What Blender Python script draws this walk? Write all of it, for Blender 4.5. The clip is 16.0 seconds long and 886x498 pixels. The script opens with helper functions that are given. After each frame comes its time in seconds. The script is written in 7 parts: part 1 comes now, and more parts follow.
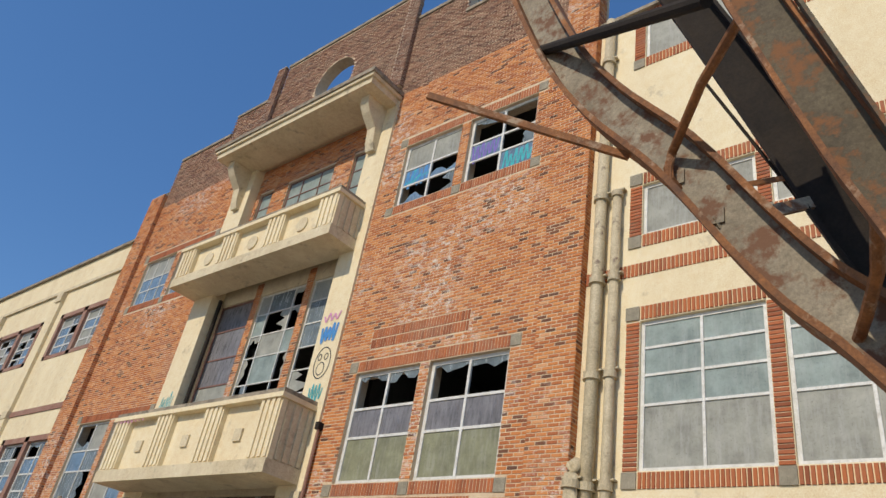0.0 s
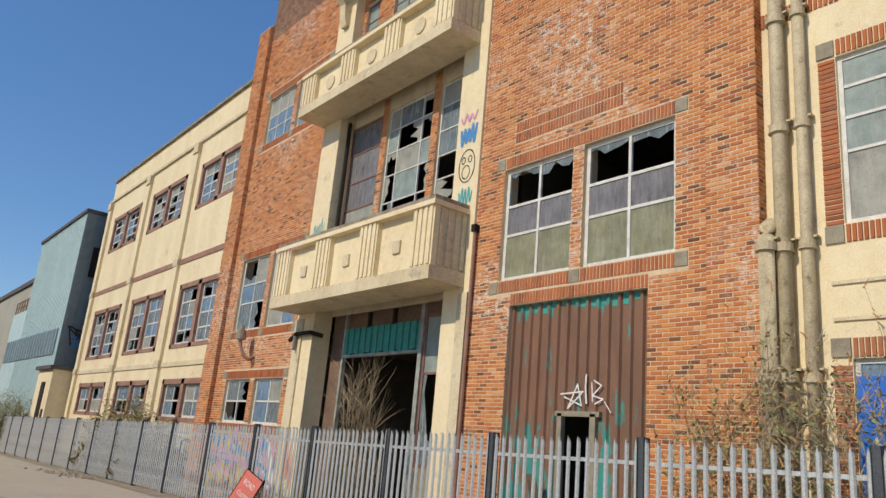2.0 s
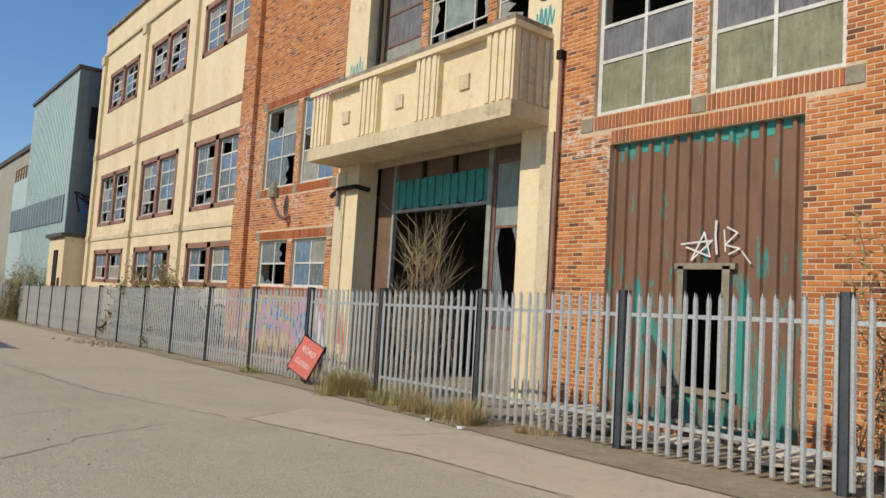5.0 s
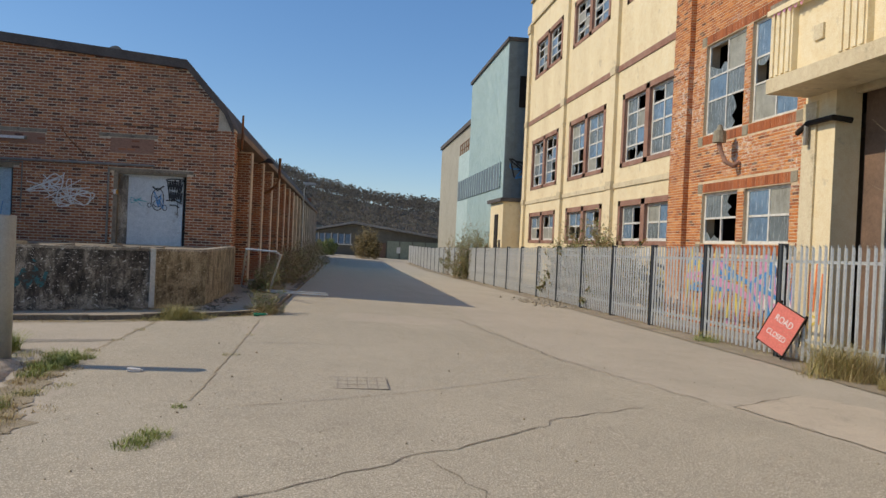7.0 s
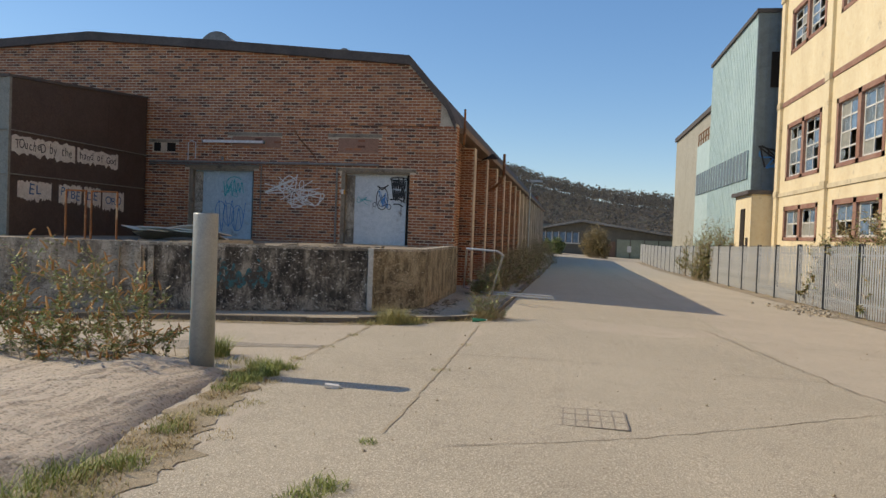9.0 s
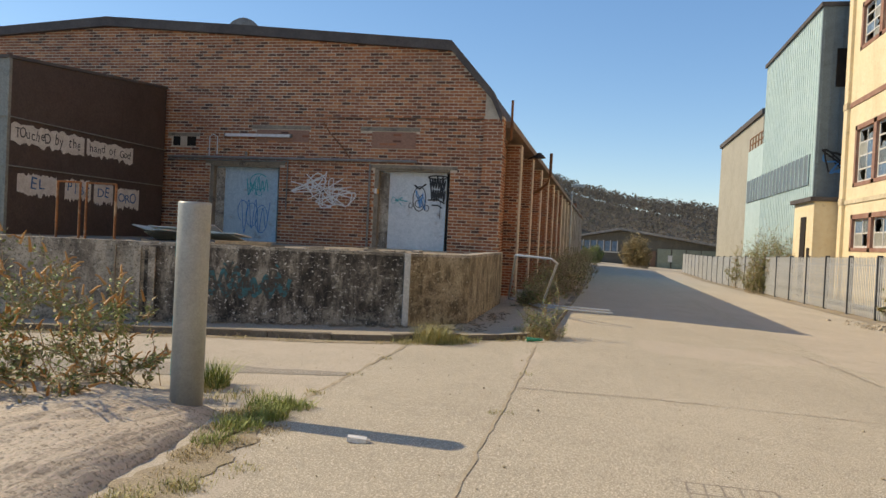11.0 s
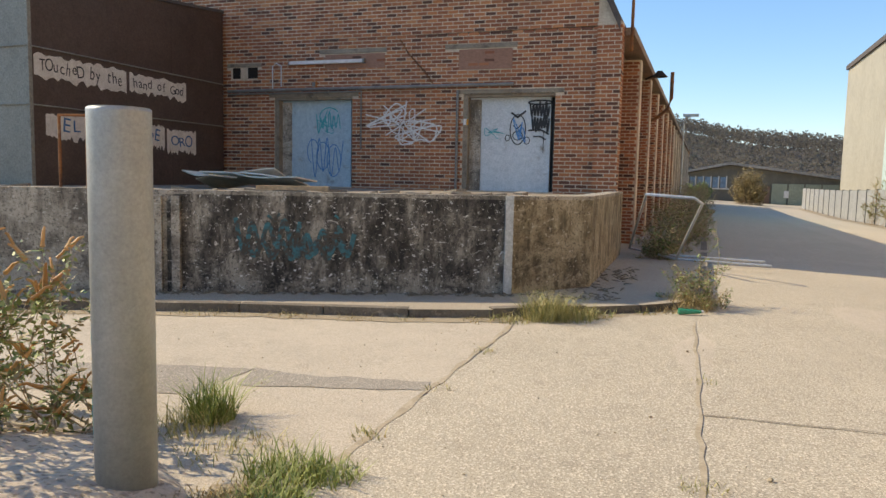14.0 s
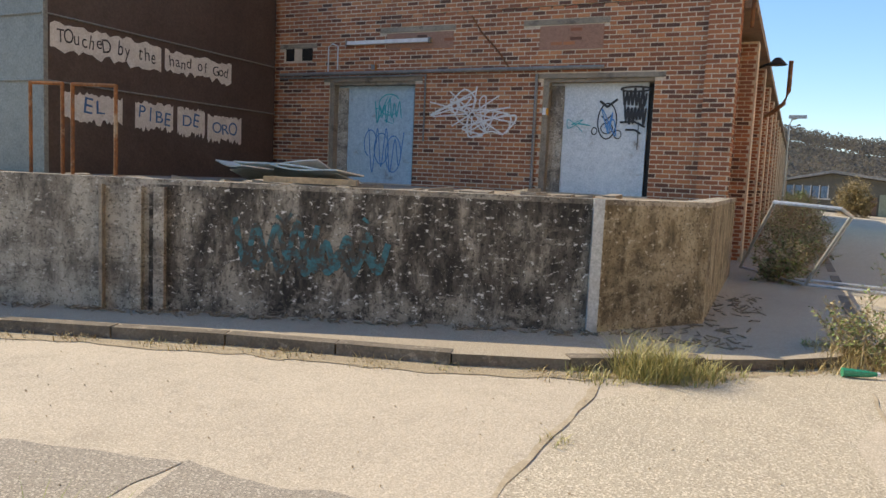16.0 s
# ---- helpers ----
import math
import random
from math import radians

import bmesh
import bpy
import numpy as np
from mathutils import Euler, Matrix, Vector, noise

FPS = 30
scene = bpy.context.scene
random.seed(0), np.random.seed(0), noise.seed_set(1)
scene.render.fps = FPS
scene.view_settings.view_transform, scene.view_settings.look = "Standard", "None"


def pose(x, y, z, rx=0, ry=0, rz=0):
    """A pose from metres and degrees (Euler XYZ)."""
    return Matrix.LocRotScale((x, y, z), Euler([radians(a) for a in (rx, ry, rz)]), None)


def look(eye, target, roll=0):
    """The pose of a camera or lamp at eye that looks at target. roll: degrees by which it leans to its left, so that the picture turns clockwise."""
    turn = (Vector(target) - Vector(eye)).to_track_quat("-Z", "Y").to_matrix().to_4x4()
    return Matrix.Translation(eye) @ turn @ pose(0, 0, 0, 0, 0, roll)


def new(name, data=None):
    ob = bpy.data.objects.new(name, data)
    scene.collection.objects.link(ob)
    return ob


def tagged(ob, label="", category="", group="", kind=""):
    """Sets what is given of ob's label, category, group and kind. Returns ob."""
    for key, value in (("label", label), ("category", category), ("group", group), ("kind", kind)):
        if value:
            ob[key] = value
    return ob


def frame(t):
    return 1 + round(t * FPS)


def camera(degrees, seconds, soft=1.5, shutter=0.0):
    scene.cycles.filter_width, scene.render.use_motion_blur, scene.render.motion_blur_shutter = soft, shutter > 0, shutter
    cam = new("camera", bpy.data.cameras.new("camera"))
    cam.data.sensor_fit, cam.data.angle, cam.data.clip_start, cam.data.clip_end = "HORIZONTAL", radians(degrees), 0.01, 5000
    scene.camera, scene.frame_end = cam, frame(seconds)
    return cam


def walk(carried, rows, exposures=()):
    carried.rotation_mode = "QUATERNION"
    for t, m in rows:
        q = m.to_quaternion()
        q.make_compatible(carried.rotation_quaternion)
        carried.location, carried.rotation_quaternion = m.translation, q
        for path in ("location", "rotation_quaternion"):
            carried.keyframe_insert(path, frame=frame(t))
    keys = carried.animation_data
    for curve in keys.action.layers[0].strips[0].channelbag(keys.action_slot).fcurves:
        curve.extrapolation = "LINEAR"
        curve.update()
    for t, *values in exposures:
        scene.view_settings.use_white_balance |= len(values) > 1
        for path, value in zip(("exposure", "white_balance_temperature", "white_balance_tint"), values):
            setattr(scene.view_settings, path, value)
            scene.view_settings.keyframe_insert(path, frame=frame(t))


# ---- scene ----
cam = camera(62.2, 16.0)
PATH = [
    (0, (3.922, -9.104, 1.809), (5.152, -7.900, 2.827), 10.4),
    (0.5, (3.879, -9.041, 1.778), (5.120, -7.825, 2.768), 9.9),
    (1, (3.939, -8.802, 1.745), (5.191, -7.517, 2.631), 7.8),
    (1.5, (4.048, -8.434, 1.697), (5.275, -7.037, 2.434), 5.8),
    (2, (4.156, -7.978, 1.624), (5.346, -6.460, 2.152), 5.2),
    (2.5, (4.253, -7.542, 1.595), (5.451, -5.968, 1.889), 4.8),
    (3, (4.190, -7.132, 1.639), (5.458, -5.598, 1.834), 4.3),
    (3.2, (4.200, -6.957, 1.632), (5.488, -5.437, 1.803), 4.6),
    (5.3, (4.295, -5.020, 1.614), (5.537, -3.460, 1.761), 2.8),
    (5.5, (4.343, -4.806, 1.606), (5.519, -3.193, 1.741), 1.8),
    (6, (4.421, -4.319, 1.657), (5.455, -2.611, 1.776), 1.4),
    (6.5, (4.356, -3.848, 1.600), (5.019, -1.962, 1.652), 2.6),
    (7, (4.360, -3.412, 1.594), (4.632, -1.431, 1.577), 2.6),
    (7.5, (4.466, -3.004, 1.581), (4.479, -1.005, 1.547), 2.3),
    (8, (4.446, -2.641, 1.549), (4.295, -0.648, 1.509), 2.3),
    (8.5, (4.394, -2.274, 1.595), (4.129, -0.292, 1.549), 2.2),
    (9, (4.374, -1.814, 1.582), (4.034, 0.156, 1.536), 2.2),
    (9.2, (4.340, -1.697, 1.585), (3.975, 0.269, 1.539), 2.2),
    (11.3, (3.689, 0.324, 1.497), (3.242, 2.273, 1.467), 2.9),
    (11.5, (3.623, 0.481, 1.506), (3.150, 2.423, 1.460), 2.6),
    (12, (3.484, 0.927, 1.505), (2.955, 2.853, 1.401), 1.5),
    (12.5, (3.333, 1.329, 1.498), (2.777, 3.246, 1.370), 1),
    (13, (3.199, 1.818, 1.475), (2.618, 3.727, 1.349), 1),
    (13.5, (3.111, 2.329, 1.463), (2.523, 4.234, 1.308), 1.3),
    (14, (2.932, 2.809, 1.430), (2.272, 4.687, 1.236), 1.2),
    (14.5, (2.785, 3.347, 1.413), (2.033, 5.189, 1.211), 0.9),
    (15, (2.662, 3.845, 1.420), (1.872, 5.673, 1.234), 1.2),
    (15.5, (2.475, 4.349, 1.404), (1.656, 6.164, 1.216), 1.9),
    (16, (2.340, 4.843, 1.367), (1.486, 6.641, 1.170), 2.6),
]
walk(cam, [(t, look(eye, target, roll)) for t, eye, target, roll in PATH],
     exposures=[(0, -0.33, 6800, 10), (3, -0.25, 7100, 10), (6, -0.25, 7200, 10), (8, -0.16, 7350, 10), (9.2, -0.02, 7750, 10), (11.3, 0.23, 8200, 10), (13, 0.44, 8100, 10), (16, 0.64, 7800, 10)])

# ---- sky, sun ----
SUN_AZ, SUN_EL = radians(-2), radians(38)      # heading of the light on the ground, height of the sun
world = bpy.data.worlds.new("sky")
scene.world = world
world.use_nodes = True
_n, _l = world.node_tree.nodes, world.node_tree.links
_sky = _n.new("ShaderNodeTexSky")
_sky.sky_type = "NISHITA"
_sky.sun_disc = False
_sky.sun_elevation = SUN_EL
_sky.sun_rotation = radians(270) - SUN_AZ
_sky.air_density, _sky.dust_density, _sky.ozone_density = 1.0, 0.2, 4.0
_hs = _n.new("ShaderNodeHueSaturation")
_hs.inputs["Saturation"].default_value = 1.12
_l.new(_sky.outputs[0], _hs.inputs["Color"])
_mx = _n.new("ShaderNodeMix")
_mx.data_type = "RGBA"
_mx.inputs[0].default_value = 0.2
_mx.inputs[7].default_value = (0.7, 2.6, 7.6, 1)
_l.new(_hs.outputs[0], _mx.inputs[6])
_l.new(_mx.outputs[2], _n["Background"].inputs[0])
_n["Background"].inputs[1].default_value = 0.15
sun = new("sun", bpy.data.lights.new("sun", "SUN"))
sun.data.energy, sun.data.angle, sun.data.color = 3.7, radians(0.53), (1.0, 0.91, 0.77)
_d = Vector((math.cos(SUN_EL) * math.cos(SUN_AZ), math.cos(SUN_EL) * math.sin(SUN_AZ), -math.sin(SUN_EL)))
sun.matrix_world = look((-30, 0, 30), Vector((-30, 0, 30)) + _d)
scene.view_settings.exposure = 0.0


# ---- materials ----
def material(name, build):
    m = bpy.data.materials.new(name)
    m.use_nodes = True
    nt = m.node_tree
    build(nt, nt.nodes, nt.links, nt.nodes["Principled BSDF"])
    return m


def tex(nt, kind, scale, detail=4.0, rough=0.6, obj=True, stretch=None, place=False):
    co = nt.nodes.new("ShaderNodeTexCoord")
    t = nt.nodes.new(kind)
    t.inputs["Scale"].default_value = scale
    if kind == "ShaderNodeTexNoise":
        t.inputs["Detail"].default_value, t.inputs["Roughness"].default_value = detail, rough
    src = co.outputs["Object"]
    if place:
        src = nt.nodes.new("ShaderNodeNewGeometry").outputs["Position"]
    if stretch:
        mp = nt.nodes.new("ShaderNodeMapping")
        mp.inputs["Scale"].default_value = stretch
        nt.links.new(src, mp.inputs[0])
        src = mp.outputs[0]
    nt.links.new(src, t.inputs["Vector"])
    return t.outputs[0]


def ramp(nt, src, stops):
    r = nt.nodes.new("ShaderNodeValToRGB")
    e = r.color_ramp.elements
    while len(e) < len(stops):
        e.new(0.5)
    for k, (p, c) in zip(e, stops):
        k.position = p
        k.color = (*c, 1) if not isinstance(c, (int, float)) else (c, c, c, 1)
    nt.links.new(src, r.inputs[0])
    return r.outputs[0]


def mixc(nt, fac, a, b, kind="MIX"):
    m = nt.nodes.new("ShaderNodeMix")
    m.data_type, m.blend_type = "RGBA", kind
    for sock, v in ((m.inputs[0], fac), (m.inputs[6], a), (m.inputs[7], b)):
        if isinstance(v, (int, float)):
            sock.default_value = v
        elif isinstance(v, tuple):
            sock.default_value = (*v, 1)
        else:
            nt.links.new(v, sock)
    return m.outputs[2]


def bump(nt, src, strength, dist=0.01):
    b = nt.nodes.new("ShaderNodeBump")
    b.inputs["Strength"].default_value, b.inputs["Distance"].default_value = strength, dist
    nt.links.new(src, b.inputs["Height"])
    nt.links.new(b.outputs[0], nt.nodes["Principled BSDF"].inputs["Normal"])


def island(nt):
    g = nt.nodes.new("ShaderNodeNewGeometry")
    return g.outputs["Random Per Island"]


def brick_mat(name, stops, stain, stain_lo=0.55, stain_hi=0.72, per_object=False, white=False):
    def build(nt, n, l, p):
        if per_object:
            rnd = n.new("ShaderNodeObjectInfo").outputs["Random"]
        else:
            rnd = island(nt)
        base = ramp(nt, rnd, stops)
        grain = tex(nt, "ShaderNodeTexNoise", 60, 3)
        base = mixc(nt, 0.35, base, ramp(nt, grain, [(0.3, 0.35), (0.7, 0.75)]), "OVERLAY")
        big = tex(nt, "ShaderNodeTexNoise", 0.45, 6, 0.7)
        base = mixc(nt, ramp(nt, big, [(stain_lo, 0.0), (stain_hi, 0.6)]), base, stain)
        if white:
            w = tex(nt, "ShaderNodeTexNoise", 5.5, 8, 0.8, place=True, stretch=(1, 1, 1.7))
            big2 = tex(nt, "ShaderNodeTexNoise", 0.33, 3, 0.5, place=True)
            both = n.new("ShaderNodeMath")
            both.operation = "MULTIPLY"
            l.new(ramp(nt, w, [(0.51, 0.0), (0.58, 1.0)]), both.inputs[0])
            l.new(ramp(nt, big2, [(0.535, 0.0), (0.63, 0.9)]), both.inputs[1])
            base = mixc(nt, both.outputs[0], base, (0.70, 0.63, 0.56))
        l.new(base, p.inputs["Base Color"])
        p.inputs["Roughness"].default_value = 0.9
        bump(nt, grain, 0.5, 0.006)
    return material(name, build)


def noisy(name, c1, c2, scale=3.0, fine=70.0, rough=0.85, metal=0.0, bumpy=0.3, spots=None, stretch=None, lo=0.35, hi=0.68, grain_mix=0.5):
    """Two colours mixed in patches, with fine grain; spots: a third colour in small patches (colour, scale, from, to)."""
    def build(nt, n, l, p):
        big = tex(nt, "ShaderNodeTexNoise", scale, 6, 0.65, stretch=stretch)
        base = mixc(nt, ramp(nt, big, [(lo, 0.0), (hi, 1.0)]), c1, c2)
        grain = tex(nt, "ShaderNodeTexNoise", fine, 4, 0.7)
        base = mixc(nt, grain_mix, base, ramp(nt, grain, [(0.32, 0.25), (0.68, 0.75)]), "OVERLAY")
        mid = tex(nt, "ShaderNodeTexNoise", scale * 7.0, 5, 0.7)
        base = mixc(nt, grain_mix * 0.7, base, ramp(nt, mid, [(0.3, 0.3), (0.7, 0.7)]), "OVERLAY")
        if spots:
            s = tex(nt, "ShaderNodeTexNoise", spots[1], 5, 0.7)
            base = mixc(nt, ramp(nt, s, [(spots[2], 0.0), (spots[3], 1.0)]), base, spots[0])
        l.new(base, p.inputs["Base Color"])
        p.inputs["Roughness"].default_value, p.inputs["Metallic"].default_value = rough, metal
        bump(nt, grain, bumpy, 0.008)
    return material(name, build)


def pane_mat(name, colour, rough=0.15, dust=0.35):
    """Dirty window glass: a glossy pane with a film of dust that has run down in streaks."""
    def build(nt, n, l, p):
        big = tex(nt, "ShaderNodeTexNoise", 2.2, 6, 0.7, place=True)
        base = mixc(nt, ramp(nt, big, [(0.3, 0.0), (0.7, 1.0)]), colour, tuple(v * 0.5 for v in colour))
        run = tex(nt, "ShaderNodeTexNoise", 14, 5, 0.7, place=True, stretch=(1, 1, 0.14))
        base = mixc(nt, ramp(nt, run, [(0.48, 0.0), (0.68, 0.55)]), base, tuple(0.5 * v + 0.24 for v in colour))
        spot = tex(nt, "ShaderNodeTexNoise", 26, 4, 0.75, place=True)
        base = mixc(nt, ramp(nt, spot, [(0.58, 0.0), (0.66, 0.6)]), base, tuple(v * 0.3 for v in colour))
        l.new(base, p.inputs["Base Color"])
        l.new(ramp(nt, run, [(0.3, rough), (0.7, min(1.0, rough + 0.25))]), p.inputs["Roughness"])
        p.inputs["Transmission Weight"].default_value = 1.0 - dust
        p.inputs["IOR"].default_value = 1.25
        p.inputs["Specular IOR Level"].default_value = 0.8
    return material(name, build)


RED = [(0.0, (0.13, 0.06, 0.035)), (0.06, (0.20, 0.08, 0.04)), (0.1, (0.38, 0.115, 0.042)), (0.6, (0.54, 0.185, 0.052)), (0.93, (0.62, 0.25, 0.08)), (1.0, (0.62, 0.31, 0.15))]
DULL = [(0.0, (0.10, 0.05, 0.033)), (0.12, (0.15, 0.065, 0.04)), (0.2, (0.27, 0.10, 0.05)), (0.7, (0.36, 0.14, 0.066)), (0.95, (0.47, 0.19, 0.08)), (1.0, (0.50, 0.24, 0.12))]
M_BRICK = brick_mat("red_brick", RED, (0.40, 0.22, 0.15), white=True)
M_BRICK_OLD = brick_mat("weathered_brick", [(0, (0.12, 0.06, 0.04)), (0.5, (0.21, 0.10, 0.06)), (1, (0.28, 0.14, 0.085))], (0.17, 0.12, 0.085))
M_BRICK_P = brick_mat("red_brick_piece", RED, (0.36, 0.20, 0.14), per_object=True, white=True)
M_SOLDIER = brick_mat("soldier_brick", [(0, (0.26, 0.08, 0.035)), (0.5, (0.46, 0.14, 0.05)), (1, (0.36, 0.12, 0.055))], (0.36, 0.22, 0.15))
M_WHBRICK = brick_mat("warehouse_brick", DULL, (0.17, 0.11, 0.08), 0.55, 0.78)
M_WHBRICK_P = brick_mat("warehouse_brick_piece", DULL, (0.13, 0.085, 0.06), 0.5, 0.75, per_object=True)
M_MORTAR = noisy("mortar", (0.68, 0.53, 0.35), (0.54, 0.40, 0.26), 1.2, 90)
M_WHMORTAR = noisy("old_mortar", (0.68, 0.57, 0.43), (0.44, 0.36, 0.265), 0.9, 60)
M_CREAM = noisy("cream_paint", (0.82, 0.70, 0.46), (0.72, 0.59, 0.37), 0.7, 40, 0.8, 0, 0.2, ((0.36, 0.28, 0.18), 1.6, 0.60, 0.80), (1, 1, 0.35))
M_CREAM2 = noisy("cream_concrete", (0.70, 0.60, 0.41), (0.56, 0.46, 0.29), 1.1, 50, 0.85, 0, 0.3, ((0.25, 0.20, 0.14), 2.2, 0.58, 0.76), (1, 1, 0.3))
M_BAND = noisy("band_paint", (0.27, 0.13, 0.09), (0.36, 0.22, 0.16), 2, 60)
M_STONE = noisy("grey_stone_block", (0.24, 0.21, 0.15), (0.34, 0.30, 0.22), 6, 80)
M_CAP = noisy("weathered_coping", (0.20, 0.165, 0.12), (0.42, 0.35, 0.25), 3, 60, spots=((0.10, 0.09, 0.06), 5, 0.5, 0.7))
M_WHITE = noisy("white_window_paint", (0.74, 0.73, 0.68), (0.55, 0.53, 0.47), 5, 60, 0.5, 0, 0.1)
M_BROWNF = noisy("brown_window_paint", (0.17, 0.08, 0.06), (0.28, 0.15, 0.11), 4, 60, 0.6)
M_TEALP = noisy("teal_paint", (0.03, 0.34, 0.29), (0.06, 0.22, 0.19), 5, 60, 0.6)


def _shutter(nt, n, l, p):
    """Brown paint flaking in long runs to the teal coat beneath, most of it gone low down."""
    grain = tex(nt, "ShaderNodeTexNoise", 60, 3)
    tone = tex(nt, "ShaderNodeTexNoise", 1.4, 5, 0.7, stretch=(1, 1, 0.3))
    base = ramp(nt, tone, [(0.3, (0.25, 0.125, 0.075)), (0.7, (0.15, 0.08, 0.05))])
    teal = ramp(nt, tone, [(0.3, (0.03, 0.32, 0.27)), (0.7, (0.05, 0.19, 0.17))])
    sep = n.new("ShaderNodeSeparateXYZ")
    l.new(n.new("ShaderNodeNewGeometry").outputs["Position"], sep.inputs[0])
    low = n.new("ShaderNodeMapRange")
    for k, v in ((1, 3.4), (2, 1.2), (3, -0.08), (4, 0.07)):
        low.inputs[k].default_value = v
    l.new(sep.outputs["Z"], low.inputs[0])
    top = n.new("ShaderNodeMapRange")
    for k, v in ((1, 4.1), (2, 4.6), (3, 0.0), (4, 0.18)):
        top.inputs[k].default_value = v
    l.new(sep.outputs["Z"], top.inputs[0])
    flake = tex(nt, "ShaderNodeTexNoise", 4.5, 8, 0.72, stretch=(1, 1, 0.22))
    a, b = n.new("ShaderNodeMath"), n.new("ShaderNodeMath")
    l.new(flake, a.inputs[0])
    l.new(low.outputs[0], a.inputs[1])
    l.new(a.outputs[0], b.inputs[0])
    l.new(top.outputs[0], b.inputs[1])
    base = mixc(nt, ramp(nt, b.outputs[0], [(0.53, 0.0), (0.57, 1.0)]), base, teal)
    base = mixc(nt, 0.3, base, ramp(nt, grain, [(0.3, 0.3), (0.7, 0.75)]), "OVERLAY")
    l.new(base, p.inputs["Base Color"])
    p.inputs["Roughness"].default_value = 0.65
    bump(nt, grain, 0.2, 0.006)


M_SHUT = material("painted_shutter", _shutter)
M_DARK = noisy("unlit_interior_dark", (0.055, 0.047, 0.04), (0.09, 0.08, 0.07), 1, 30)
M_PANE = pane_mat("dirty_glass", (0.36, 0.43, 0.45), 0.10, 0.6)
M_PANE_FROST = pane_mat("frosted_glass", (0.46, 0.46, 0.39), 0.35, 0.9)
M_PANE_OLIVE = pane_mat("olive_glass", (0.34, 0.34, 0.21), 0.3, 0.92)
M_PANE_RUST = pane_mat("stained_glass_brown", (0.27, 0.26, 0.27), 0.2, 0.85)
# blue for painted panes, and for reflected sky put into the glass colour
M_PANE_BLUE = pane_mat("painted_and_sky_blue_glass", (0.27, 0.42, 0.58), 0.08, 0.75)
M_PANE_WIRED = pane_mat("wired_glass", (0.42, 0.51, 0.47), 0.3, 0.8)
M_GALV = noisy("galvanised_steel", (0.44, 0.46, 0.46), (0.56, 0.58, 0.57), 2.5, 50, 0.5, 0.4, 0.1, ((0.36, 0.37, 0.36), 6, 0.55, 0.7))
M_POST = noisy("dark_fence_post", (0.055, 0.065, 0.075), (0.09, 0.10, 0.11), 3, 50, 0.5, 0.3)


def aggregate(name, paste, stone, dark, wear=0.5, grime=(0.24, 0.20, 0.15)):
    """Worn concrete with its stones showing: pale and dark grains in the paste, patches of wear, stains."""
    def build(nt, n, l, p):
        big = tex(nt, "ShaderNodeTexNoise", 0.5, 7, 0.65, place=True)
        base = mixc(nt, ramp(nt, big, [(0.32, 0.0), (0.68, 1.0)]), paste, tuple(v * 0.82 for v in paste))
        mid = tex(nt, "ShaderNodeTexNoise", 3.4, 7, 0.75, place=True)
        base = mixc(nt, ramp(nt, mid, [(0.52, 0.0), (0.72, 0.45)]), base, grime)
        g1 = tex(nt, "ShaderNodeTexNoise", 78, 2, 0.5, place=True)
        base = mixc(nt, ramp(nt, g1, [(0.54, 0.0), (0.62, wear)]), base, stone)
        g2 = tex(nt, "ShaderNodeTexNoise", 92, 2, 0.5, place=True)
        base = mixc(nt, ramp(nt, g2, [(0.36, wear), (0.45, 0.0)]), base, dark)
        g3 = tex(nt, "ShaderNodeTexNoise", 120, 3, 0.7, place=True)
        base = mixc(nt, 0.45, base, ramp(nt, g3, [(0.35, 0.25), (0.65, 0.75)]), "OVERLAY")
        l.new(base, p.inputs["Base Color"])
        p.inputs["Roughness"].default_value = 0.93
        bump(nt, g1, 0.5, 0.006)
    return material(name, build)


M_ROAD = aggregate("road_concrete", (0.50, 0.435, 0.335), (0.64, 0.57, 0.45), (0.29, 0.245, 0.18), 0.5)
M_ASPH = aggregate("worn_aggregate", (0.455, 0.40, 0.30), (0.72, 0.645, 0.50), (0.18, 0.15, 0.11), 0.75)
M_PALESLAB = aggregate("pale_slab", (0.57, 0.49, 0.37), (0.66, 0.53, 0.42), (0.30, 0.25, 0.19), 0.4)
M_PATCH = aggregate("asphalt_patch", (0.32, 0.285, 0.23), (0.52, 0.47, 0.38), (0.15, 0.13, 0.105), 0.8)


def _bank(nt, n, l, p):
    """Dusty broken concrete with drawn-out grooves, loose grit and earth stains."""
    big = tex(nt, "ShaderNodeTexNoise", 0.9, 7, 0.7, place=True)
    base = ramp(nt, big, [(0.3, (0.42, 0.355, 0.27)), (0.5, (0.52, 0.445, 0.34)), (0.7, (0.60, 0.52, 0.41))])
    rake = tex(nt, "ShaderNodeTexNoise", 9, 5, 0.6, place=True, stretch=(1, 0.07, 1))
    base = mixc(nt, ramp(nt, rake, [(0.40, 0.5), (0.47, 0.0)]), base, (0.19, 0.155, 0.115))
    grit = tex(nt, "ShaderNodeTexNoise", 34, 3, 0.6, place=True)
    base = mixc(nt, ramp(nt, grit, [(0.54, 0.0), (0.63, 0.8)]), base, (0.58, 0.47, 0.37))
    base = mixc(nt, ramp(nt, grit, [(0.37, 0.75), (0.46, 0.0)]), base, (0.18, 0.145, 0.105))
    l.new(base, p.inputs["Base Color"])
    p.inputs["Roughness"].default_value = 0.95
    both = n.new("ShaderNodeMath")
    both.operation = "MULTIPLY_ADD"
    both.inputs[1].default_value = 2.2
    l.new(rake, both.inputs[0])
    l.new(grit, both.inputs[2])
    bump(nt, both.outputs[0], 0.7, 0.012)


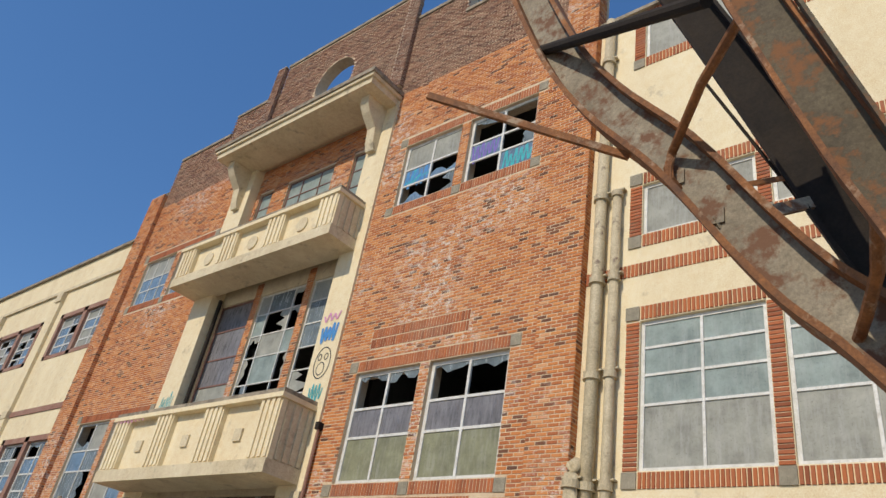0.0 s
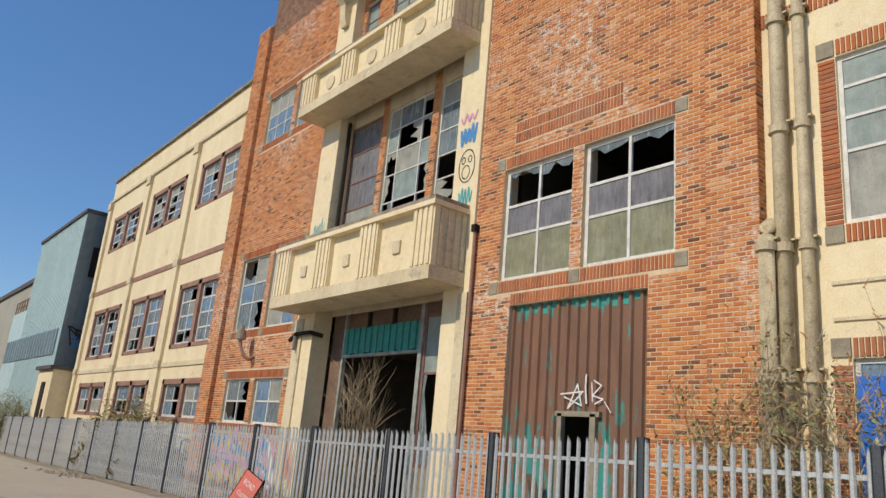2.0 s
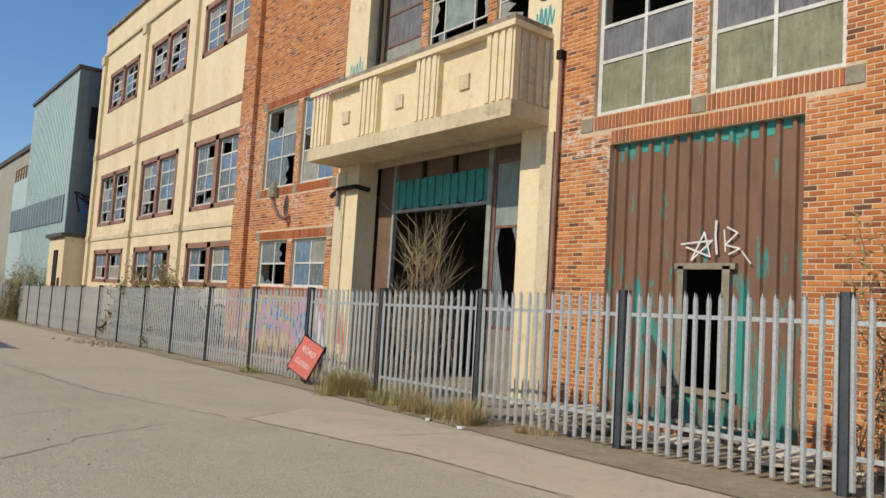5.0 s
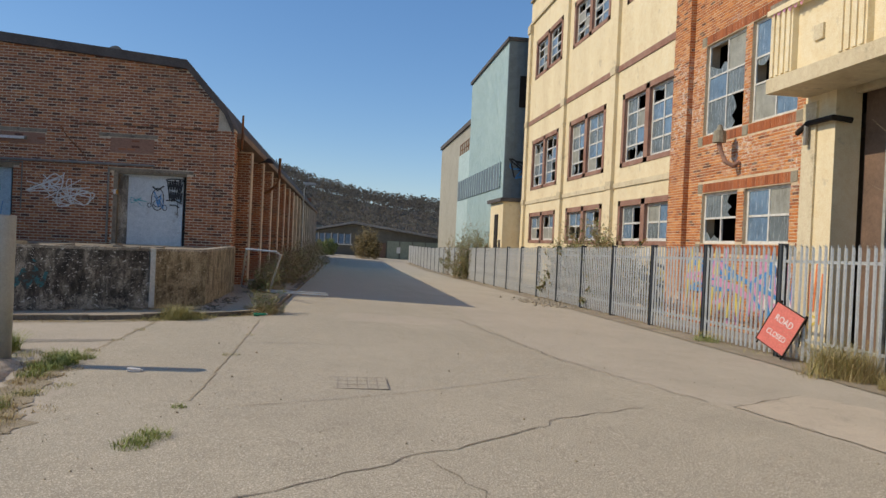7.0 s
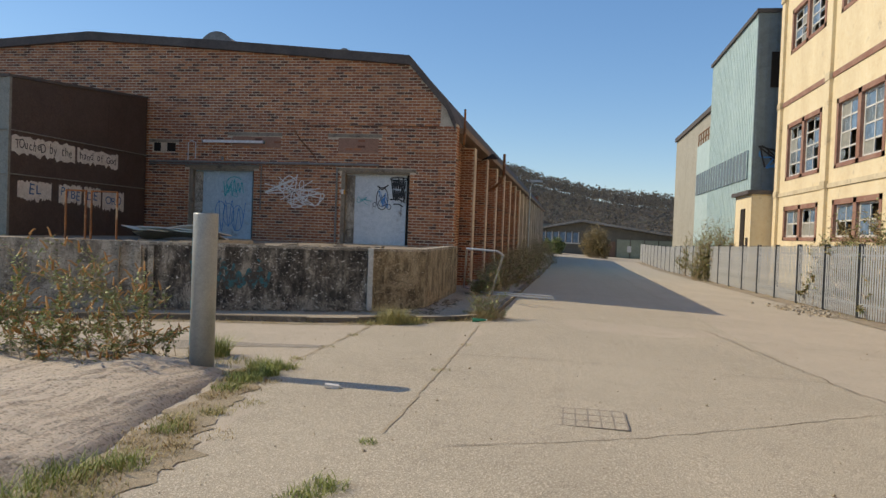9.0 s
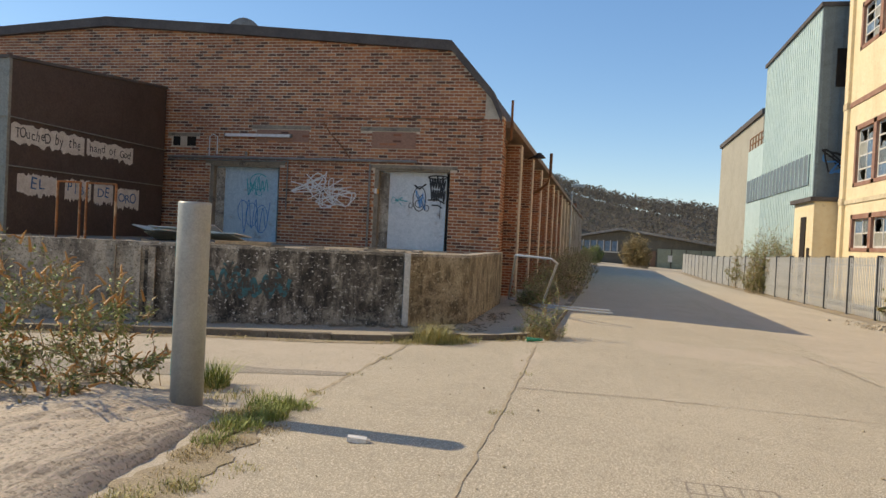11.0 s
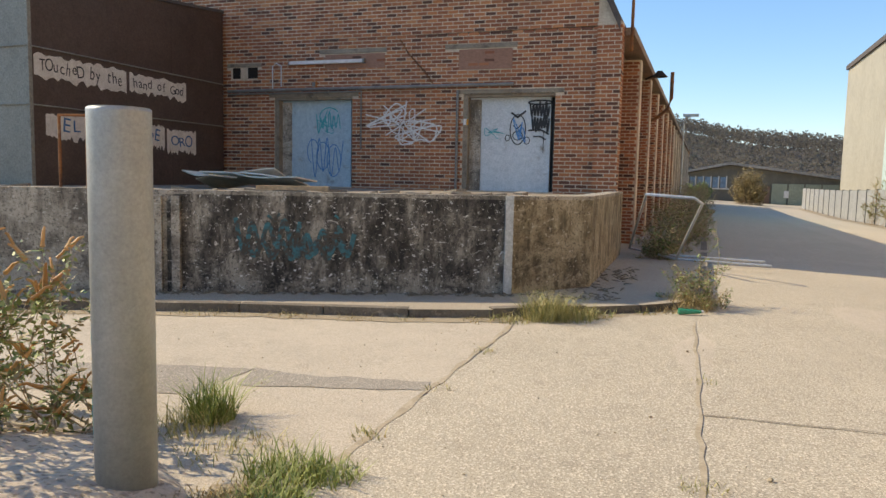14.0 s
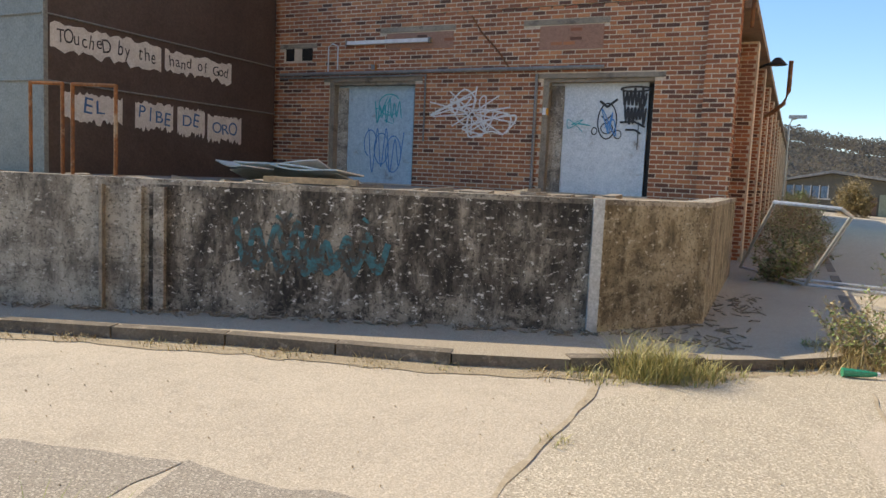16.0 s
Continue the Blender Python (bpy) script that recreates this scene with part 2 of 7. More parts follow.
M_BANK = material("grooved_broken_concrete", _bank)
M_DIRT = noisy("dry_dirt", (0.25, 0.20, 0.14), (0.36, 0.30, 0.215), 1.5, 40, 0.95, 0, 0.9)
M_PAVE = aggregate("pavement_concrete", (0.40, 0.345, 0.26), (0.52, 0.46, 0.36), (0.20, 0.165, 0.12), 0.5)
# kerb: grime, and the shade on its road face put into a darker colour
M_KERB = noisy("grimy_shaded_kerb", (0.20, 0.17, 0.13), (0.10, 0.085, 0.065), 2.5, 45, 0.92, 0, 0.6, ((0.36, 0.31, 0.24), 8, 0.58, 0.68))


def soot_concrete(name, crust, body, rubbed, lichen, pale_from=0.56):
    """Old board-marked concrete: streaks, a dark crust, rubbed patches, speckled lichen and a bloom of salts at its foot."""
    def build(nt, n, l, p):
        run = tex(nt, "ShaderNodeTexNoise", 4, 7, 0.72, place=True, stretch=(1, 1, 0.35))
        base = ramp(nt, run, [(0.40, crust), (0.51, body), (0.62, rubbed)])
        pale = tex(nt, "ShaderNodeTexNoise", 1.3, 8, 0.75, place=True, stretch=(1, 1, 2.2))
        base = mixc(nt, ramp(nt, pale, [(pale_from, 0.0), (pale_from + 0.12, 0.8)]), base, rubbed)
        sep = n.new("ShaderNodeSeparateXYZ")
        l.new(n.new("ShaderNodeNewGeometry").outputs["Position"], sep.inputs[0])
        foot = n.new("ShaderNodeMapRange")
        for k, v in ((1, 0.62), (2, 0.22), (3, -0.16), (4, 0.10)):
            foot.inputs[k].default_value = v
        l.new(sep.outputs["Z"], foot.inputs[0])
        salt = n.new("ShaderNodeMath")
        l.new(tex(nt, "ShaderNodeTexNoise", 6, 7, 0.75, place=True), salt.inputs[0])
        l.new(foot.outputs[0], salt.inputs[1])
        base = mixc(nt, ramp(nt, salt.outputs[0], [(0.55, 0.0), (0.66, 0.75)]), base, rubbed)
        grain = tex(nt, "ShaderNodeTexNoise", 34, 6, 0.8, place=True)
        base = mixc(nt, ramp(nt, grain, [(0.40, 0.85), (0.47, 0.0)]), base, tuple(v * 0.45 for v in crust))
        fleck = tex(nt, "ShaderNodeTexNoise", 17, 5, 0.75, place=True, stretch=(1, 1, 1.5))
        base = mixc(nt, ramp(nt, fleck, [(0.595, 0.0), (0.63, 0.95)]), base, lichen)
        l.new(base, p.inputs["Base Color"])
        p.inputs["Roughness"].default_value = 0.93
        bump(nt, grain, 0.9, 0.014)
    return material(name, build)


M_RETAIN = soot_concrete("blackened_concrete", (0.04, 0.034, 0.027), (0.13, 0.113, 0.09), (0.40, 0.355, 0.285), (0.78, 0.75, 0.68))
M_RETAINP = soot_concrete("weathered_pale_concrete", (0.15, 0.13, 0.105), (0.30, 0.265, 0.21), (0.52, 0.465, 0.375), (0.62, 0.58, 0.50), 0.48)
M_RETAINO = soot_concrete("ochre_stained_concrete", (0.12, 0.097, 0.06), (0.27, 0.22, 0.14), (0.46, 0.395, 0.275), (0.60, 0.55, 0.44), 0.52)
M_CONC = noisy("bare_concrete", (0.31, 0.265, 0.20), (0.22, 0.185, 0.14), 1.6, 40, 0.9, 0, 0.5, ((0.12, 0.10, 0.08), 4, 0.56, 0.7))
M_BOLL = noisy("grey_painted_steel", (0.40, 0.415, 0.405), (0.32, 0.335, 0.325), 2.5, 60, 0.45, 0.2, 0.03, ((0.42, 0.42, 0.38), 3.5, 0.62, 0.75), grain_mix=0.25)
M_RUST = noisy("rusty_steel", (0.31, 0.12, 0.035), (0.11, 0.052, 0.027), 2.6, 40, 0.8, 0.1, 0.5, ((0.36, 0.26, 0.17), 5, 0.56, 0.68))
# boom steels: the shade the boom lies in is put into darker tones
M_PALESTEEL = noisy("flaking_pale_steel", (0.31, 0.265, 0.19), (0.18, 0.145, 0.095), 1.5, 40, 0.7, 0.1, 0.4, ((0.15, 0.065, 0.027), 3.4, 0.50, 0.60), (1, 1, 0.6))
M_MOTTLED = noisy("mottled_shaded_steel", (0.13, 0.105, 0.065), (0.05, 0.038, 0.024), 2.0, 40, 0.8, 0.1, 0.4, ((0.20, 0.085, 0.03), 4, 0.5, 0.6))
M_BLACK = noisy("black_steel_and_shade", (0.014, 0.010, 0.007), (0.028, 0.019, 0.012), 2, 40, 0.95, 0.0)
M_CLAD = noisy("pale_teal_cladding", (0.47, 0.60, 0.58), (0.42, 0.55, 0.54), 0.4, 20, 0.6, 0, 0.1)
M_CLADD = noisy("grey_and_shaded_cladding", (0.17, 0.22, 0.24), (0.14, 0.18, 0.20), 0.4, 20, 0.6, 0, 0.1)
M_BEIGE = noisy("beige_cladding", (0.38, 0.36, 0.29), (0.33, 0.31, 0.25), 0.4, 20, 0.7)
M_CONT = noisy("dark_brown_metal", (0.075, 0.052, 0.041), (0.10, 0.071, 0.056), 0.8, 30, 0.55, 0.2, 0.1)
M_CONTG = noisy("grey_green_metal", (0.25, 0.25, 0.215), (0.20, 0.20, 0.175), 0.9, 30, 0.6, 0.2, 0.1)
M_DOOR = noisy("pale_steel_door", (0.60, 0.645, 0.66), (0.52, 0.56, 0.575), 1.2, 40, 0.5, 0.1, 0.1, ((0.30, 0.27, 0.23), 3, 0.62, 0.75), (1, 1, 0.4))
M_DOORB = noisy("pale_blue_door", (0.46, 0.60, 0.66), (0.38, 0.51, 0.58), 1.2, 40, 0.5, 0.1, 0.1, ((0.24, 0.22, 0.2), 3, 0.6, 0.75), (1, 1, 0.4))
M_WPATCH = noisy("white_paint_patch", (0.66, 0.63, 0.56), (0.52, 0.49, 0.43), 5, 50)
M_ROOF = noisy("bitumen_roof", (0.075, 0.065, 0.06), (0.12, 0.105, 0.095), 1.5, 40, 0.9)
M_RED = noisy("red_sign_face", (0.66, 0.15, 0.11), (0.58, 0.13, 0.10), 4, 40, 0.5, 0, 0.05)
M_PIPE = noisy("cream_pipe_paint", (0.58, 0.49, 0.32), (0.42, 0.34, 0.21), 3, 50, 0.6, 0, 0.2, ((0.18, 0.12, 0.08), 4, 0.6, 0.72))
M_JETBLACK = noisy("black_spray_and_gap", (0.015, 0.015, 0.016), (0.03, 0.03, 0.03), 8, 60, 0.6)
M_SPRAYW = noisy("white_spray_paint", (0.75, 0.74, 0.71), (0.62, 0.60, 0.57), 8, 60, 0.7)
M_SPRAYT = noisy("teal_spray_paint", (0.02, 0.42, 0.46), (0.05, 0.34, 0.38), 8, 60, 0.6)
M_SPRAYB = noisy("blue_spray_paint", (0.05, 0.22, 0.55), (0.08, 0.28, 0.5), 8, 60, 0.6)
M_SPRAYP = noisy("pink_spray_paint", (0.66, 0.26, 0.42), (0.58, 0.3, 0.45), 8, 60, 0.6)
M_SPRAYY = noisy("yellow_spray_paint", (0.68, 0.52, 0.10), (0.6, 0.5, 0.15), 8, 60, 0.6)


# ---- mesh building ----
class Shape:
    def __init__(self):
        self.v, self.f = [], []

    def box(self, x0, x1, y0, y1, z0, z1, m=None):
        k = len(self.v)
        pts = [(x, y, z) for z in (z0, z1) for y in (y0, y1) for x in (x0, x1)]
        self.v += [tuple(m @ Vector(p)) for p in pts] if m else pts
        self.f += [tuple(k + i for i in q) for q in ((0, 2, 3, 1), (4, 5, 7, 6), (0, 1, 5, 4), (2, 6, 7, 3), (0, 4, 6, 2), (1, 3, 7, 5))]
        return self

    def prism(self, ring, d):
        """A flat outline pushed along d, closed at both ends."""
        k, n = len(self.v), len(ring)
        d = Vector(d)
        self.v += [tuple(p) for p in ring] + [tuple(Vector(p) + d) for p in ring]
        self.f += [tuple(k + i for i in range(n)), tuple(k + n + i for i in reversed(range(n)))]
        self.f += [(k + i, k + n + i, k + n + (i + 1) % n, k + (i + 1) % n) for i in range(n)]
        return self

    def tube(self, pts, r, n=8, taper=None):
        """A round bar through points, with closed ends."""
        pts = [Vector(p) for p in pts]
        k = len(self.v)
        for i, p in enumerate(pts):
            a = (pts[min(i + 1, len(pts) - 1)] - pts[max(i - 1, 0)]).normalized()
            s = a.cross(Vector((0, 0, 1)) if abs(a.z) < 0.9 else Vector((1, 0, 0))).normalized()
            t = a.cross(s)
            rr = r if taper is None else r + (taper - r) * i / max(1, len(pts) - 1)
            for j in range(n):
                w = 2 * math.pi * j / n
                self.v.append(tuple(p + s * (rr * math.cos(w)) + t * (rr * math.sin(w))))
        for i in range(len(pts) - 1):
            for j in range(n):
                a, b = k + i * n + j, k + i * n + (j + 1) % n
                self.f.append((a, b, b + n, a + n))
        self.f += [tuple(k + j for j in reversed(range(n))), tuple(k + (len(pts) - 1) * n + j for j in range(n))]
        return self

    def sweep(self, pts, ax, off, wide, high):
        """A flat strip that follows a bent line: off to the side in its plane, wide across it, high in it."""
        ax, k = Vector(ax).normalized(), len(self.v)
        for i, p in enumerate(pts):
            d = (pts[min(i + 1, len(pts) - 1)] - pts[max(i - 1, 0)]).normalized()
            n = d.cross(ax).normalized()
            c = p + n * off
            self.v += [tuple(c + ax * (a * wide / 2) + n * (b * high / 2)) for a, b in ((-1, -1), (1, -1), (1, 1), (-1, 1))]
        for i in range(len(pts) - 1):
            for j in range(4):
                a, b = k + 4 * i + j, k + 4 * i + (j + 1) % 4
                self.f.append((a, b, b + 4, a + 4))
        e = k + 4 * (len(pts) - 1)
        self.f += [(k + 3, k + 2, k + 1, k), (e, e + 1, e + 2, e + 3)]
        return self

    def bar(self, a, b, w, h, up=(0, 0, 1)):
        """A straight bar of square section from a to b."""
        a, b = Vector(a), Vector(b)
        d = (b - a).normalized()
        s = d.cross(Vector(up)).normalized() * (w / 2)
        t = s.cross(d).normalized() * (h / 2)
        return self.prism([a - s - t, a + s - t, a + s + t, a - s + t], b - a)

    def mesh(self, name):
        me = bpy.data.meshes.new(name)
        me.from_pydata(self.v, [], self.f)
        me.validate()
        return me

    def ob(self, name, mat, parent=None, label="", category="", kind="", group="", smooth=False):
        me = self.mesh(name)
        me.materials.append(mat)
        if smooth:
            me.shade_smooth()
        o = new(name, me)
        if parent:
            o.parent = parent
        return tagged(o, label, category, group, kind)


def thing(name, label="", category="", kind="", group="", at=(0, 0, 0)):
    o = new(name)
    o.location = at
    o.empty_display_size = 0.2
    return tagged(o, label, category, group, kind)


def shared(name, me, parent, m=None, label=""):
    """One more object on a mesh that alike pieces share."""
    o = new(name, me)
    o.parent = parent
    if m:
        o.matrix_basis = m
    return tagged(o, label)


def ground(x, y):
    """The height of the yard, which falls away along the road and towards the fence."""
    y = min(max(y, -20), 60)
    left = 0.03 - 0.012 * max(0, y - 12)
    right = -0.09 - 0.0138 * (y - 0.6)
    f = min(max((x - 4.0) / 8.2, 0), 1)
    return left + (right - left) * f


class Wall:
    """A wall plane: u runs along it, v up, and n is how far a thing stands out of its face."""
    def __init__(self, origin, u, n):
        self.o, self.u, self.n = Vector(origin), Vector(u).normalized(), Vector(n).normalized()

    def p(self, u, v, n=0.0):
        return self.o + self.u * u + Vector((0, 0, v)) + self.n * n

    def block(self, s, u0, u1, v0, v1, n0, n1):
        s.prism([self.p(u0, v0, n0), self.p(u1, v0, n0), self.p(u1, v1, n0), self.p(u0, v1, n0)], self.n * (n1 - n0))


def cells(u0, u1, v0, v1, holes):
    """The rectangle without its holes, as upright strips."""
    us = sorted({u0, u1, *[h for q in holes for h in q[:2] if u0 < h < u1]})
    out = []
    for a, b in zip(us, us[1:]):
        cut = sorted([(q[2], q[3]) for q in holes if q[0] <= a + 1e-6 and q[1] >= b - 1e-6])
        z = v0
        for c, d in cut:
            if c > z:
                out.append((a, b, z, min(c, v1)))
            z = max(z, d)
        if z < v1:
            out.append((a, b, z, v1))
    return out


BH, BL, JOINT = 0.075, 0.225, 0.017


def brick_rects(u0, u1, v0, v1, holes, top=None, skip=None):
    """Running-bond bricks that fill the rectangle around the holes."""
    out = []
    row = 0
    v = v0
    while v + BH <= v1 + 1e-6:
        a, b = v, v + BH - JOINT
        spans = [(u0, u1)]
        for q in holes:
            if q[2] < b and q[3] > a:
                nxt = []
                for s, e in spans:
                    if q[1] <= s or q[0] >= e:
                        nxt.append((s, e))
                    else:
                        if q[0] > s:
                            nxt.append((s, q[0]))
                        if q[1] < e:
                            nxt.append((q[1], e))
                spans = nxt
        for s, e in spans:
            k = math.floor((s - u0) / BL) - 1
            while True:
                x0 = u0 + k * BL + (BL / 2 if row % 2 else 0)
                x1 = x0 + BL - JOINT
                if x0 >= e:
                    break
                x0c, x1c = max(x0, s), min(x1, e)
                if x1c - x0c > 0.035 and not (top and b > top((x0c + x1c) / 2)) and not (skip and skip((x0c + x1c) / 2, (a + b) / 2)):
                    out.append((x0c, x1c, a, b))
                k += 1
        v += BH
        row += 1
    return out


def soldier_rects(u0, u1, v0, v1):
    n = max(1, round((u1 - u0) / BH))
    w = (u1 - u0) / n
    return [(u0 + i * w, u0 + (i + 1) * w - JOINT, v0, v1) for i in range(n)]


def brick_stuff(name, wall, rects, mat, parent, proud=0.008, rng=random.Random(3)):
    """All the bricks of a stretch of wall, each with its own faces, in one mesh."""
    s = Shape()
    v, f = s.v, s.f
    for a, b, c, d in rects:
        k = len(v)
        t = proud + rng.uniform(-0.003, 0.004)
        e = 0.004
        for (uu, vv, nn) in ((a, c, 0), (b, c, 0), (b, d, 0), (a, d, 0), (a + e, c + e, t), (b - e, c + e, t), (b - e, d - e, t), (a + e, d - e, t)):
            v.append(tuple(wall.p(uu, vv, nn)))
        f += [(k + 4, k + 5, k + 6, k + 7), (k, k + 1, k + 5, k + 4), (k + 1, k + 2, k + 6, k + 5), (k + 2, k + 3, k + 7, k + 6), (k + 3, k, k + 4, k + 7)]
    return s.ob(name, mat, parent, kind="stuff")


# ---- ground ----
def sheet(name, mat, outline, dz, label, category, kind="structure", step=1.6, thick=0.0, parent=None, ragged=0.0):
    """A flat patch on the ground with a ragged outline, cut finely enough to follow its slope."""
    bm = bmesh.new()
    if ragged:
        fine = []
        for (x0, y0), (x1, y1) in zip(outline, outline[1:] + outline[:1]):
            n = max(1, min(90, int(math.hypot(x1 - x0, y1 - y0) / 0.06)))
            for i in range(n):
                x, y = x0 + (x1 - x0) * i / n, y0 + (y1 - y0) * i / n
                fine.append((x + ragged * noise.noise(Vector((x * 5, y * 5, 1))), y + ragged * noise.noise(Vector((x * 5, y * 5, 7)))))
        outline = fine
    vs = [bm.verts.new((x, y, 0)) for x, y in outline]
    bm.faces.new(vs)
    for axis in (0, 1):
        lo, hi = min(p[axis] for p in outline), max(p[axis] for p in outline)
        c = lo + step
        while c < hi:
            no = (1, 0, 0) if axis == 0 else (0, 1, 0)
            co = (c, 0, 0) if axis == 0 else (0, c, 0)
            bmesh.ops.bisect_plane(bm, geom=bm.verts[:] + bm.edges[:] + bm.faces[:], plane_co=co, plane_no=no)
            c += step
    bmesh.ops.triangulate(bm, faces=bm.faces[:])
    if thick:
        ext = bmesh.ops.extrude_face_region(bm, geom=bm.faces[:])
        low = [g for g in ext["geom"] if isinstance(g, bmesh.types.BMVert)]
        lowset = set(low)
    else:
        lowset = set()
    for q in bm.verts:
        q.co.z = ground(q.co.x, q.co.y) + (dz if q not in lowset else dz - thick)
    bmesh.ops.recalc_face_normals(bm, faces=bm.faces[:])
    me = bpy.data.meshes.new(name)
    bm.to_mesh(me)
    bm.free()
    me.materials.append(mat)
    o = new(name, me)
    if parent:
        o.parent = parent
    return tagged(o, label, category, "", kind)


def build_ground():
    bm = bmesh.new()
    xs = [-900, -300, -100, -40, -20] + [x * 1.5 for x in range(-10, 12)] + [20, 40, 100, 300, 900]
    ys = [-300, -100, -40, -25] + [y * 2.0 for y in range(-10, 36)] + [80, 110, 160, 300, 900]
    grid = [[bm.verts.new((x, y, ground(x, y))) for x in xs] for y in ys]
    for j in range(len(ys) - 1):
        for i in range(len(xs) - 1):
            bm.faces.new((grid[j][i], grid[j][i + 1], grid[j + 1][i + 1], grid[j + 1][i]))
    me = bpy.data.meshes.new("ground")
    bm.to_mesh(me)
    bm.free()
    me.materials.append(M_ROAD)
    tagged(new("ground", me), "pale worn concrete yard and road", "ground", "", "structure")


build_ground()


# ---- windows ----
rnd = random.Random(11)


def glass_outline(u0, u1, v0, v1, state):
    """The outline of a pane that is whole, or of what is left of a broken one."""
    if state == "whole":
        return [(u0, v0), (u1, v0), (u1, v1), (u0, v1)]
    n = 5
    jag = [(u0 + (u1 - u0) * i / n, rnd.uniform(0.12, 0.6)) for i in range(n + 1)]
    h = v1 - v0
    if state == "low":
        return [(u0, v0), (u1, v0)] + [(u, v0 + h * f) for u, f in reversed(jag)]
    if state == "hole":
        w = u1 - u0
        return [(u0, v0), (u1, v0), (u1, v1), (u0 + 0.86 * w, v1), (u0 + 0.9 * w, v0 + 0.8 * h), (u0 + 0.72 * w, v0 + 0.3 * h), (u0 + 0.5 * w, v0 + 0.2 * h), (u0 + 0.45 * w, v0 + 0.5 * h), (u0 + 0.2 * w, v0 + 0.62 * h), (u0 + 0.28 * w, v0 + 0.78 * h), (u0 + 0.45 * w, v0 + 0.74 * h), (u0 + 0.55 * w, v0 + 0.93 * h), (u0 + 0.6 * w, v1), (u0, v1)]
    if state == "high":
        return [(u, v1 - h * f * 0.6) for u, f in jag] + [(u1, v1), (u0, v1)]
    w = u1 - u0
    side = [(v0 + h * i / n, rnd.uniform(0.15, 0.55)) for i in range(n + 1)]
    if state == "left":
        return [(u0, v0)] + [(u0 + w * f, v) for v, f in side] + [(u0, v1)]
    return [(u1, v1)] + [(u1 - w * f, v) for v, f in reversed(side)] + [(u1, v0)]


wcount = [0]


def window(wall, u0, u1, v0, v1, ucuts, vcuts, frame_mat, pane, set_back=0.09, bar=0.045, label="", thick=0.05):
    """A framed window with its panes; ucuts and vcuts split it (0 to 1); pane(i, j) gives a material and a state, or None."""
    wcount[0] += 1
    t = thing("window_%d" % wcount[0], label, "window", "structure", at=tuple(wall.p(u0, v0, -set_back)))
    inv = Matrix.Translation(t.location).inverted()
    us = [u0] + [u0 + (u1 - u0) * c for c in ucuts] + [u1]
    vs = [v0] + [v0 + (v1 - v0) * c for c in vcuts] + [v1]
    s = Shape()
    for i, u in enumerate(us):
        b = bar * (1.1 if i in (0, len(us) - 1) else 0.8)
        c = min(max(u, u0 + b / 2), u1 - b / 2)
        wall.block(s, c - b / 2, c + b / 2, v0, v1, -set_back - thick, -set_back)
    for j, v in enumerate(vs):
        b = bar * (1.1 if j in (0, len(vs) - 1) else 0.75)
        c = min(max(v, v0 + b / 2), v1 - b / 2)
        wall.block(s, u0 + bar, u1 - bar, c - b / 2, c + b / 2, -set_back - thick + 0.006, -set_back - 0.004)
    o = s.ob("window_frame", frame_mat, t)
    o.matrix_parent_inverse = inv
    for i in range(len(us) - 1):
        for j in range(len(vs) - 1):
            got = pane(i, j)
            if not got:
                continue
            ring = glass_outline(us[i] + bar * 0.42, us[i + 1] - bar * 0.42, vs[j] + bar * 0.38, vs[j + 1] - bar * 0.38, got[1])
            g = Shape().prism([wall.p(u, v, -set_back - thick * 0.6) for u, v in ring], wall.n * 0.005)
            o = g.ob("pane", got[0], t)
            o.matrix_parent_inverse = inv
    return t


def wall_mass(name, wall, u0, u1, v0, v1, holes, depth, mat, label, category="wall", n0=0.0):
    s = Shape()
    for a, b, c, d in cells(u0, u1, v0, v1, holes):
        wall.block(s, a, b, c, d, -depth, n0)
    return s.ob(name, mat, None, label, category, "structure")


def single_bricks(wall, rects, mat, parent, proud=0.009):
    """Bricks as objects of their own that share one mesh."""
    s = Shape()
    w, h, e = BL - JOINT, BH - JOINT, 0.004
    base = Wall((0, 0, 0), wall.u, wall.n)
    s.v += [tuple(base.p(*q)) for q in ((0, 0, 0), (w, 0, 0), (w, h, 0), (0, h, 0), (e, e, proud), (w - e, e, proud), (w - e, h - e, proud), (e, h - e, proud))]
    s.f += [(4, 5, 6, 7), (0, 1, 5, 4), (1, 2, 6, 5), (2, 3, 7, 6), (3, 0, 4, 7)]
    me = s.mesh("brick")
    me.materials.append(mat)
    br = random.Random(6)
    for a, b, c, d in rects:
        shared("brick", me, parent, Matrix.Translation(wall.p(a, c, br.uniform(-0.003, 0.003))))


# ---- the factory: brick tower ----
F = Wall((14.15, 0, 0), (0, 1, 0), (-1, 0, 0))
YR, YL = -2.77, 17.55
RIGHT2 = [(-1.31, 0.68), (0.95, 2.85)]
RIGHT3 = [(-1.27, 0.72), (1.0, 2.92)]
LEFT2 = [(11.6, 13.55), (13.85, 15.88)]
LEFT1 = [(11.7, 13.6), (13.93, 15.75)]
Z2, Z3, ZL1, ZL2, ZL3 = (5.06, 7.5), (12.07, 14.05), (1.9, 3.27), (4.87, 7.37), (11.72, 13.55)
tower_holes = [(a, b, *Z2) for a, b in RIGHT2] + [(a, b, *Z3) for a, b in RIGHT3]
tower_holes += [(a, b, *ZL1) for a, b in LEFT1] + [(a, b, *ZL2) for a, b in LEFT2] + [(a, b, *ZL3) for a, b in LEFT2]
SHUT = (-0.8, 2.46, 0.0, 4.52)
tower_holes.append(SHUT)
BAY = (3.66, 11.2, -1.0, 16.0)
tower_holes.append(BAY)
CIRC = (7.43, 18.75, 0.95)
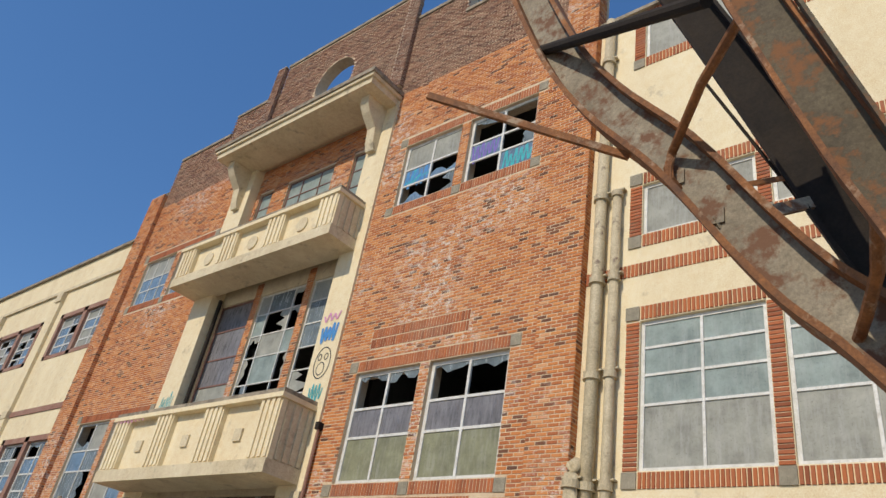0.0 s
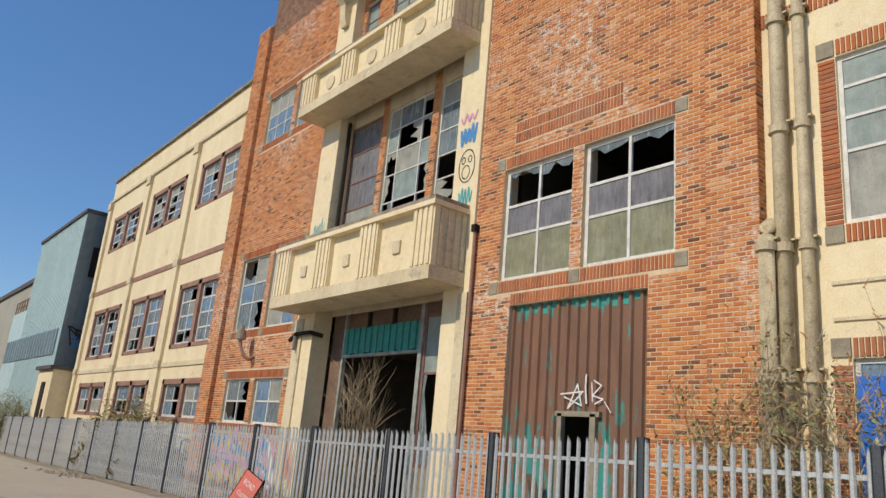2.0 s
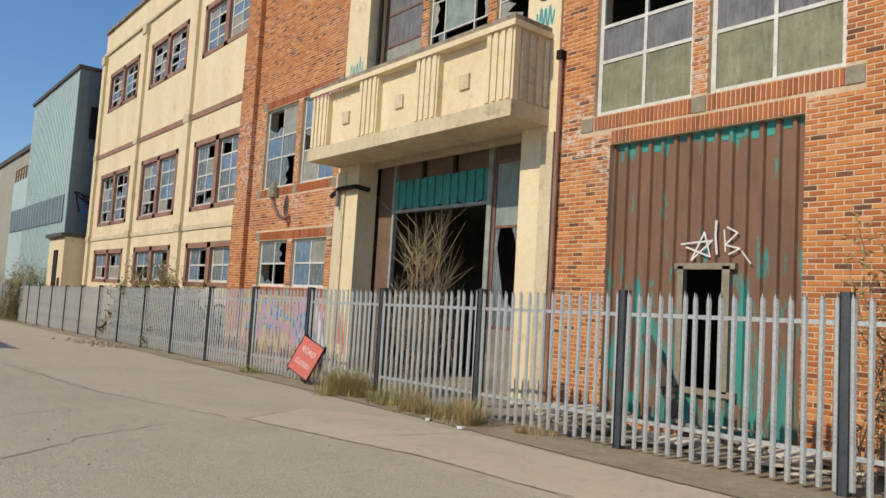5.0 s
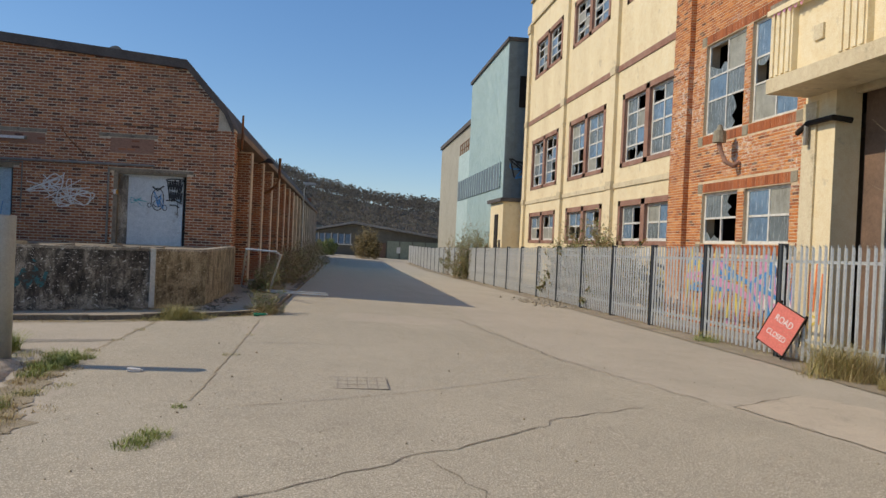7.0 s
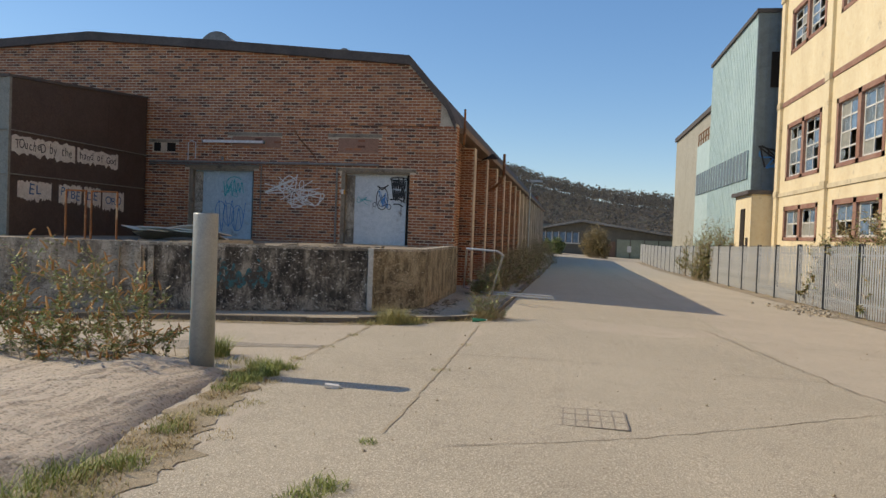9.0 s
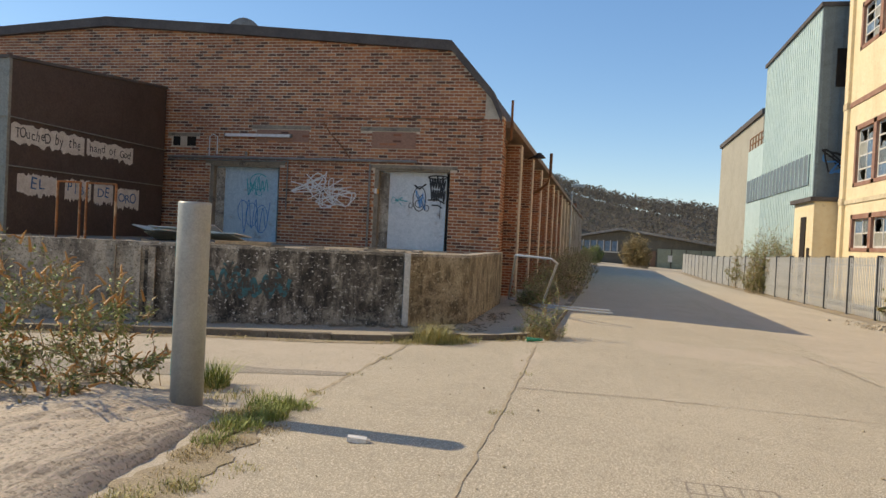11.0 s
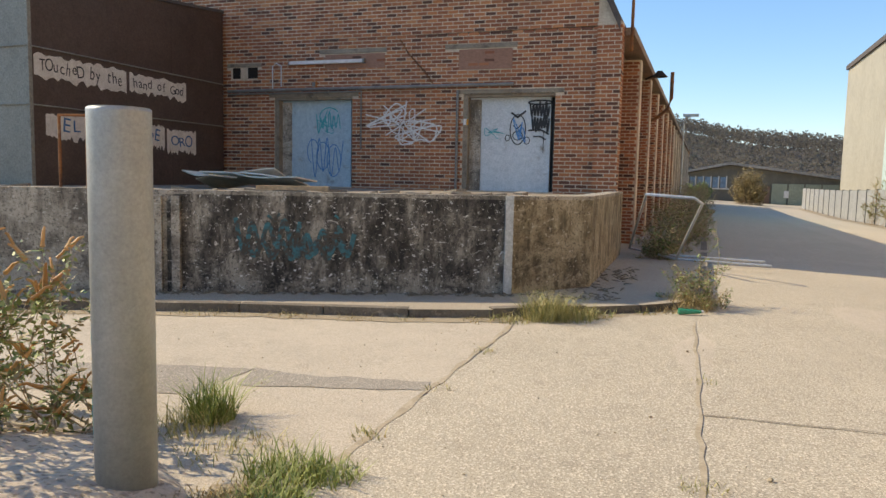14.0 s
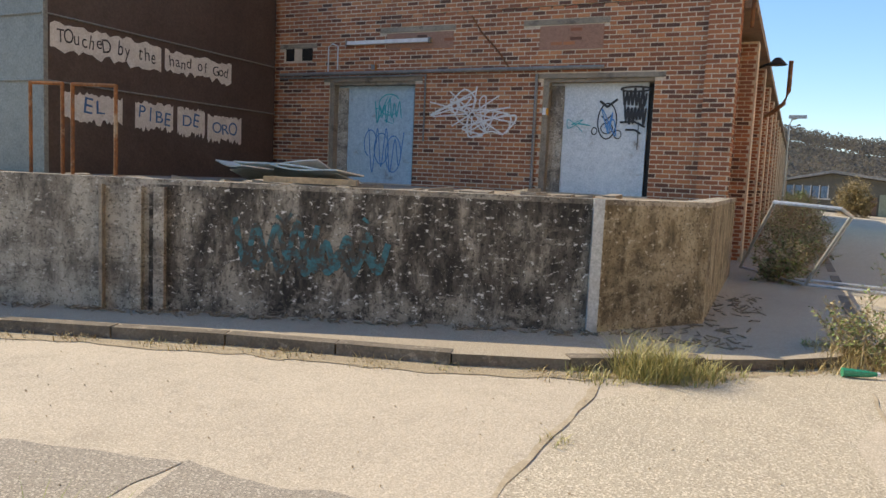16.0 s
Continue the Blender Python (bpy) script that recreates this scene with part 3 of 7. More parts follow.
csq = (CIRC[0] - 1.2, CIRC[0] + 1.2, CIRC[1] - 1.2, CIRC[1] + 1.2)
STEPS = [(-2.77, -1.9, 16.9), (-1.9, 1.7, 18.6), (1.7, 4.25, 19.5), (4.25, 10.62, 20.9), (10.62, 13.2, 19.5), (13.2, 16.6, 18.6), (16.6, 17.55, 16.9)]


def tower_top(u):
    return next((z for a, b, z in STEPS if a <= u <= b), 0)


def build_tower():
    s = Shape()
    for a, b, z in STEPS:
        for c in cells(a, b, -0.6, z, tower_holes + [csq]):
            F.block(s, *c, -0.4, 0)
    # the wall round the round opening
    n = 40
    k = len(s.v)
    for depth in (0, -0.4):
        for i in range(n):
            w = 2 * math.pi * i / n
            c, q = math.cos(w), math.sin(w)
            m = max(abs(c), abs(q))
            s.v += [tuple(F.p(CIRC[0] + CIRC[2] * c, CIRC[1] + CIRC[2] * q, depth)), tuple(F.p(CIRC[0] + 1.2 * c / m, CIRC[1] + 1.2 * q / m, depth))]
    for i in range(n):
        a, b = k + 2 * i, k + 2 * ((i + 1) % n)
        s.f += [(a, a + 1, b + 1, b), (a + 2 * n, b + 2 * n, b + 1 + 2 * n, a + 1 + 2 * n), (a, b, b + 2 * n, a + 2 * n)]
    wall = s.ob("wall_brick_tower", M_MORTAR, None, "tall red brick factory front with white stains and graffiti", "wall", "structure")
    soldiers, blocks = [], []
    for pair, z in ((RIGHT2, Z2), (RIGHT3, Z3), (LEFT1, ZL1), (LEFT2, ZL2), (LEFT2, ZL3)):
        a, b = pair[0][0] - 0.22, pair[1][1] + 0.22
        mid = (pair[0][1] + pair[1][0]) / 2
        for v in (z[0] - 0.26, z[1] + 0.02):
            blocks += [(a - 0.02, a + 0.22, v, v + 0.24), (b - 0.22, b + 0.02, v, v + 0.24)]
            if v < z[0]:
                blocks.append((mid - 0.12, mid + 0.12, v, v + 0.24))
                soldiers += soldier_rects(a + 0.23, mid - 0.13, v, v + 0.24) + soldier_rects(mid + 0.13, b - 0.23, v, v + 0.24)
            else:
                soldiers += soldier_rects(a + 0.23, b - 0.23, v, v + 0.24)
    soldiers += soldier_rects(SHUT[0], SHUT[1], SHUT[3] + 0.01, SHUT[3] + 0.23)
    for z in (8.05, 8.30):
        soldiers += soldier_rects(-0.2, 2.6, z, z + 0.22)
    cover = [(r[0] - JOINT, r[1] + JOINT, r[2] - JOINT, r[3] + JOINT) for r in blocks]
    rows = {}
    for r in soldiers:
        rows.setdefault((round(r[2], 3), r[0] > 3.2), []).append(r)
    for (v, _), rs in rows.items():
        cover.append((min(r[0] for r in rs) - JOINT, max(r[1] for r in rs) + JOINT, v - JOINT, rs[0][3] + JOINT))
    holes = tower_holes + cover
    rects = brick_rects(YR, YL, -0.3, 20.9, holes, tower_top, lambda u, v: math.hypot(u - CIRC[0], v - CIRC[1]) < CIRC[2] + 0.03)
    near = [r for r in rects if -2.72 < r[0] and r[1] < -0.85 and 2.0 < r[2] < 5.0 and r[1] - r[0] > BL - JOINT - 1e-4]
    chosen = set(near)
    brick_stuff("bricks", F, [r for r in rects if r[2] < 16.2 and r not in chosen], M_BRICK, wall)
    single_bricks(F, near, M_BRICK_P, wall)
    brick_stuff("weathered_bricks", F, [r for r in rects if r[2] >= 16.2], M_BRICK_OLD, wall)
    brick_stuff("soldier_bricks", F, soldiers, M_SOLDIER, wall, 0.012)
    for r in blocks:
        b = Shape()
        F.block(b, *r, -0.05, 0.02)
        b.ob("stone_block", M_STONE, wall)
    for a, b, z in STEPS:
        c = Shape()
        F.block(c, a, b, z, z + 0.12, -0.45, 0.05)
        c.ob("coping", M_CAP, wall)
    # piers that stand a little proud of the wall
    for a, b, z in ((16.6, 17.55, 16.9), (3.72, 4.2, 20.9), (10.65, 11.1, 20.9), (-2.77, -1.9, 16.9)):
        z0 = -0.3 if a > 15 or a < 0 else 16.6
        p = Shape()
        pr = 0.16 if a > 0 else 0.05
        F.block(p, a, b, z0, z, 0.0, pr)
        p.ob("pier", M_WHMORTAR if z0 > 0 else M_MORTAR, wall)
        P = Wall(F.p(0, 0, pr), F.u, F.n)
        # upper piers: weathered brick, whose dark tone also stands in for their shadow
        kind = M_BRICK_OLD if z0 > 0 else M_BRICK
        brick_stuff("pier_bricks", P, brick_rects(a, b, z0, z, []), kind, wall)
        for side, uu in ((-1, a), (1, b)):
            Q = Wall(F.p(uu, 0, 0), F.n, F.u * side)
            brick_stuff("pier_bricks", Q, brick_rects(0, pr, z0, z, []), kind, wall)
    # the return at the end of the brick front
    R = Wall((14.15, YR, 0), (1, 0, 0), (0, -1, 0))
    brick_stuff("return_bricks", R, brick_rects(0, 0.3, -0.3, 16.9, []), M_BRICK, wall)
    return wall


tower = build_tower()

olive = {0: M_PANE_OLIVE, 1: M_PANE_RUST}


def pane_tower2(i, j):
    return (olive[j], "whole") if j < 2 else (M_PANE, "high")


def pane_top(i, j):
    """The half of the pair with dusty top lights over painted ones."""
    if j == 2:
        return (M_PANE_FROST, "whole")
    if j == 1:
        return (M_PANE_BLUE, "whole" if i else "low")
    return (M_PANE_BLUE, "low") if i else (M_PANE, "left")


def pane_top_bare(i, j):
    """The half of the pair that is mostly smashed."""
    if j == 2:
        return (M_PANE, "high") if i else None
    if j == 1:
        return (M_PANE_BLUE, "whole") if i else (M_PANE, "left")
    return (M_PANE_BLUE, "whole") if i == 0 else None


def pane_broken(i, j):
    k = rnd.random()
    if k < 0.62:
        return (rnd.choice([M_PANE, M_PANE_BLUE, M_PANE_BLUE, M_PANE_FROST]), "whole")
    if k < 0.88:
        return (M_PANE, rnd.choice(["low", "high", "left", "right"]))
    return None


for a, b in RIGHT2:
    window(F, a, b, *Z2, (0.5,), (0.40, 0.66), M_WHITE, pane_tower2, label="white-framed factory window with broken upper panes", bar=0.075)
for (a, b), fill in zip(RIGHT3, (pane_top_bare, pane_top)):
    window(F, a, b, *Z3, (0.5,), (0.33, 0.60), M_WHITE, fill, label="white-framed top-floor window with smashed painted panes", bar=0.07)
for a, b in LEFT1:
    window(F, a, b, *ZL1, (0.5,), (0.5,), M_WHITE, pane_broken, label="white-framed ground-floor window with broken panes", bar=0.07)
for a, b in LEFT2:
    window(F, a, b, *ZL2, (0.5,), (0.38, 0.64), M_WHITE, pane_broken, label="white-framed factory window with jagged broken panes", bar=0.06)
    window(F, a, b, *ZL3, (0.33, 0.66), (0.33, 0.60), M_WHITE, lambda i, j: (M_PANE_BLUE if j < 2 else M_PANE_FROST, "whole"), label="top-floor window of pale dusty glass", bar=0.05)


# the jambs, back walls and floors inside the factory, near-black: the unlit gloom is in their colour
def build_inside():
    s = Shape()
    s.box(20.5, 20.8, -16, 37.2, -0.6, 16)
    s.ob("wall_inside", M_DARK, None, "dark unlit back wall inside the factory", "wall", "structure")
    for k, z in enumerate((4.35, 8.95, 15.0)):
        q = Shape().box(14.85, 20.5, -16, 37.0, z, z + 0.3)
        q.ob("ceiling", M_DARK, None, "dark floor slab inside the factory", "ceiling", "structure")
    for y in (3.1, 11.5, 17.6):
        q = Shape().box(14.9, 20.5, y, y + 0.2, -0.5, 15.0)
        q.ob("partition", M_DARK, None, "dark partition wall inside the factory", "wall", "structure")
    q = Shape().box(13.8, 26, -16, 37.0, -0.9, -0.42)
    q.ob("floor", M_DARK, None, "factory floor slab, darkened like the unlit rooms", "floor", "structure")


build_inside()


# the shutter of the loading door
def build_shutter():
    t = thing("shutter_door", "tall corrugated metal door with brown paint peeling to teal", "door", at=tuple(F.p(SHUT[0], SHUT[2], -0.1)))
    inv = Matrix.Translation(t.location).inverted()
    HATCH = (0.38, 1.02, 0.6, 2.4)
    s = Shape()
    pitch, u = 0.235, SHUT[0]
    pts = []
    while u < SHUT[1] - 0.01:
        for du, n in ((0, -0.14), (0.13, -0.14), (0.155, -0.09), (0.21, -0.09), (0.235, -0.14)):
            pts.append((min(u + du, SHUT[1]), n))
        u += pitch
    for (a, na), (b, nb) in zip(pts, pts[1:]):
        if b - a < 1e-6:
            continue
        inside = a >= HATCH[0] - 0.1 and b <= HATCH[1] + 0.1
        for v0, v1 in (((SHUT[2], HATCH[2]), (HATCH[3], SHUT[3])) if inside else ((SHUT[2], SHUT[3]),)):
            s.prism([F.p(a, v0, na), F.p(b, v0, nb), F.p(b, v0, nb - 0.01), F.p(a, v0, na - 0.01)], (0, 0, v1 - v0))
    o = s.ob("corrugated_sheet", M_SHUT, t)
    o.matrix_parent_inverse = inv
    h = Shape()
    for a, b, c, d in ((HATCH[0] - 0.12, HATCH[0], HATCH[2], HATCH[3] + 0.05), (HATCH[1], HATCH[1] + 0.1, HATCH[2], HATCH[3] + 0.05), (HATCH[0] - 0.2, HATCH[1] + 0.16, HATCH[3], HATCH[3] + 0.09), (HATCH[0] - 0.25, HATCH[1] + 0.2, HATCH[2] - 0.06, HATCH[2] + 0.03)):
        F.block(h, a, b, c, d, -0.16, -0.05)
    o = h.ob("hatch_frame", M_STONE, t)
    o.matrix_parent_inverse = inv
    g = Shape()
    uu = SHUT[0]
    while uu < SHUT[1]:
        F.block(g, uu + 0.01, uu + 0.125, SHUT[3] - rnd.uniform(0.1, 0.22), SHUT[3] - 0.004, -0.137, -0.134)
        uu += pitch
    o = g.ob("teal_paint_remains", M_TEALP, t)
    o.matrix_parent_inverse = inv


build_shutter()


# ---- the entrance bay with its balconies and canopy ----
def build_bay():
    t = tower
    for a, b in ((3.66, 4.52), (10.2, 11.2)):
        s = Shape()
        F.block(s, a, b, -0.5, 16.0, -0.5, 0.07)
        s.ob("pillar", M_CREAM, t, "cream painted concrete pillar")
        s = Shape()
        F.block(s, a + 0.55 if a > 5 else a, b if a > 5 else a + 0.3, -0.5, 4.9, 0.07, 0.12)
        s.ob("pillar_face", M_CREAM2, t)
    # back of the ground floor: brown panels, a teal valance, a glazed side light, the dark gap between
    B = Wall((14.75, 0, 0), (0, 1, 0), (-1, 0, 0))
    brown = noisy("brown_board", (0.20, 0.125, 0.085), (0.13, 0.085, 0.06), 1.5)
    s = Shape()
    B.block(s, 9.56, 10.2, -0.5, 5.1, -0.06, 0)
    s.ob("side_panel", brown, t)
    for a, b in ((6.1, 7.2), (7.26, 8.34), (8.4, 9.46)):
        s = Shape()
        B.block(s, a, b, 4.62, 5.1, -0.1, -0.03)
        s.ob("head_panel", brown, t)
    for y in (7.23, 8.37):
        s = Shape()
        B.block(s, y - 0.05, y + 0.05, 4.6, 5.1, -0.03, 0.05)
        s.ob("head_post", M_BLACK, t)
    y, k = 6.12, 0
    while y < 9.4:
        s = Shape()
        low = 3.9 + 0.05 * math.sin(k * 1.3)
        B.block(s, y, y + 0.13, low, 4.62, -0.03, 0.035 if k % 2 else 0.0)
        s.ob("valance_slat", M_TEALP, t)
        y, k = y + 0.14, k + 1
    pale = noisy("pale_frame", (0.40, 0.42, 0.38), (0.22, 0.23, 0.21), 4)
    for a, b, c, d in ((5.95, 6.09, -0.5, 5.1), (9.47, 9.55, -0.5, 5.1), (6.09, 9.47, 3.83, 3.9)):
        s = Shape()
        B.block(s, a, b, c, d, -0.06, 0.05)
        s.ob("door_frame", pale, t)
    window(B, 4.52, 5.94, 1.2, 4.75, (), (0.6,), M_BROWNF, lambda i, j: (M_PANE_WIRED if j else M_PANE, "whole" if j else "hole"), 0.0, label="tall entrance side light with a broken lower pane", bar=0.07)
    for c, d, m in ((-0.5, 1.2, M_STONE), (4.75, 5.1, brown)):
        s = Shape()
        B.block(s, 4.52, 5.94, c, d, -0.06, 0.0)
        s.ob("side_light_panel", m, t)
    # first-floor windows behind the lower balcony
    G = Wall((14.5, 0, 0), (0, 1, 0), (-1, 0, 0))
    s = Shape()
    for y in (6.0, 8.35):
        G.block(s, y - 0.14, y + 0.14, 6.6, 11.2, -0.1, 0.02)
    o = s.ob("mullion", M_MORTAR, t)
    for y in (6.0, 8.35):
        W2 = Wall((14.48, 0, 0), (0, 1, 0), (-1, 0, 0))
        brick_stuff("mullion_bricks", W2, brick_rects(y - 0.14, y + 0.14, 6.6, 11.2, []), M_BRICK, t)
    s = Shape()
    G.block(s, 4.5, 10.2, 5.0, 6.75, -0.15, 0)
    G.block(s, 4.5, 10.2, 10.75, 11.3, -0.15, 0)
    s.ob("bay_wall", M_CREAM2, t)

    def pane_bay(i, j):
        k = rnd.random()
        if j == 0:
            return (M_PANE, "left") if k < 0.2 else None
        if k < 0.62:
            return (rnd.choice([M_PANE_FROST, M_PANE_WIRED, M_PANE]), "whole")
        return (M_PANE_FROST, rnd.choice(["high", "left", "right"]))
    window(G, 4.52, 5.86, 6.75, 10.75, (), (0.18, 0.34, 0.5, 0.67, 0.84), M_WHITE, pane_bay, 0.05, label="tall balcony window with missing panes", bar=0.045)
    window(G, 6.14, 8.21, 6.75, 10.75, (0.25, 0.75), (0.3, 0.5, 0.67, 0.84), M_WHITE, pane_bay, 0.05, label="wide balcony window with smashed panes", bar=0.045)
    window(G, 8.49, 10.2, 6.75, 10.75, (), (0.34, 0.55, 0.78), M_BROWNF, lambda i, j: (M_PANE_RUST if j else M_PANE_FROST, "whole"), 0.05, label="boarded balcony window with red and teal paint", bar=0.06)
    # top storey wall behind the upper balcony
    K = Wall((14.4, 0, 0), (0, 1, 0), (-1, 0, 0))
    hs = [(4.75, 5.45, 12.5, 14.9), (6.3, 8.5, 12.5, 14.9), (9.3, 10.0, 12.5, 14.9)]
    s = Shape()
    for c in cells(4.5, 10.2, 11.9, 16.0, hs):
        K.block(s, *c, -0.2, 0)
    s.ob("bay_wall", M_MORTAR, t)
    brick_stuff("bay_bricks", K, brick_rects(4.5, 10.2, 11.9, 16.0, hs), M_BRICK, t)
    for a, b, c, d in hs:
        window(K, a, b, c, d, (0.3, 0.7) if b - a > 1 else (), (0.25, 0.5, 0.75), M_BROWNF, lambda i, j: (M_PANE_WIRED, "whole"), 0.06, label="steel-framed top-floor balcony window", bar=0.04)


build_bay()


def balcony(y0, y1, z0, z1, x0, label, panels):
    """A concrete balcony box with fluted pilasters and sunk panels along its front."""
    t = thing("balcony", label, "balcony", at=(14.1, (y0 + y1) / 2, z0))
    inv = Matrix.Translation(t.location).inverted()

    def put(s, name, mat):
        o = s.ob(name, mat, t)
        o.matrix_parent_inverse = inv
    put(Shape().box(x0 - 0.03, 14.2, y0 - 0.03, y1 + 0.03, z0, z0 + 0.3), "base_slab", M_CREAM2)
    put(Shape().box(x0 + 0.15, x0 + 0.27, y0 + 0.1, y1 - 0.1, z0 + 0.3, z1 - 0.16), "front_panel", M_CREAM)
    for y in (y0, y1 - 0.14):
        put(Shape().box(x0 + 0.1, 14.2, y + 0.02, y + 0.12, z0 + 0.3, z1 - 0.16), "side_panel", M_CREAM2)
        for k in range(4):
            xx = x0 + 0.2 + k * 0.2
            put(Shape().box(xx, xx + 0.1, y - 0.012 if y == y0 else y + 0.1, y + 0.03 if y == y0 else y + 0.152, z0 + 0.34, z1 - 0.2), "flute", M_CREAM2)
    put(Shape().box(x0 - 0.06, 14.2, y0 - 0.06, y1 + 0.06, z1 - 0.17, z1 - 0.06), "moulding", M_CREAM)
    put(Shape().box(x0 - 0.02, 14.2, y0 - 0.02, y1 + 0.02, z1 - 0.06, z1 + 0.05), "coping", M_CAP)
    n = panels
    w = (y1 - y0)
    pw = 0.75
    for i in range(n + 1):
        c = y0 + pw / 2 + (w - pw) * i / n
        put(Shape().box(x0 + 0.02, x0 + 0.16, c - pw / 2, c + pw / 2, z0 + 0.26, z1 - 0.16), "pilaster", M_CREAM)
        for k in range(4):
            f = c - pw / 2 + 0.05 + k * (pw - 0.02) / 4
            put(Shape().box(x0 - 0.015, x0 + 0.03, f, f + 0.11, z0 + 0.34, z1 - 0.17), "flute", M_CREAM)
    for i in range(n):
        c = y0 + pw / 2 + (w - pw) * (i + 0.5) / n
        b = Shape()
        if panels == 3 and z0 < 8:
            b.box(x0 + 0.1, x0 + 0.16, c - 0.14, c + 0.14, (z0 + z1) / 2 - 0.12, (z0 + z1) / 2 + 0.17)
        else:
            b.prism([(x0 + 0.11, c + 0.22 * math.cos(a * math.pi / 12), (z0 + z1) / 2 + 0.05 + 0.22 * math.sin(a * math.pi / 12)) for a in range(24)], (0.04, 0, 0))
        put(b, "boss", M_CREAM2)


balcony(3.88, 11.1, 5.04, 6.85, 13.13, "cream concrete balcony with square bosses and fluting", 3)
balcony(4.0, 11.25, 11.0, 12.45, 13.2, "cream concrete upper balcony with round bosses", 3)


def build_canopy():
    t = thing("canopy", "cream concrete canopy slab on scrolled brackets", "canopy", at=(14.1, 7.4, 15.9))
    inv = Matrix.Translation(t.location).inverted()

    def put(s, name, mat):
        o = s.ob(name, mat, t)
        o.matrix_parent_inverse = inv
    put(Shape().box(13.0, 14.2, 3.7, 11.1, 15.85, 16.05), "slab", M_CREAM2)
    put(Shape().box(12.93, 14.2, 3.62, 11.18, 16.05, 16.16), "moulding", M_CREAM2)
    put(Shape().box(12.88, 14.2, 3.57, 11.23, 16.16, 16.30), "edge", M_CAP)
    for y in (4.1, 10.5):
        ring = [(14.1, y, 14.3), (13.95, y, 14.28), (13.88, y, 14.5), (13.82, y, 15.0), (13.5, y, 15.35), (13.35, y, 15.6), (13.35, y, 15.85), (14.1, y, 15.85)]
        put(Shape().prism(ring, (0, 0.32, 0)), "bracket", M_CREAM2)


build_canopy()

# ---- the factory: cream wing beyond the tower ----
C = Wall((14.41, 0, 0), (0, 1, 0), (-1, 0, 0))
BAYS = [(18.12, 22.65), (24.42, 29.1), (30.85, 35.75)]
FLOORS = [(1.8, 3.42), (4.65, 7.35), (10.68, 12.78)]


def build_wing():
    holes = [(a, b, c, d) for a, b in BAYS for c, d in FLOORS]
    w = wall_mass("wall_cream_wing", C, 17.5, 37.2, -0.9, 15.3, holes, 0.35, M_CREAM, "cream rendered three-storey factory wing with flaking paint")
    for y in (17.5, 23.2, 29.7, 36.65):
        s = Shape()
        C.block(s, y, y + 0.5, -0.9, 13.9, 0, 0.14)
        s.ob("pilaster", M_CREAM, w)
        s = Shape()
        C.block(s, y - 0.03, y + 0.53, 13.5, 13.95, 0.0, 0.2)
        s.ob("pilaster_head", M_CREAM2, w)
        for z in (8.25, 3.9):
            s = Shape()
            C.block(s, y - 0.02, y + 0.52, z, z + 0.3, 0.0, 0.17)
            s.ob("pilaster_collar", M_CREAM2, w)
    for z0, z1, pr, mat in ((8.3, 8.52, 0.04, M_BAND), (14.0, 14.14, 0.1, M_CREAM2), (15.3, 15.42, 0.12, M_CAP), (3.92, 4.1, 0.05, M_CREAM2)):
        s = Shape()
        C.block(s, 17.5, 37.2, z0, z1, -0.2, pr)
        s.ob("string_course", mat, w)
    s = Shape().box(14.45, 26, 37.0, 37.3, -0.9, 15.3)
    s.ob("wall_cream_wing_end", M_CREAM2, None, "cream rendered end wall of the factory wing", "wall", "structure")
    s = Shape().box(14.5, 26, -16, 37.3, 15.1, 15.2)
    s.ob("roof", M_ROOF, None, "flat dark factory roof", "roof", "structure")
    for a, b in BAYS:
        for k, (c, d) in enumerate(FLOORS):
            mid = (a + b) / 2
            s = Shape()
            for u0, u1, v0, v1 in ((a, a + 0.22, c, d), (b - 0.22, b, c, d), (mid - 0.16, mid + 0.16, c, d), (a, b, d - 0.2, d), (a, b, c, c + 0.16)):
                C.block(s, u0, u1, v0, v1, -0.2, 0.025)
            s.ob("window_surround", M_BAND, w)
            for u0, u1 in ((a + 0.22, mid - 0.16), (mid + 0.16, b - 0.22)):
                window(C, u0, u1, c + 0.16, d - 0.2, (0.5,), (0.25, 0.5, 0.75) if k else (0.5,), M_WHITE, pane_broken, 0.1, label="white-framed factory window with some panes smashed", bar=0.085)


build_wing()

# ---- the factory: cream wing before the tower ----
D = Wall((14.3, 0, 0), (0, 1, 0), (-1, 0, 0))


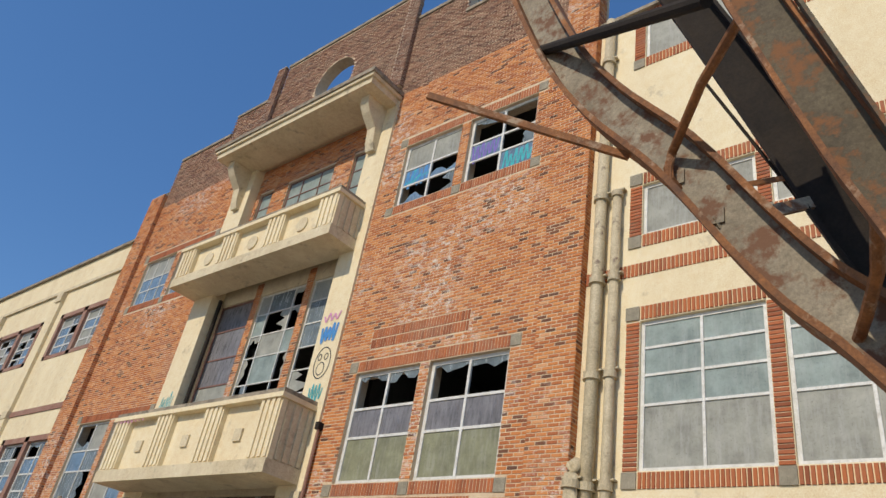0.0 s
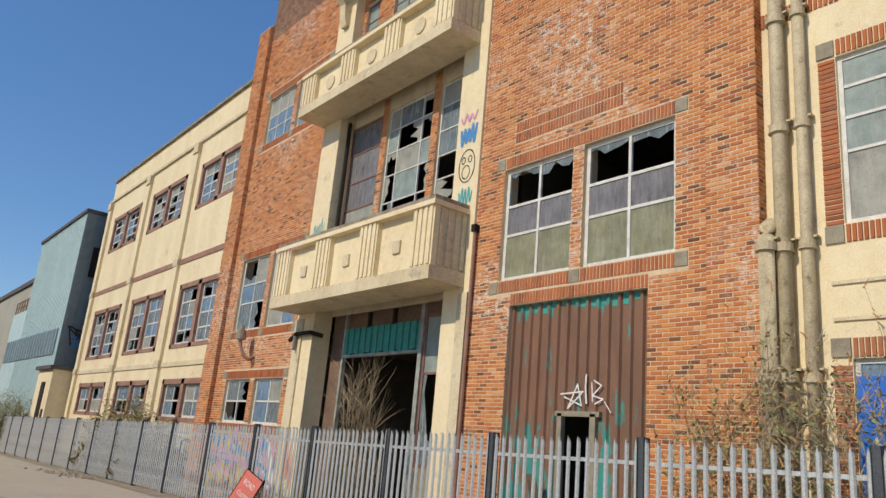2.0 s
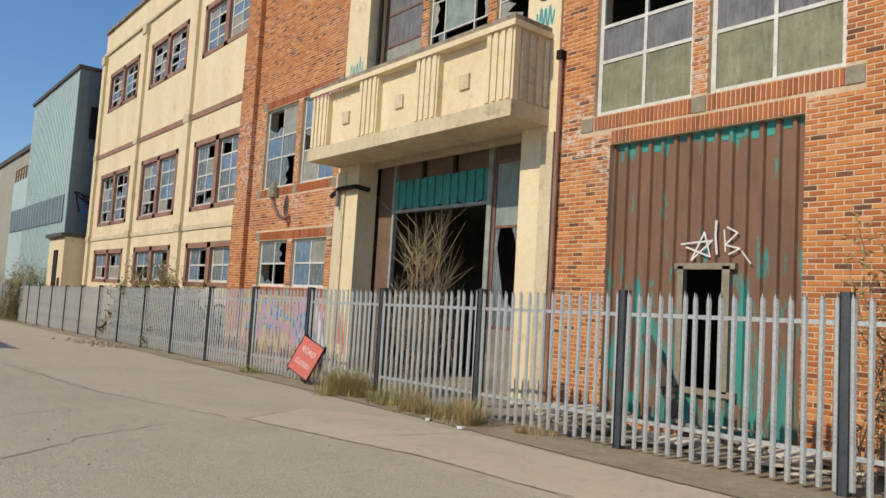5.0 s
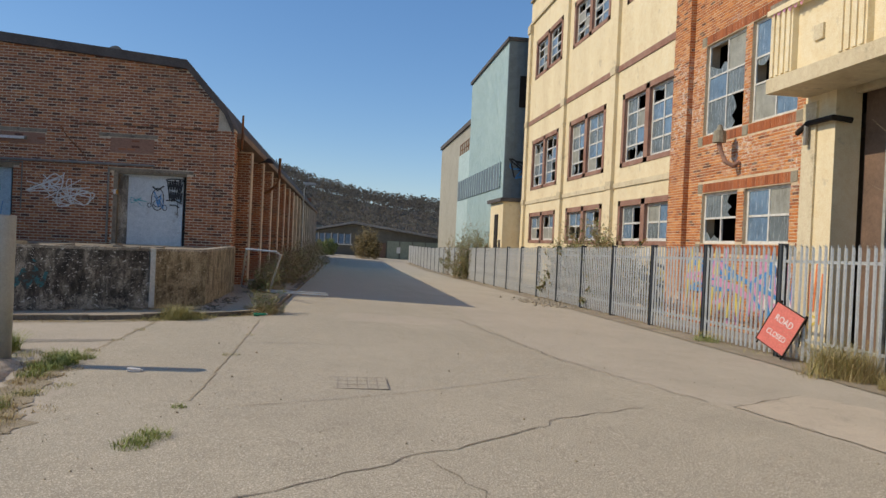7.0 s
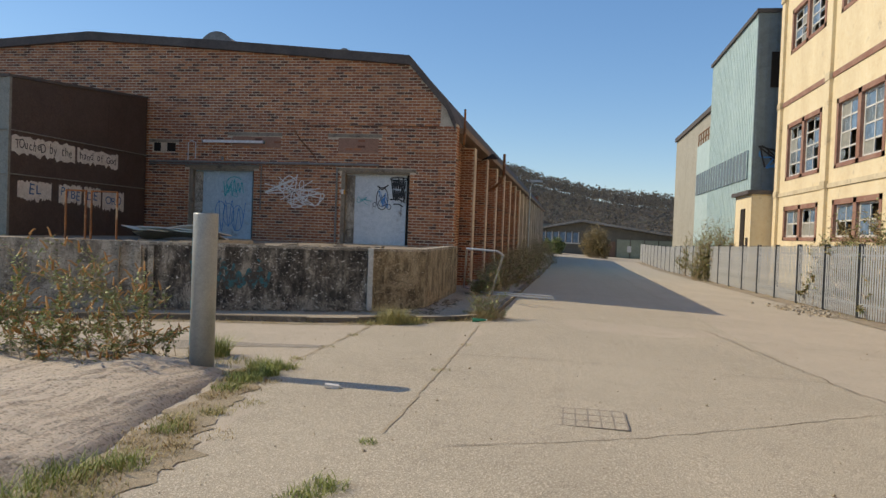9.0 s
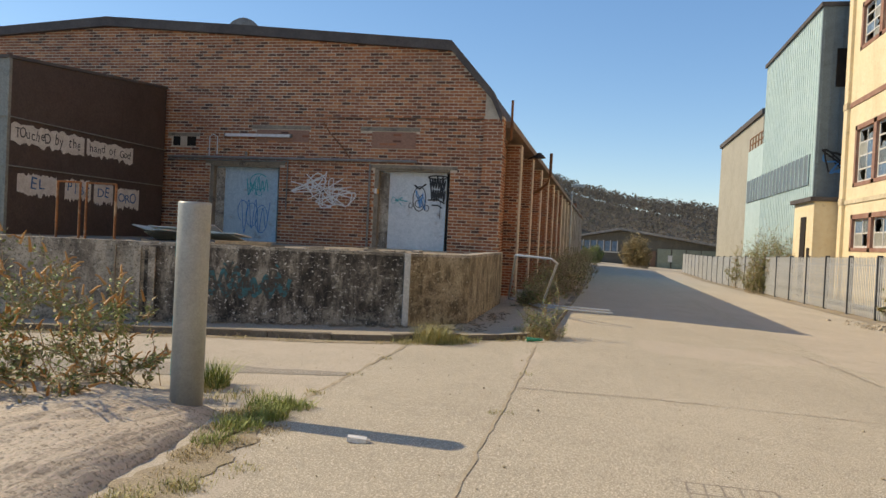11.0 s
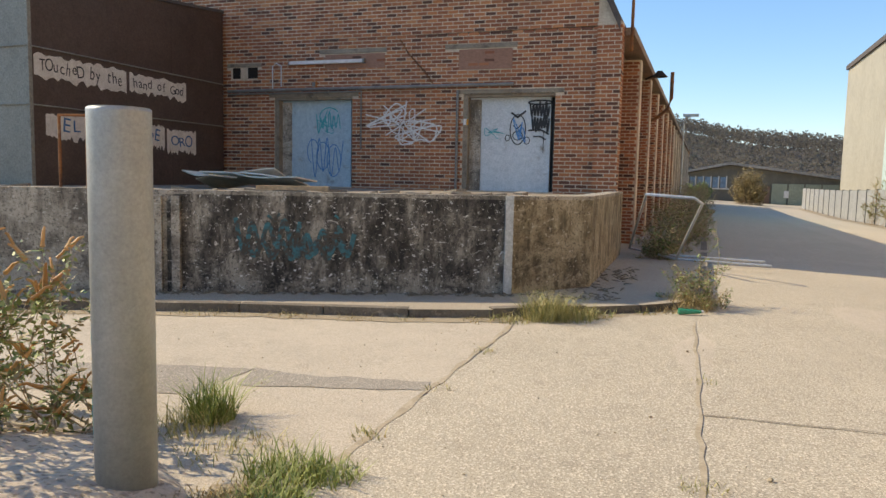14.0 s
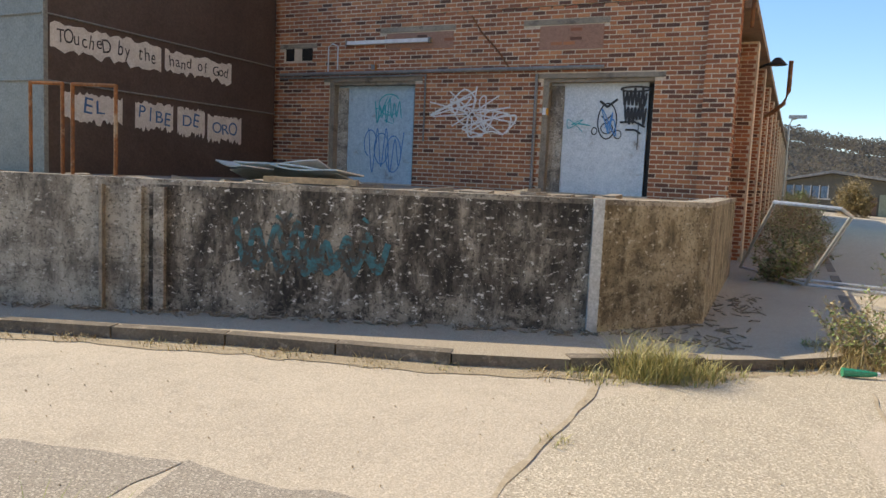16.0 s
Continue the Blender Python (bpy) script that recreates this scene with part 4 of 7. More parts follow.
def build_near_wing():
    pairs = [((-8.27, -6.19), (-5.95, -3.88)), ((-13.6, -11.5), (-11.26, -9.2))]
    rows = [(1.3, 3.25), (5.1, 7.66), (9.42, 10.55), (13.95, 15.2)]
    holes = [(a, b, c, d) for p in pairs for a, b in p for c, d in rows]
    w = wall_mass("wall_cream_near", D, -16, YR, -0.6, 15.4, holes, 0.35, M_CREAM, "cream rendered factory wing with brick window surrounds")
    sold, strs, blocks = [], [], []
    for p in pairs:
        for c, d in rows:
            a, b = p[0][0] - 0.26, p[1][1] + 0.26
            mid = (p[0][1] + p[1][0]) / 2
            for v in (c - 0.27, d + 0.02):
                sold += soldier_rects(a + 0.26, b - 0.26, v, v + 0.25)
                blocks += [(a, a + 0.25, v, v + 0.25), (b - 0.25, b, v, v + 0.25)]
                if v < c:
                    blocks.append((mid - 0.12, mid + 0.12, v - 0.003, v + 0.253))
            for u0, u1 in ((a, p[0][0]), (p[0][1], p[1][0]), (p[1][1], b)):
                z = c
                while z + BH <= d:
                    strs.append((u0 + 0.01, u1 - 0.01, z, z + BH - JOINT))
                    z += BH
    sold += soldier_rects(-16, YR, 8.56, 8.81)
    brick_stuff("soldier_bricks", D, sold, M_SOLDIER, w, 0.022)
    brick_stuff("surround_bricks", D, strs, M_SOLDIER, w, 0.018)
    for r in blocks:
        b = Shape()
        D.block(b, *r, -0.05, 0.03)
        b.ob("stone_block", M_STONE, w)
    for p in pairs:
        for k, (c, d) in enumerate(rows):
            for a, b in p:
                if k == 1:
                    window(D, a, b, c, d, (0.5,), (0.42, 0.62, 0.81), M_WHITE, lambda i, j: (M_PANE_FROST if j == 0 else M_PANE_WIRED, "whole"), 0.06, label="white-framed factory window of frosted and wired glass", bar=0.06)
                else:
                    window(D, a, b, c, d, (0.5,), (), M_WHITE, lambda i, j: (M_PANE_FROST if k else M_PANE_BLUE, "whole"), 0.06, label="white-framed factory window with dusty glass", bar=0.06)
    for z in (3.75, 4.25):
        s = Shape()
        D.block(s, -16, YR - 0.9, z, z + 0.05, 0, 0.03)
        s.ob("string_course", M_CREAM2, w)
    g = Shape()
    D.block(g, -16, YR, 15.4, 15.5, -0.4, 0.1)
    g.ob("coping", M_CAP, w)


build_near_wing()


def drainpipe(y, x, r, z0, z1, label, elbow=False):
    t = thing("drainpipe", label, "pipe", at=(x, y, z0))
    s = Shape()
    pts = [(0, 0, 0), (0, 0, z1 - z0)]
    if elbow:
        pts += [(0.03, 0, z1 - z0 + 0.12), (0.14, 0, z1 - z0 + 0.2), (0.3, 0, z1 - z0 + 0.21)]
    s.tube(pts, r, 14).ob("pipe", M_PIPE, t, smooth=True)
    z = 1.3
    while z < z1 - z0:
        Shape().tube([(0, 0, z), (0, 0, z + 0.1)], r * 1.28, 14).ob("collar", M_PIPE, t)
        Shape().tube([(0, 0, z - 0.03), (0, 0, z)], r * 1.4, 14).ob("collar_ring", M_PIPE, t)
        Shape().box(0, 0.16, -r * 1.6, r * 1.6, z + 0.14, z + 0.17).ob("bracket", M_PIPE, t)
        z += 1.85


drainpipe(-3.08, 14.17, 0.11, -0.2, 15.4, "thick cream-painted cast-iron soil pipe with stains")
drainpipe(-3.42, 14.17, 0.085, -0.2, 10.4, "rust-flaked cream cast-iron drainpipe")
drainpipe(-2.92, 13.98, 0.11, -0.2, 5.0, "short cream pipe with an elbow at its top", True)


# ---- palisade fence ----
FX, BAYL, PITCH = 12.2, 2.75, 2.75 / 17


def pale_mesh():
    s = Shape()
    w, d, h = 0.068, 0.022, 2.03
    prof = [(-w / 2, 0.0), (-w / 4, -d), (w / 4, -d), (w / 2, 0.0)]
    t = 0.003
    k = len(s.v)
    n = len(prof)
    levels = [(0.06, 1.0), (h - 0.09, 1.0), (h - 0.05, 0.75)]
    for z, f in levels:
        s.v += [(x, y * f, z) for y, x in prof]
    for i in range(len(levels) - 1):
        for j in range(n - 1):
            a = k + i * n + j
            s.f.append((a, a + 1, a + 1 + n, a + n))
    # the three splayed points at the top
    b = k + (len(levels) - 1) * n
    for j, lean in ((0, -0.02), (1, 0.0), (2, 0.02)):
        y = (prof[j][0] + prof[j + 1][0]) / 2 * 0.75 + lean
        s.v.append((prof[1][1] - abs(lean) * 0.8 - 0.004, y, h + (0.0 if lean else 0.02)))
        s.f.append((b + j, b + j + 1, len(s.v) - 1))
    me = s.mesh("pale")
    me.materials.append(M_GALV)
    return me


def build_fence():
    t = thing("palisade_fence", "tall galvanised steel palisade fence with dark posts", "fence", at=(FX, 0.6, ground(FX, 0.6)))
    inv = Matrix.Translation(t.location).inverted()
    me = pale_mesh()
    frng = random.Random(5)
    far = Shape()
    s = Shape()
    s.box(-0.05, 0.09, -0.05, -0.042, -0.1, 2.06)
    s.box(-0.05, 0.09, 0.042, 0.05, -0.1, 2.06)
    s.box(-0.03, -0.018, -0.045, 0.045, -0.1, 2.06)
    s.box(0.0, 0.12, -0.055, 0.055, -0.1, -0.02)
    pm = s.mesh("post")
    pm.materials.append(M_POST)
    for i in range(-6, 30):
        y0 = 0.6 + BAYL * i
        o = shared("post", pm, t, inv @ Matrix.Translation((FX, y0, ground(FX, y0))))
        near = -2 <= i < 14
        z0, z1 = ground(FX, y0), ground(FX, y0 + BAYL)
        for h in (0.38, 1.72):
            r = Shape()
            r.prism([(FX + 0.005, y0 + 0.02, z0 + h), (FX + 0.03, y0 + 0.02, z0 + h), (FX + 0.03, y0 + 0.02, z0 + h + 0.05), (FX + 0.005, y0 + 0.02, z0 + h + 0.05)], (0, BAYL - 0.04, z1 - z0))
            q = r.ob("rail", M_GALV, t)
            q.matrix_parent_inverse = inv
        for k in range(17):
            y = y0 + PITCH * (k + 0.5)
            z = ground(FX, y) + frng.uniform(-0.012, 0.012)
            if near:
                shared("pale", me, t, inv @ Matrix.Translation((FX, y, z)) @ Matrix.Rotation(frng.gauss(0, 0.006), 4, "X"))
            else:
                m = Matrix.Translation((FX, y, z))
                b = len(far.v)
                far.v += [tuple(m @ v.co) for v in me.vertices]
                far.f += [tuple(b + q for q in p.vertices) for p in me.polygons]
    q = far.ob("far_pale_run", M_GALV, t, kind="stuff")
    q.matrix_parent_inverse = inv


build_fence()

# ---- warehouse ----
WY = 17.19
PROFILE = [(1.32, 4.35), (1.06, 4.9), (0.03, 6.06), (-5.3, 6.48), (-9.3, 6.76), (-13.2, 6.5), (-16.0, 6.0), (-17.0, 4.8), (-17.3, 4.3)]
WEND = 78.0
V = Wall((0, WY, 0), (1, 0, 0), (0, -1, 0))
DOORS = [(-6.17, -4.25, 1.18, 3.12), (-1.75, 0.13, 1.18, 3.12)]


def roof_z(x):
    for (x0, z0), (x1, z1) in zip(PROFILE, PROFILE[1:]):
        if x1 <= x <= x0:
            return z0 + (z1 - z0) * (x - x0) / (x1 - x0)
    return 0


M_EAVE = noisy("faded_eaves_board", (0.30, 0.205, 0.13), (0.20, 0.135, 0.09), 2, 40)


def build_warehouse():
    s = Shape()
    for c in cells(-17.3, 1.2, -0.7, 4.3, DOORS):
        V.block(s, *c, -0.35, 0)
    s.prism([(x, WY, z) for x, z in PROFILE[::-1]], (0, 0.35, 0))
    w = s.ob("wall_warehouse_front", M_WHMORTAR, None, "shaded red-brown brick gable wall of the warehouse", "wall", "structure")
    patches = [(-1.86, -0.75, 3.6, 4.0), (-4.9, -3.5, 3.7, 4.0)]
    lint = [(-6.3, -4.1, 3.12, 3.2), (-1.85, 0.3, 3.12, 3.2), (-2.16, -0.66, 4.02, 4.11), (-5.04, -3.46, 4.02, 4.11), (-7.4, -6.5, 3.8, 3.88)]
    holes = DOORS + lint + [(-7.3, -6.6, 3.55, 3.8)]
    rects = brick_rects(-17.3, 0.9, 0.9, 6.8, holes, lambda u: roof_z(u) - 0.05)
    near = [r for r in rects if -4.1 < r[0] and r[1] < -1.95 and 1.2 < r[2] < 3.1 and r[1] - r[0] > BL - JOINT - 1e-4]
    chosen = set(near)
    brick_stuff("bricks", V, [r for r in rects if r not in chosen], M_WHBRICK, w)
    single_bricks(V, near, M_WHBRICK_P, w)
    for r in lint:
        b = Shape()
        V.block(b, *r, -0.1, 0.015)
        b.ob("lintel", M_CONC, w)
    for r in patches:
        b = Shape()
        V.block(b, r[0], r[1], r[2], r[3], 0.0, 0.011)
        b.ob("brick_patch", noisy("pale_patch", (0.34, 0.19, 0.13), (0.28, 0.15, 0.10), 3), w)
    # vent holes: black plates on the wall, darkness of the openings as colour
    b = Shape()
    V.block(b, -7.25, -7.05, 3.55, 3.79, 0, 0.01)
    V.block(b, -6.85, -6.6, 3.55, 3.79, 0, 0.01)
    b.ob("vent_hole", M_BLACK, w)
    # corner pier
    b = Shape()
    V.block(b, 0.9, 1.36, -0.6, 4.4, -0.3, 0.1)
    b.ob("pier", M_WHMORTAR, w)
    P = Wall(V.p(0, 0, 0.1), V.u, V.n)
    brick_stuff("pier_bricks", P, brick_rects(0.9, 1.36, 0.9, 4.4, []), M_WHBRICK, w)
    Q = Wall((1.36, WY - 0.1, 0), (0, 1, 0), (1, 0, 0))
    brick_stuff("pier_bricks", Q, brick_rects(0, 0.4, -0.3, 4.4, []), M_WHBRICK, w)
    # the fascia along the gable
    for (x0, z0), (x1, z1) in zip(PROFILE, PROFILE[1:]):
        f = Shape()
        f.prism([(x0, WY - 0.14, z0 - 0.12), (x1, WY - 0.14, z1 - 0.12), (x1, WY - 0.14, z1 + 0.12), (x0, WY - 0.14, z0 + 0.12)], (0, 0.5, 0))
        f.ob("fascia", M_ROOF, w)
    # roof
    r = Shape()
    for (x0, z0), (x1, z1) in zip(PROFILE, PROFILE[1:]):
        r.prism([(x0, WY + 0.3, z0), (x1, WY + 0.3, z1), (x1, WY + 0.3, z1 + 0.08), (x0, WY + 0.3, z0 + 0.08)], (0, WEND - WY, 0))
    r.ob("roof_warehouse", M_ROOF, None, "dark bitumen roof of the long warehouse", "roof", "structure")
    # long side wall with its piers
    s = Shape().box(0.8, 1.1, WY + 0.2, WEND, -1.0, 4.3)
    side = s.ob("wall_warehouse_side", M_WHMORTAR, None, "long sunlit brick warehouse side wall with buttress piers", "wall", "structure")
    S = Wall((1.1, WY, 0), (0, 1, 0), (1, 0, 0))
    brick_stuff("bricks", S, brick_rects(0.3, 30.0, -0.6, 4.2, []), M_WHBRICK, side)
    s = Shape().box(1.1, 1.12, WY + 30, WEND, -1, 4.2)
    s.ob("far_bricks", M_WHBRICK, side)
    y = WY + 2.6
    while y < WEND:
        b = Shape().box(1.11, 1.5, y, y + 0.45, -1, 4.1)
        b.ob("buttress", M_WHMORTAR, side)
        if y < WY + 25:
            B1 = Wall((1.11, y, 0), (1, 0, 0), (0, -1, 0))
            brick_stuff("buttress_bricks", B1, brick_rects(0, 0.36, -0.5, 4.1, []), M_WHBRICK, side)
        y += 3.3
    s = Shape().box(1.05, 1.55, WY + 0.3, WEND, 4.2, 4.35)
    s.ob("gutter", M_EAVE, side)
    s = Shape().box(-17.3, 0.8, WEND - 0.3, WEND, -1, 5.8)
    s.box(-17.3, -17.0, WY + 0.4, WEND - 0.3, -1, 4.3)
    s.ob("wall_warehouse_back", M_WHBRICK, None, "plain brick back walls of the warehouse", "wall", "structure")


build_warehouse()


def dock_door(a, b, c, d, label, paint):
    t = thing("steel_door", label, "door", at=tuple(V.p(a, c, -0.2)))
    inv = Matrix.Translation(t.location).inverted()

    def put(s, name, mat):
        o = s.ob(name, mat, t)
        o.matrix_parent_inverse = inv
    s = Shape()
    V.block(s, a + 0.1, b - 0.12, c, d - 0.05, -0.26, -0.2)
    put(s, "leaf", paint)
    s = Shape()
    V.block(s, a, a + 0.1, c, d, -0.3, -0.02)
    V.block(s, a, b, d - 0.06, d, -0.3, -0.03)
    put(s, "frame", M_CONC)
    # the gap is a black strip that stands in for the dark behind the leaf
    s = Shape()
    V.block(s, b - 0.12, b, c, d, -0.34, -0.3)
    put(s, "gap", M_JETBLACK)
    s = Shape()
    V.block(s, a + 0.1, a + 0.33, c, d - 0.1, -0.2, -0.17)
    put(s, "edge_panel", M_RETAINP)


dock_door(*DOORS[0], "pale steel dock door with teal scribbles, standing ajar", M_DOORB)
dock_door(*DOORS[1], "pale steel dock door with black graffiti", M_DOOR)

# ---- dock, retaining wall, kerb, pavement ----
RW = [(-9.2, 6.5), (0.89, 10.95), (1.65, 12.02), (1.5, 17.1)]


def strip(name, pts, width, z0, z1, mat, parent=None, label="", category="", kind="", side=1):
    """A wall along a line of points; width is laid to its left (side 1) or right."""
    vs = [Vector((x, y)) for x, y in pts]
    off = []
    for i, p in enumerate(vs):
        a = (vs[min(i + 1, len(vs) - 1)] - vs[i]).normalized() if i < len(vs) - 1 else None
        b = (vs[i] - vs[i - 1]).normalized() if i else None
        d = ((a or b) + (b or a)).normalized()
        nrm = Vector((-d.y, d.x)) * side
        base = a or b
        c = max(0.5, nrm.dot(Vector((-base.y, base.x)) * side))
        off.append(p + nrm * (width / c))
    s = Shape()
    for i in range(len(vs) - 1):
        q = [vs[i], vs[i + 1], off[i + 1], off[i]]
        if callable(z0):
            zl = [z0(p.x, p.y) for p in q]
            k = len(s.v)
            s.v += [(p.x, p.y, z) for p, z in zip(q, zl)] + [(p.x, p.y, (z1(p.x, p.y) if callable(z1) else z1)) for p in q]
            s.f += [tuple(k + j for j in f) for f in ((0, 3, 2, 1), (4, 5, 6, 7), (0, 1, 5, 4), (1, 2, 6, 5), (2, 3, 7, 6), (3, 0, 4, 7))]
        else:
            s.prism([(p.x, p.y, z0) for p in q], (0, 0, z1 - z0))
    return s.ob(name, mat, parent, label, category, kind)


RW_CUT = (RW[0][0] + 7.2 * 0.9149, RW[0][1] + 7.2 * 0.4035)
strip("wall_retaining", [RW[0], RW_CUT], 0.22, -0.6, 1.19, M_RETAINP, None, "weathered pale grey concrete end of the dock wall", "wall", "structure")
rw = strip("wall_retaining", [RW_CUT, RW[1]], 0.22, -0.6, 1.19, M_RETAIN, None, "blackened lichen-spotted concrete retaining wall of the dock", "wall", "structure")
strip("wall_retaining", RW[1:], 0.22, -0.6, 1.19, M_RETAINO, None, "ochre-stained concrete corner of the dock wall", "wall", "structure")
strip("coping", RW, 0.26, 1.19, 1.235, M_RETAINP, rw)
d1 = (Vector(RW[1]) - Vector(RW[0])).normalized()
dock = Shape()
dock.prism([(-9.2, 6.7, -0.5), (0.8, 11.12, -0.5), (1.44, 12.1, -0.5), (1.3, 17.15, -0.5), (-17, 17.15, -0.5), (-17, 6.7, -0.5)], (0, 0, 1.66))
dock.ob("floor_dock", M_CONC, None, "raised concrete loading dock with rubble", "floor", "structure")
c = Vector(RW[1]) - d1 * 0.03
b = Shape().box(-0.045, 0.045, -0.05, 0.0, 0.0, 1.14, pose(c.x, c.y, 0.1, 0, 0, math.degrees(math.atan2(d1.y, d1.x))))
b.ob("corner_strip", M_GALV, rw)
for q, w, mat in ((3.72, 0.09, M_RETAINP), (3.92, 0.10, M_RETAINP), (4.22, 0.03, M_CONC)):
    c = Vector(RW[1]) - d1 * q
    b = Shape().box(-w / 2, w / 2, -0.06, 0.0, 0.0, 1.12, pose(c.x, c.y, 0.05, 0, 0, math.degrees(math.atan2(d1.y, d1.x))))
    b.ob("wall_post", mat, rw)

KERB = [(-9.5, 5.6), (-6.2, 7.05), (-3.07, 8.39), (-1.42, 9.04), (0.23, 9.52), (1.0, 9.87), (1.85, 10.48), (2.37, 10.85), (2.73, 11.21), (2.95, 11.8), (3.05, 12.8), (3.1, 30.0), (3.1, 78.0)]


def build_pavement():
    outline = KERB + [(1.2, 78.0), (1.45, 17.0), (1.6, 12.1), (0.85, 11.0), (-9.3, 6.5)]
    bm = bmesh.new()
    vs = [bm.verts.new((x, y, ground(x, y) + 0.085)) for x, y in outline]
    bm.faces.new(vs)
    bmesh.ops.triangulate(bm, faces=bm.faces[:])
    me = bpy.data.meshes.new("pavement")
    bm.to_mesh(me)
    bm.free()
    me.materials.append(M_PAVE)
    p = tagged(new("pavement", me), "dusty concrete pavement beside the retaining wall", "pavement", "", "structure")
    krng = random.Random(8)
    k = 0
    for (x0, y0), (x1, y1) in zip(KERB, KERB[1:]):
        a, b = Vector((x0, y0)), Vector((x1, y1))
        if y0 > 40 or y1 > 70:
            b = a + (b - a) * 0.6
        n = max(1, round((b - a).length / 0.91))
        for i in range(n):
            p0, p1 = a.lerp(b, i / n), a.lerp(b, (i + 0.985) / n)
            dz = krng.uniform(-0.01, 0.01)
            q = strip("kerb_stone", [tuple(p0), tuple(p1)], 0.13, lambda x, y: ground(x, y) - 0.2, lambda x, y, dz=dz: ground(x, y) + 0.09 + dz, M_KERB, p)


build_pavement()

# ---- brown store on the dock ----
X0 = -7.38


def build_store():
    t = thing("metal_store", "dark brown metal store with white lettered paint patches", "store", at=(X0, 13, 1.1))
    inv = Matrix.Translation(t.location).inverted()

    def put(s, name, mat, label=""):
        o = s.ob(name, mat, t, label)
        o.matrix_parent_inverse = inv
        return o
    side = [(X0, 11.95, 1.1), (X0, 17.0, 1.1), (X0, 17.0, 4.97), (X0, 11.95, 4.5)]
    put(Shape().prism(side, (-5.5, 0, 0)), "body", M_CONT)
    put(Shape().prism([(X0 - 0.004, 11.9, 0.9), (X0 - 0.004, 11.9, 4.5), (-12.9, 11.9, 4.5), (-12.9, 11.9, 0.9)], (0, 0.05, 0)), "front_sheet", M_CONTG, "grey-green metal end sheet")
    for y in (13.6, 15.3):
        put(Shape().box(X0, X0 + 0.0025, y - 0.012, y + 0.012, 1.1, 4.5), "seam", M_CONT)
    put(Shape().box(X0 - 0.03, X0 + 0.03, 11.88, 11.95, 1.1, 4.5), "corner_post", M_CONTG)
    for z in (2.47, 3.4):
        put(Shape().tube([(X0 + 0.02, 11.95, z), (X0 + 0.02, 17.0, z)], 0.014, 6), "conduit", M_CONTG)
        put(Shape().tube([(X0, 11.88, z), (-12.9, 11.88, z)], 0.014, 6), "conduit", M_CONTG)
    put(Shape().prism([(X0 + 0.03, 11.86, 4.5), (X0 + 0.03, 17.0, 4.97), (X0 + 0.03, 17.0, 5.03), (X0 + 0.03, 11.86, 4.56)], (-5.5, 0, 0)), "roof_edge", M_ROOF)


build_store()

# ---- bollard ----
def build_bollard():
    x, y, z = 0.672, 5.226, 0.19
    t = thing("bollard", "thick grey-painted steel bollard with blue flecks", "bollard", at=(x, y, z))
    s = Shape().tube([(0, 0, -0.3), (0, 0, 1.475), (0, 0, 1.49)], 0.125, 32)
    post = s.ob("post", M_BOLL, t, smooth=True)
    Shape().tube([(0, 0, 1.482), (0, 0, 1.495)], 0.118, 32).ob("cap", M_BOLL, t)
    br = random.Random(14)
    for z, h, a, w in ((0.12, 0.2, 3.5, 0.35), (0.26, 0.12, 3.25, 0.25), (0.75, 0.3, 3.4, 0.12), (1.05, 0.2, 3.55, 0.14), (0.5, 0.12, 3.7, 0.08)):
        q = Shape()
        for k in range(5):
            b, c = a + w * k / 5, a + w * (k + 1) / 5
            z0, z1 = z + br.uniform(0, 0.3) * h, z + h * br.uniform(0.6, 1.0)
            q.prism([(r * math.cos(v), r * math.sin(v), z0) for r, v in ((0.1235, b), (0.1275, b), (0.1275, c), (0.1235, c))], (0, 0, z1 - z0))
        q.ob("paint_fleck", M_SPRAYT, post, "flaked blue paint")


build_bollard()

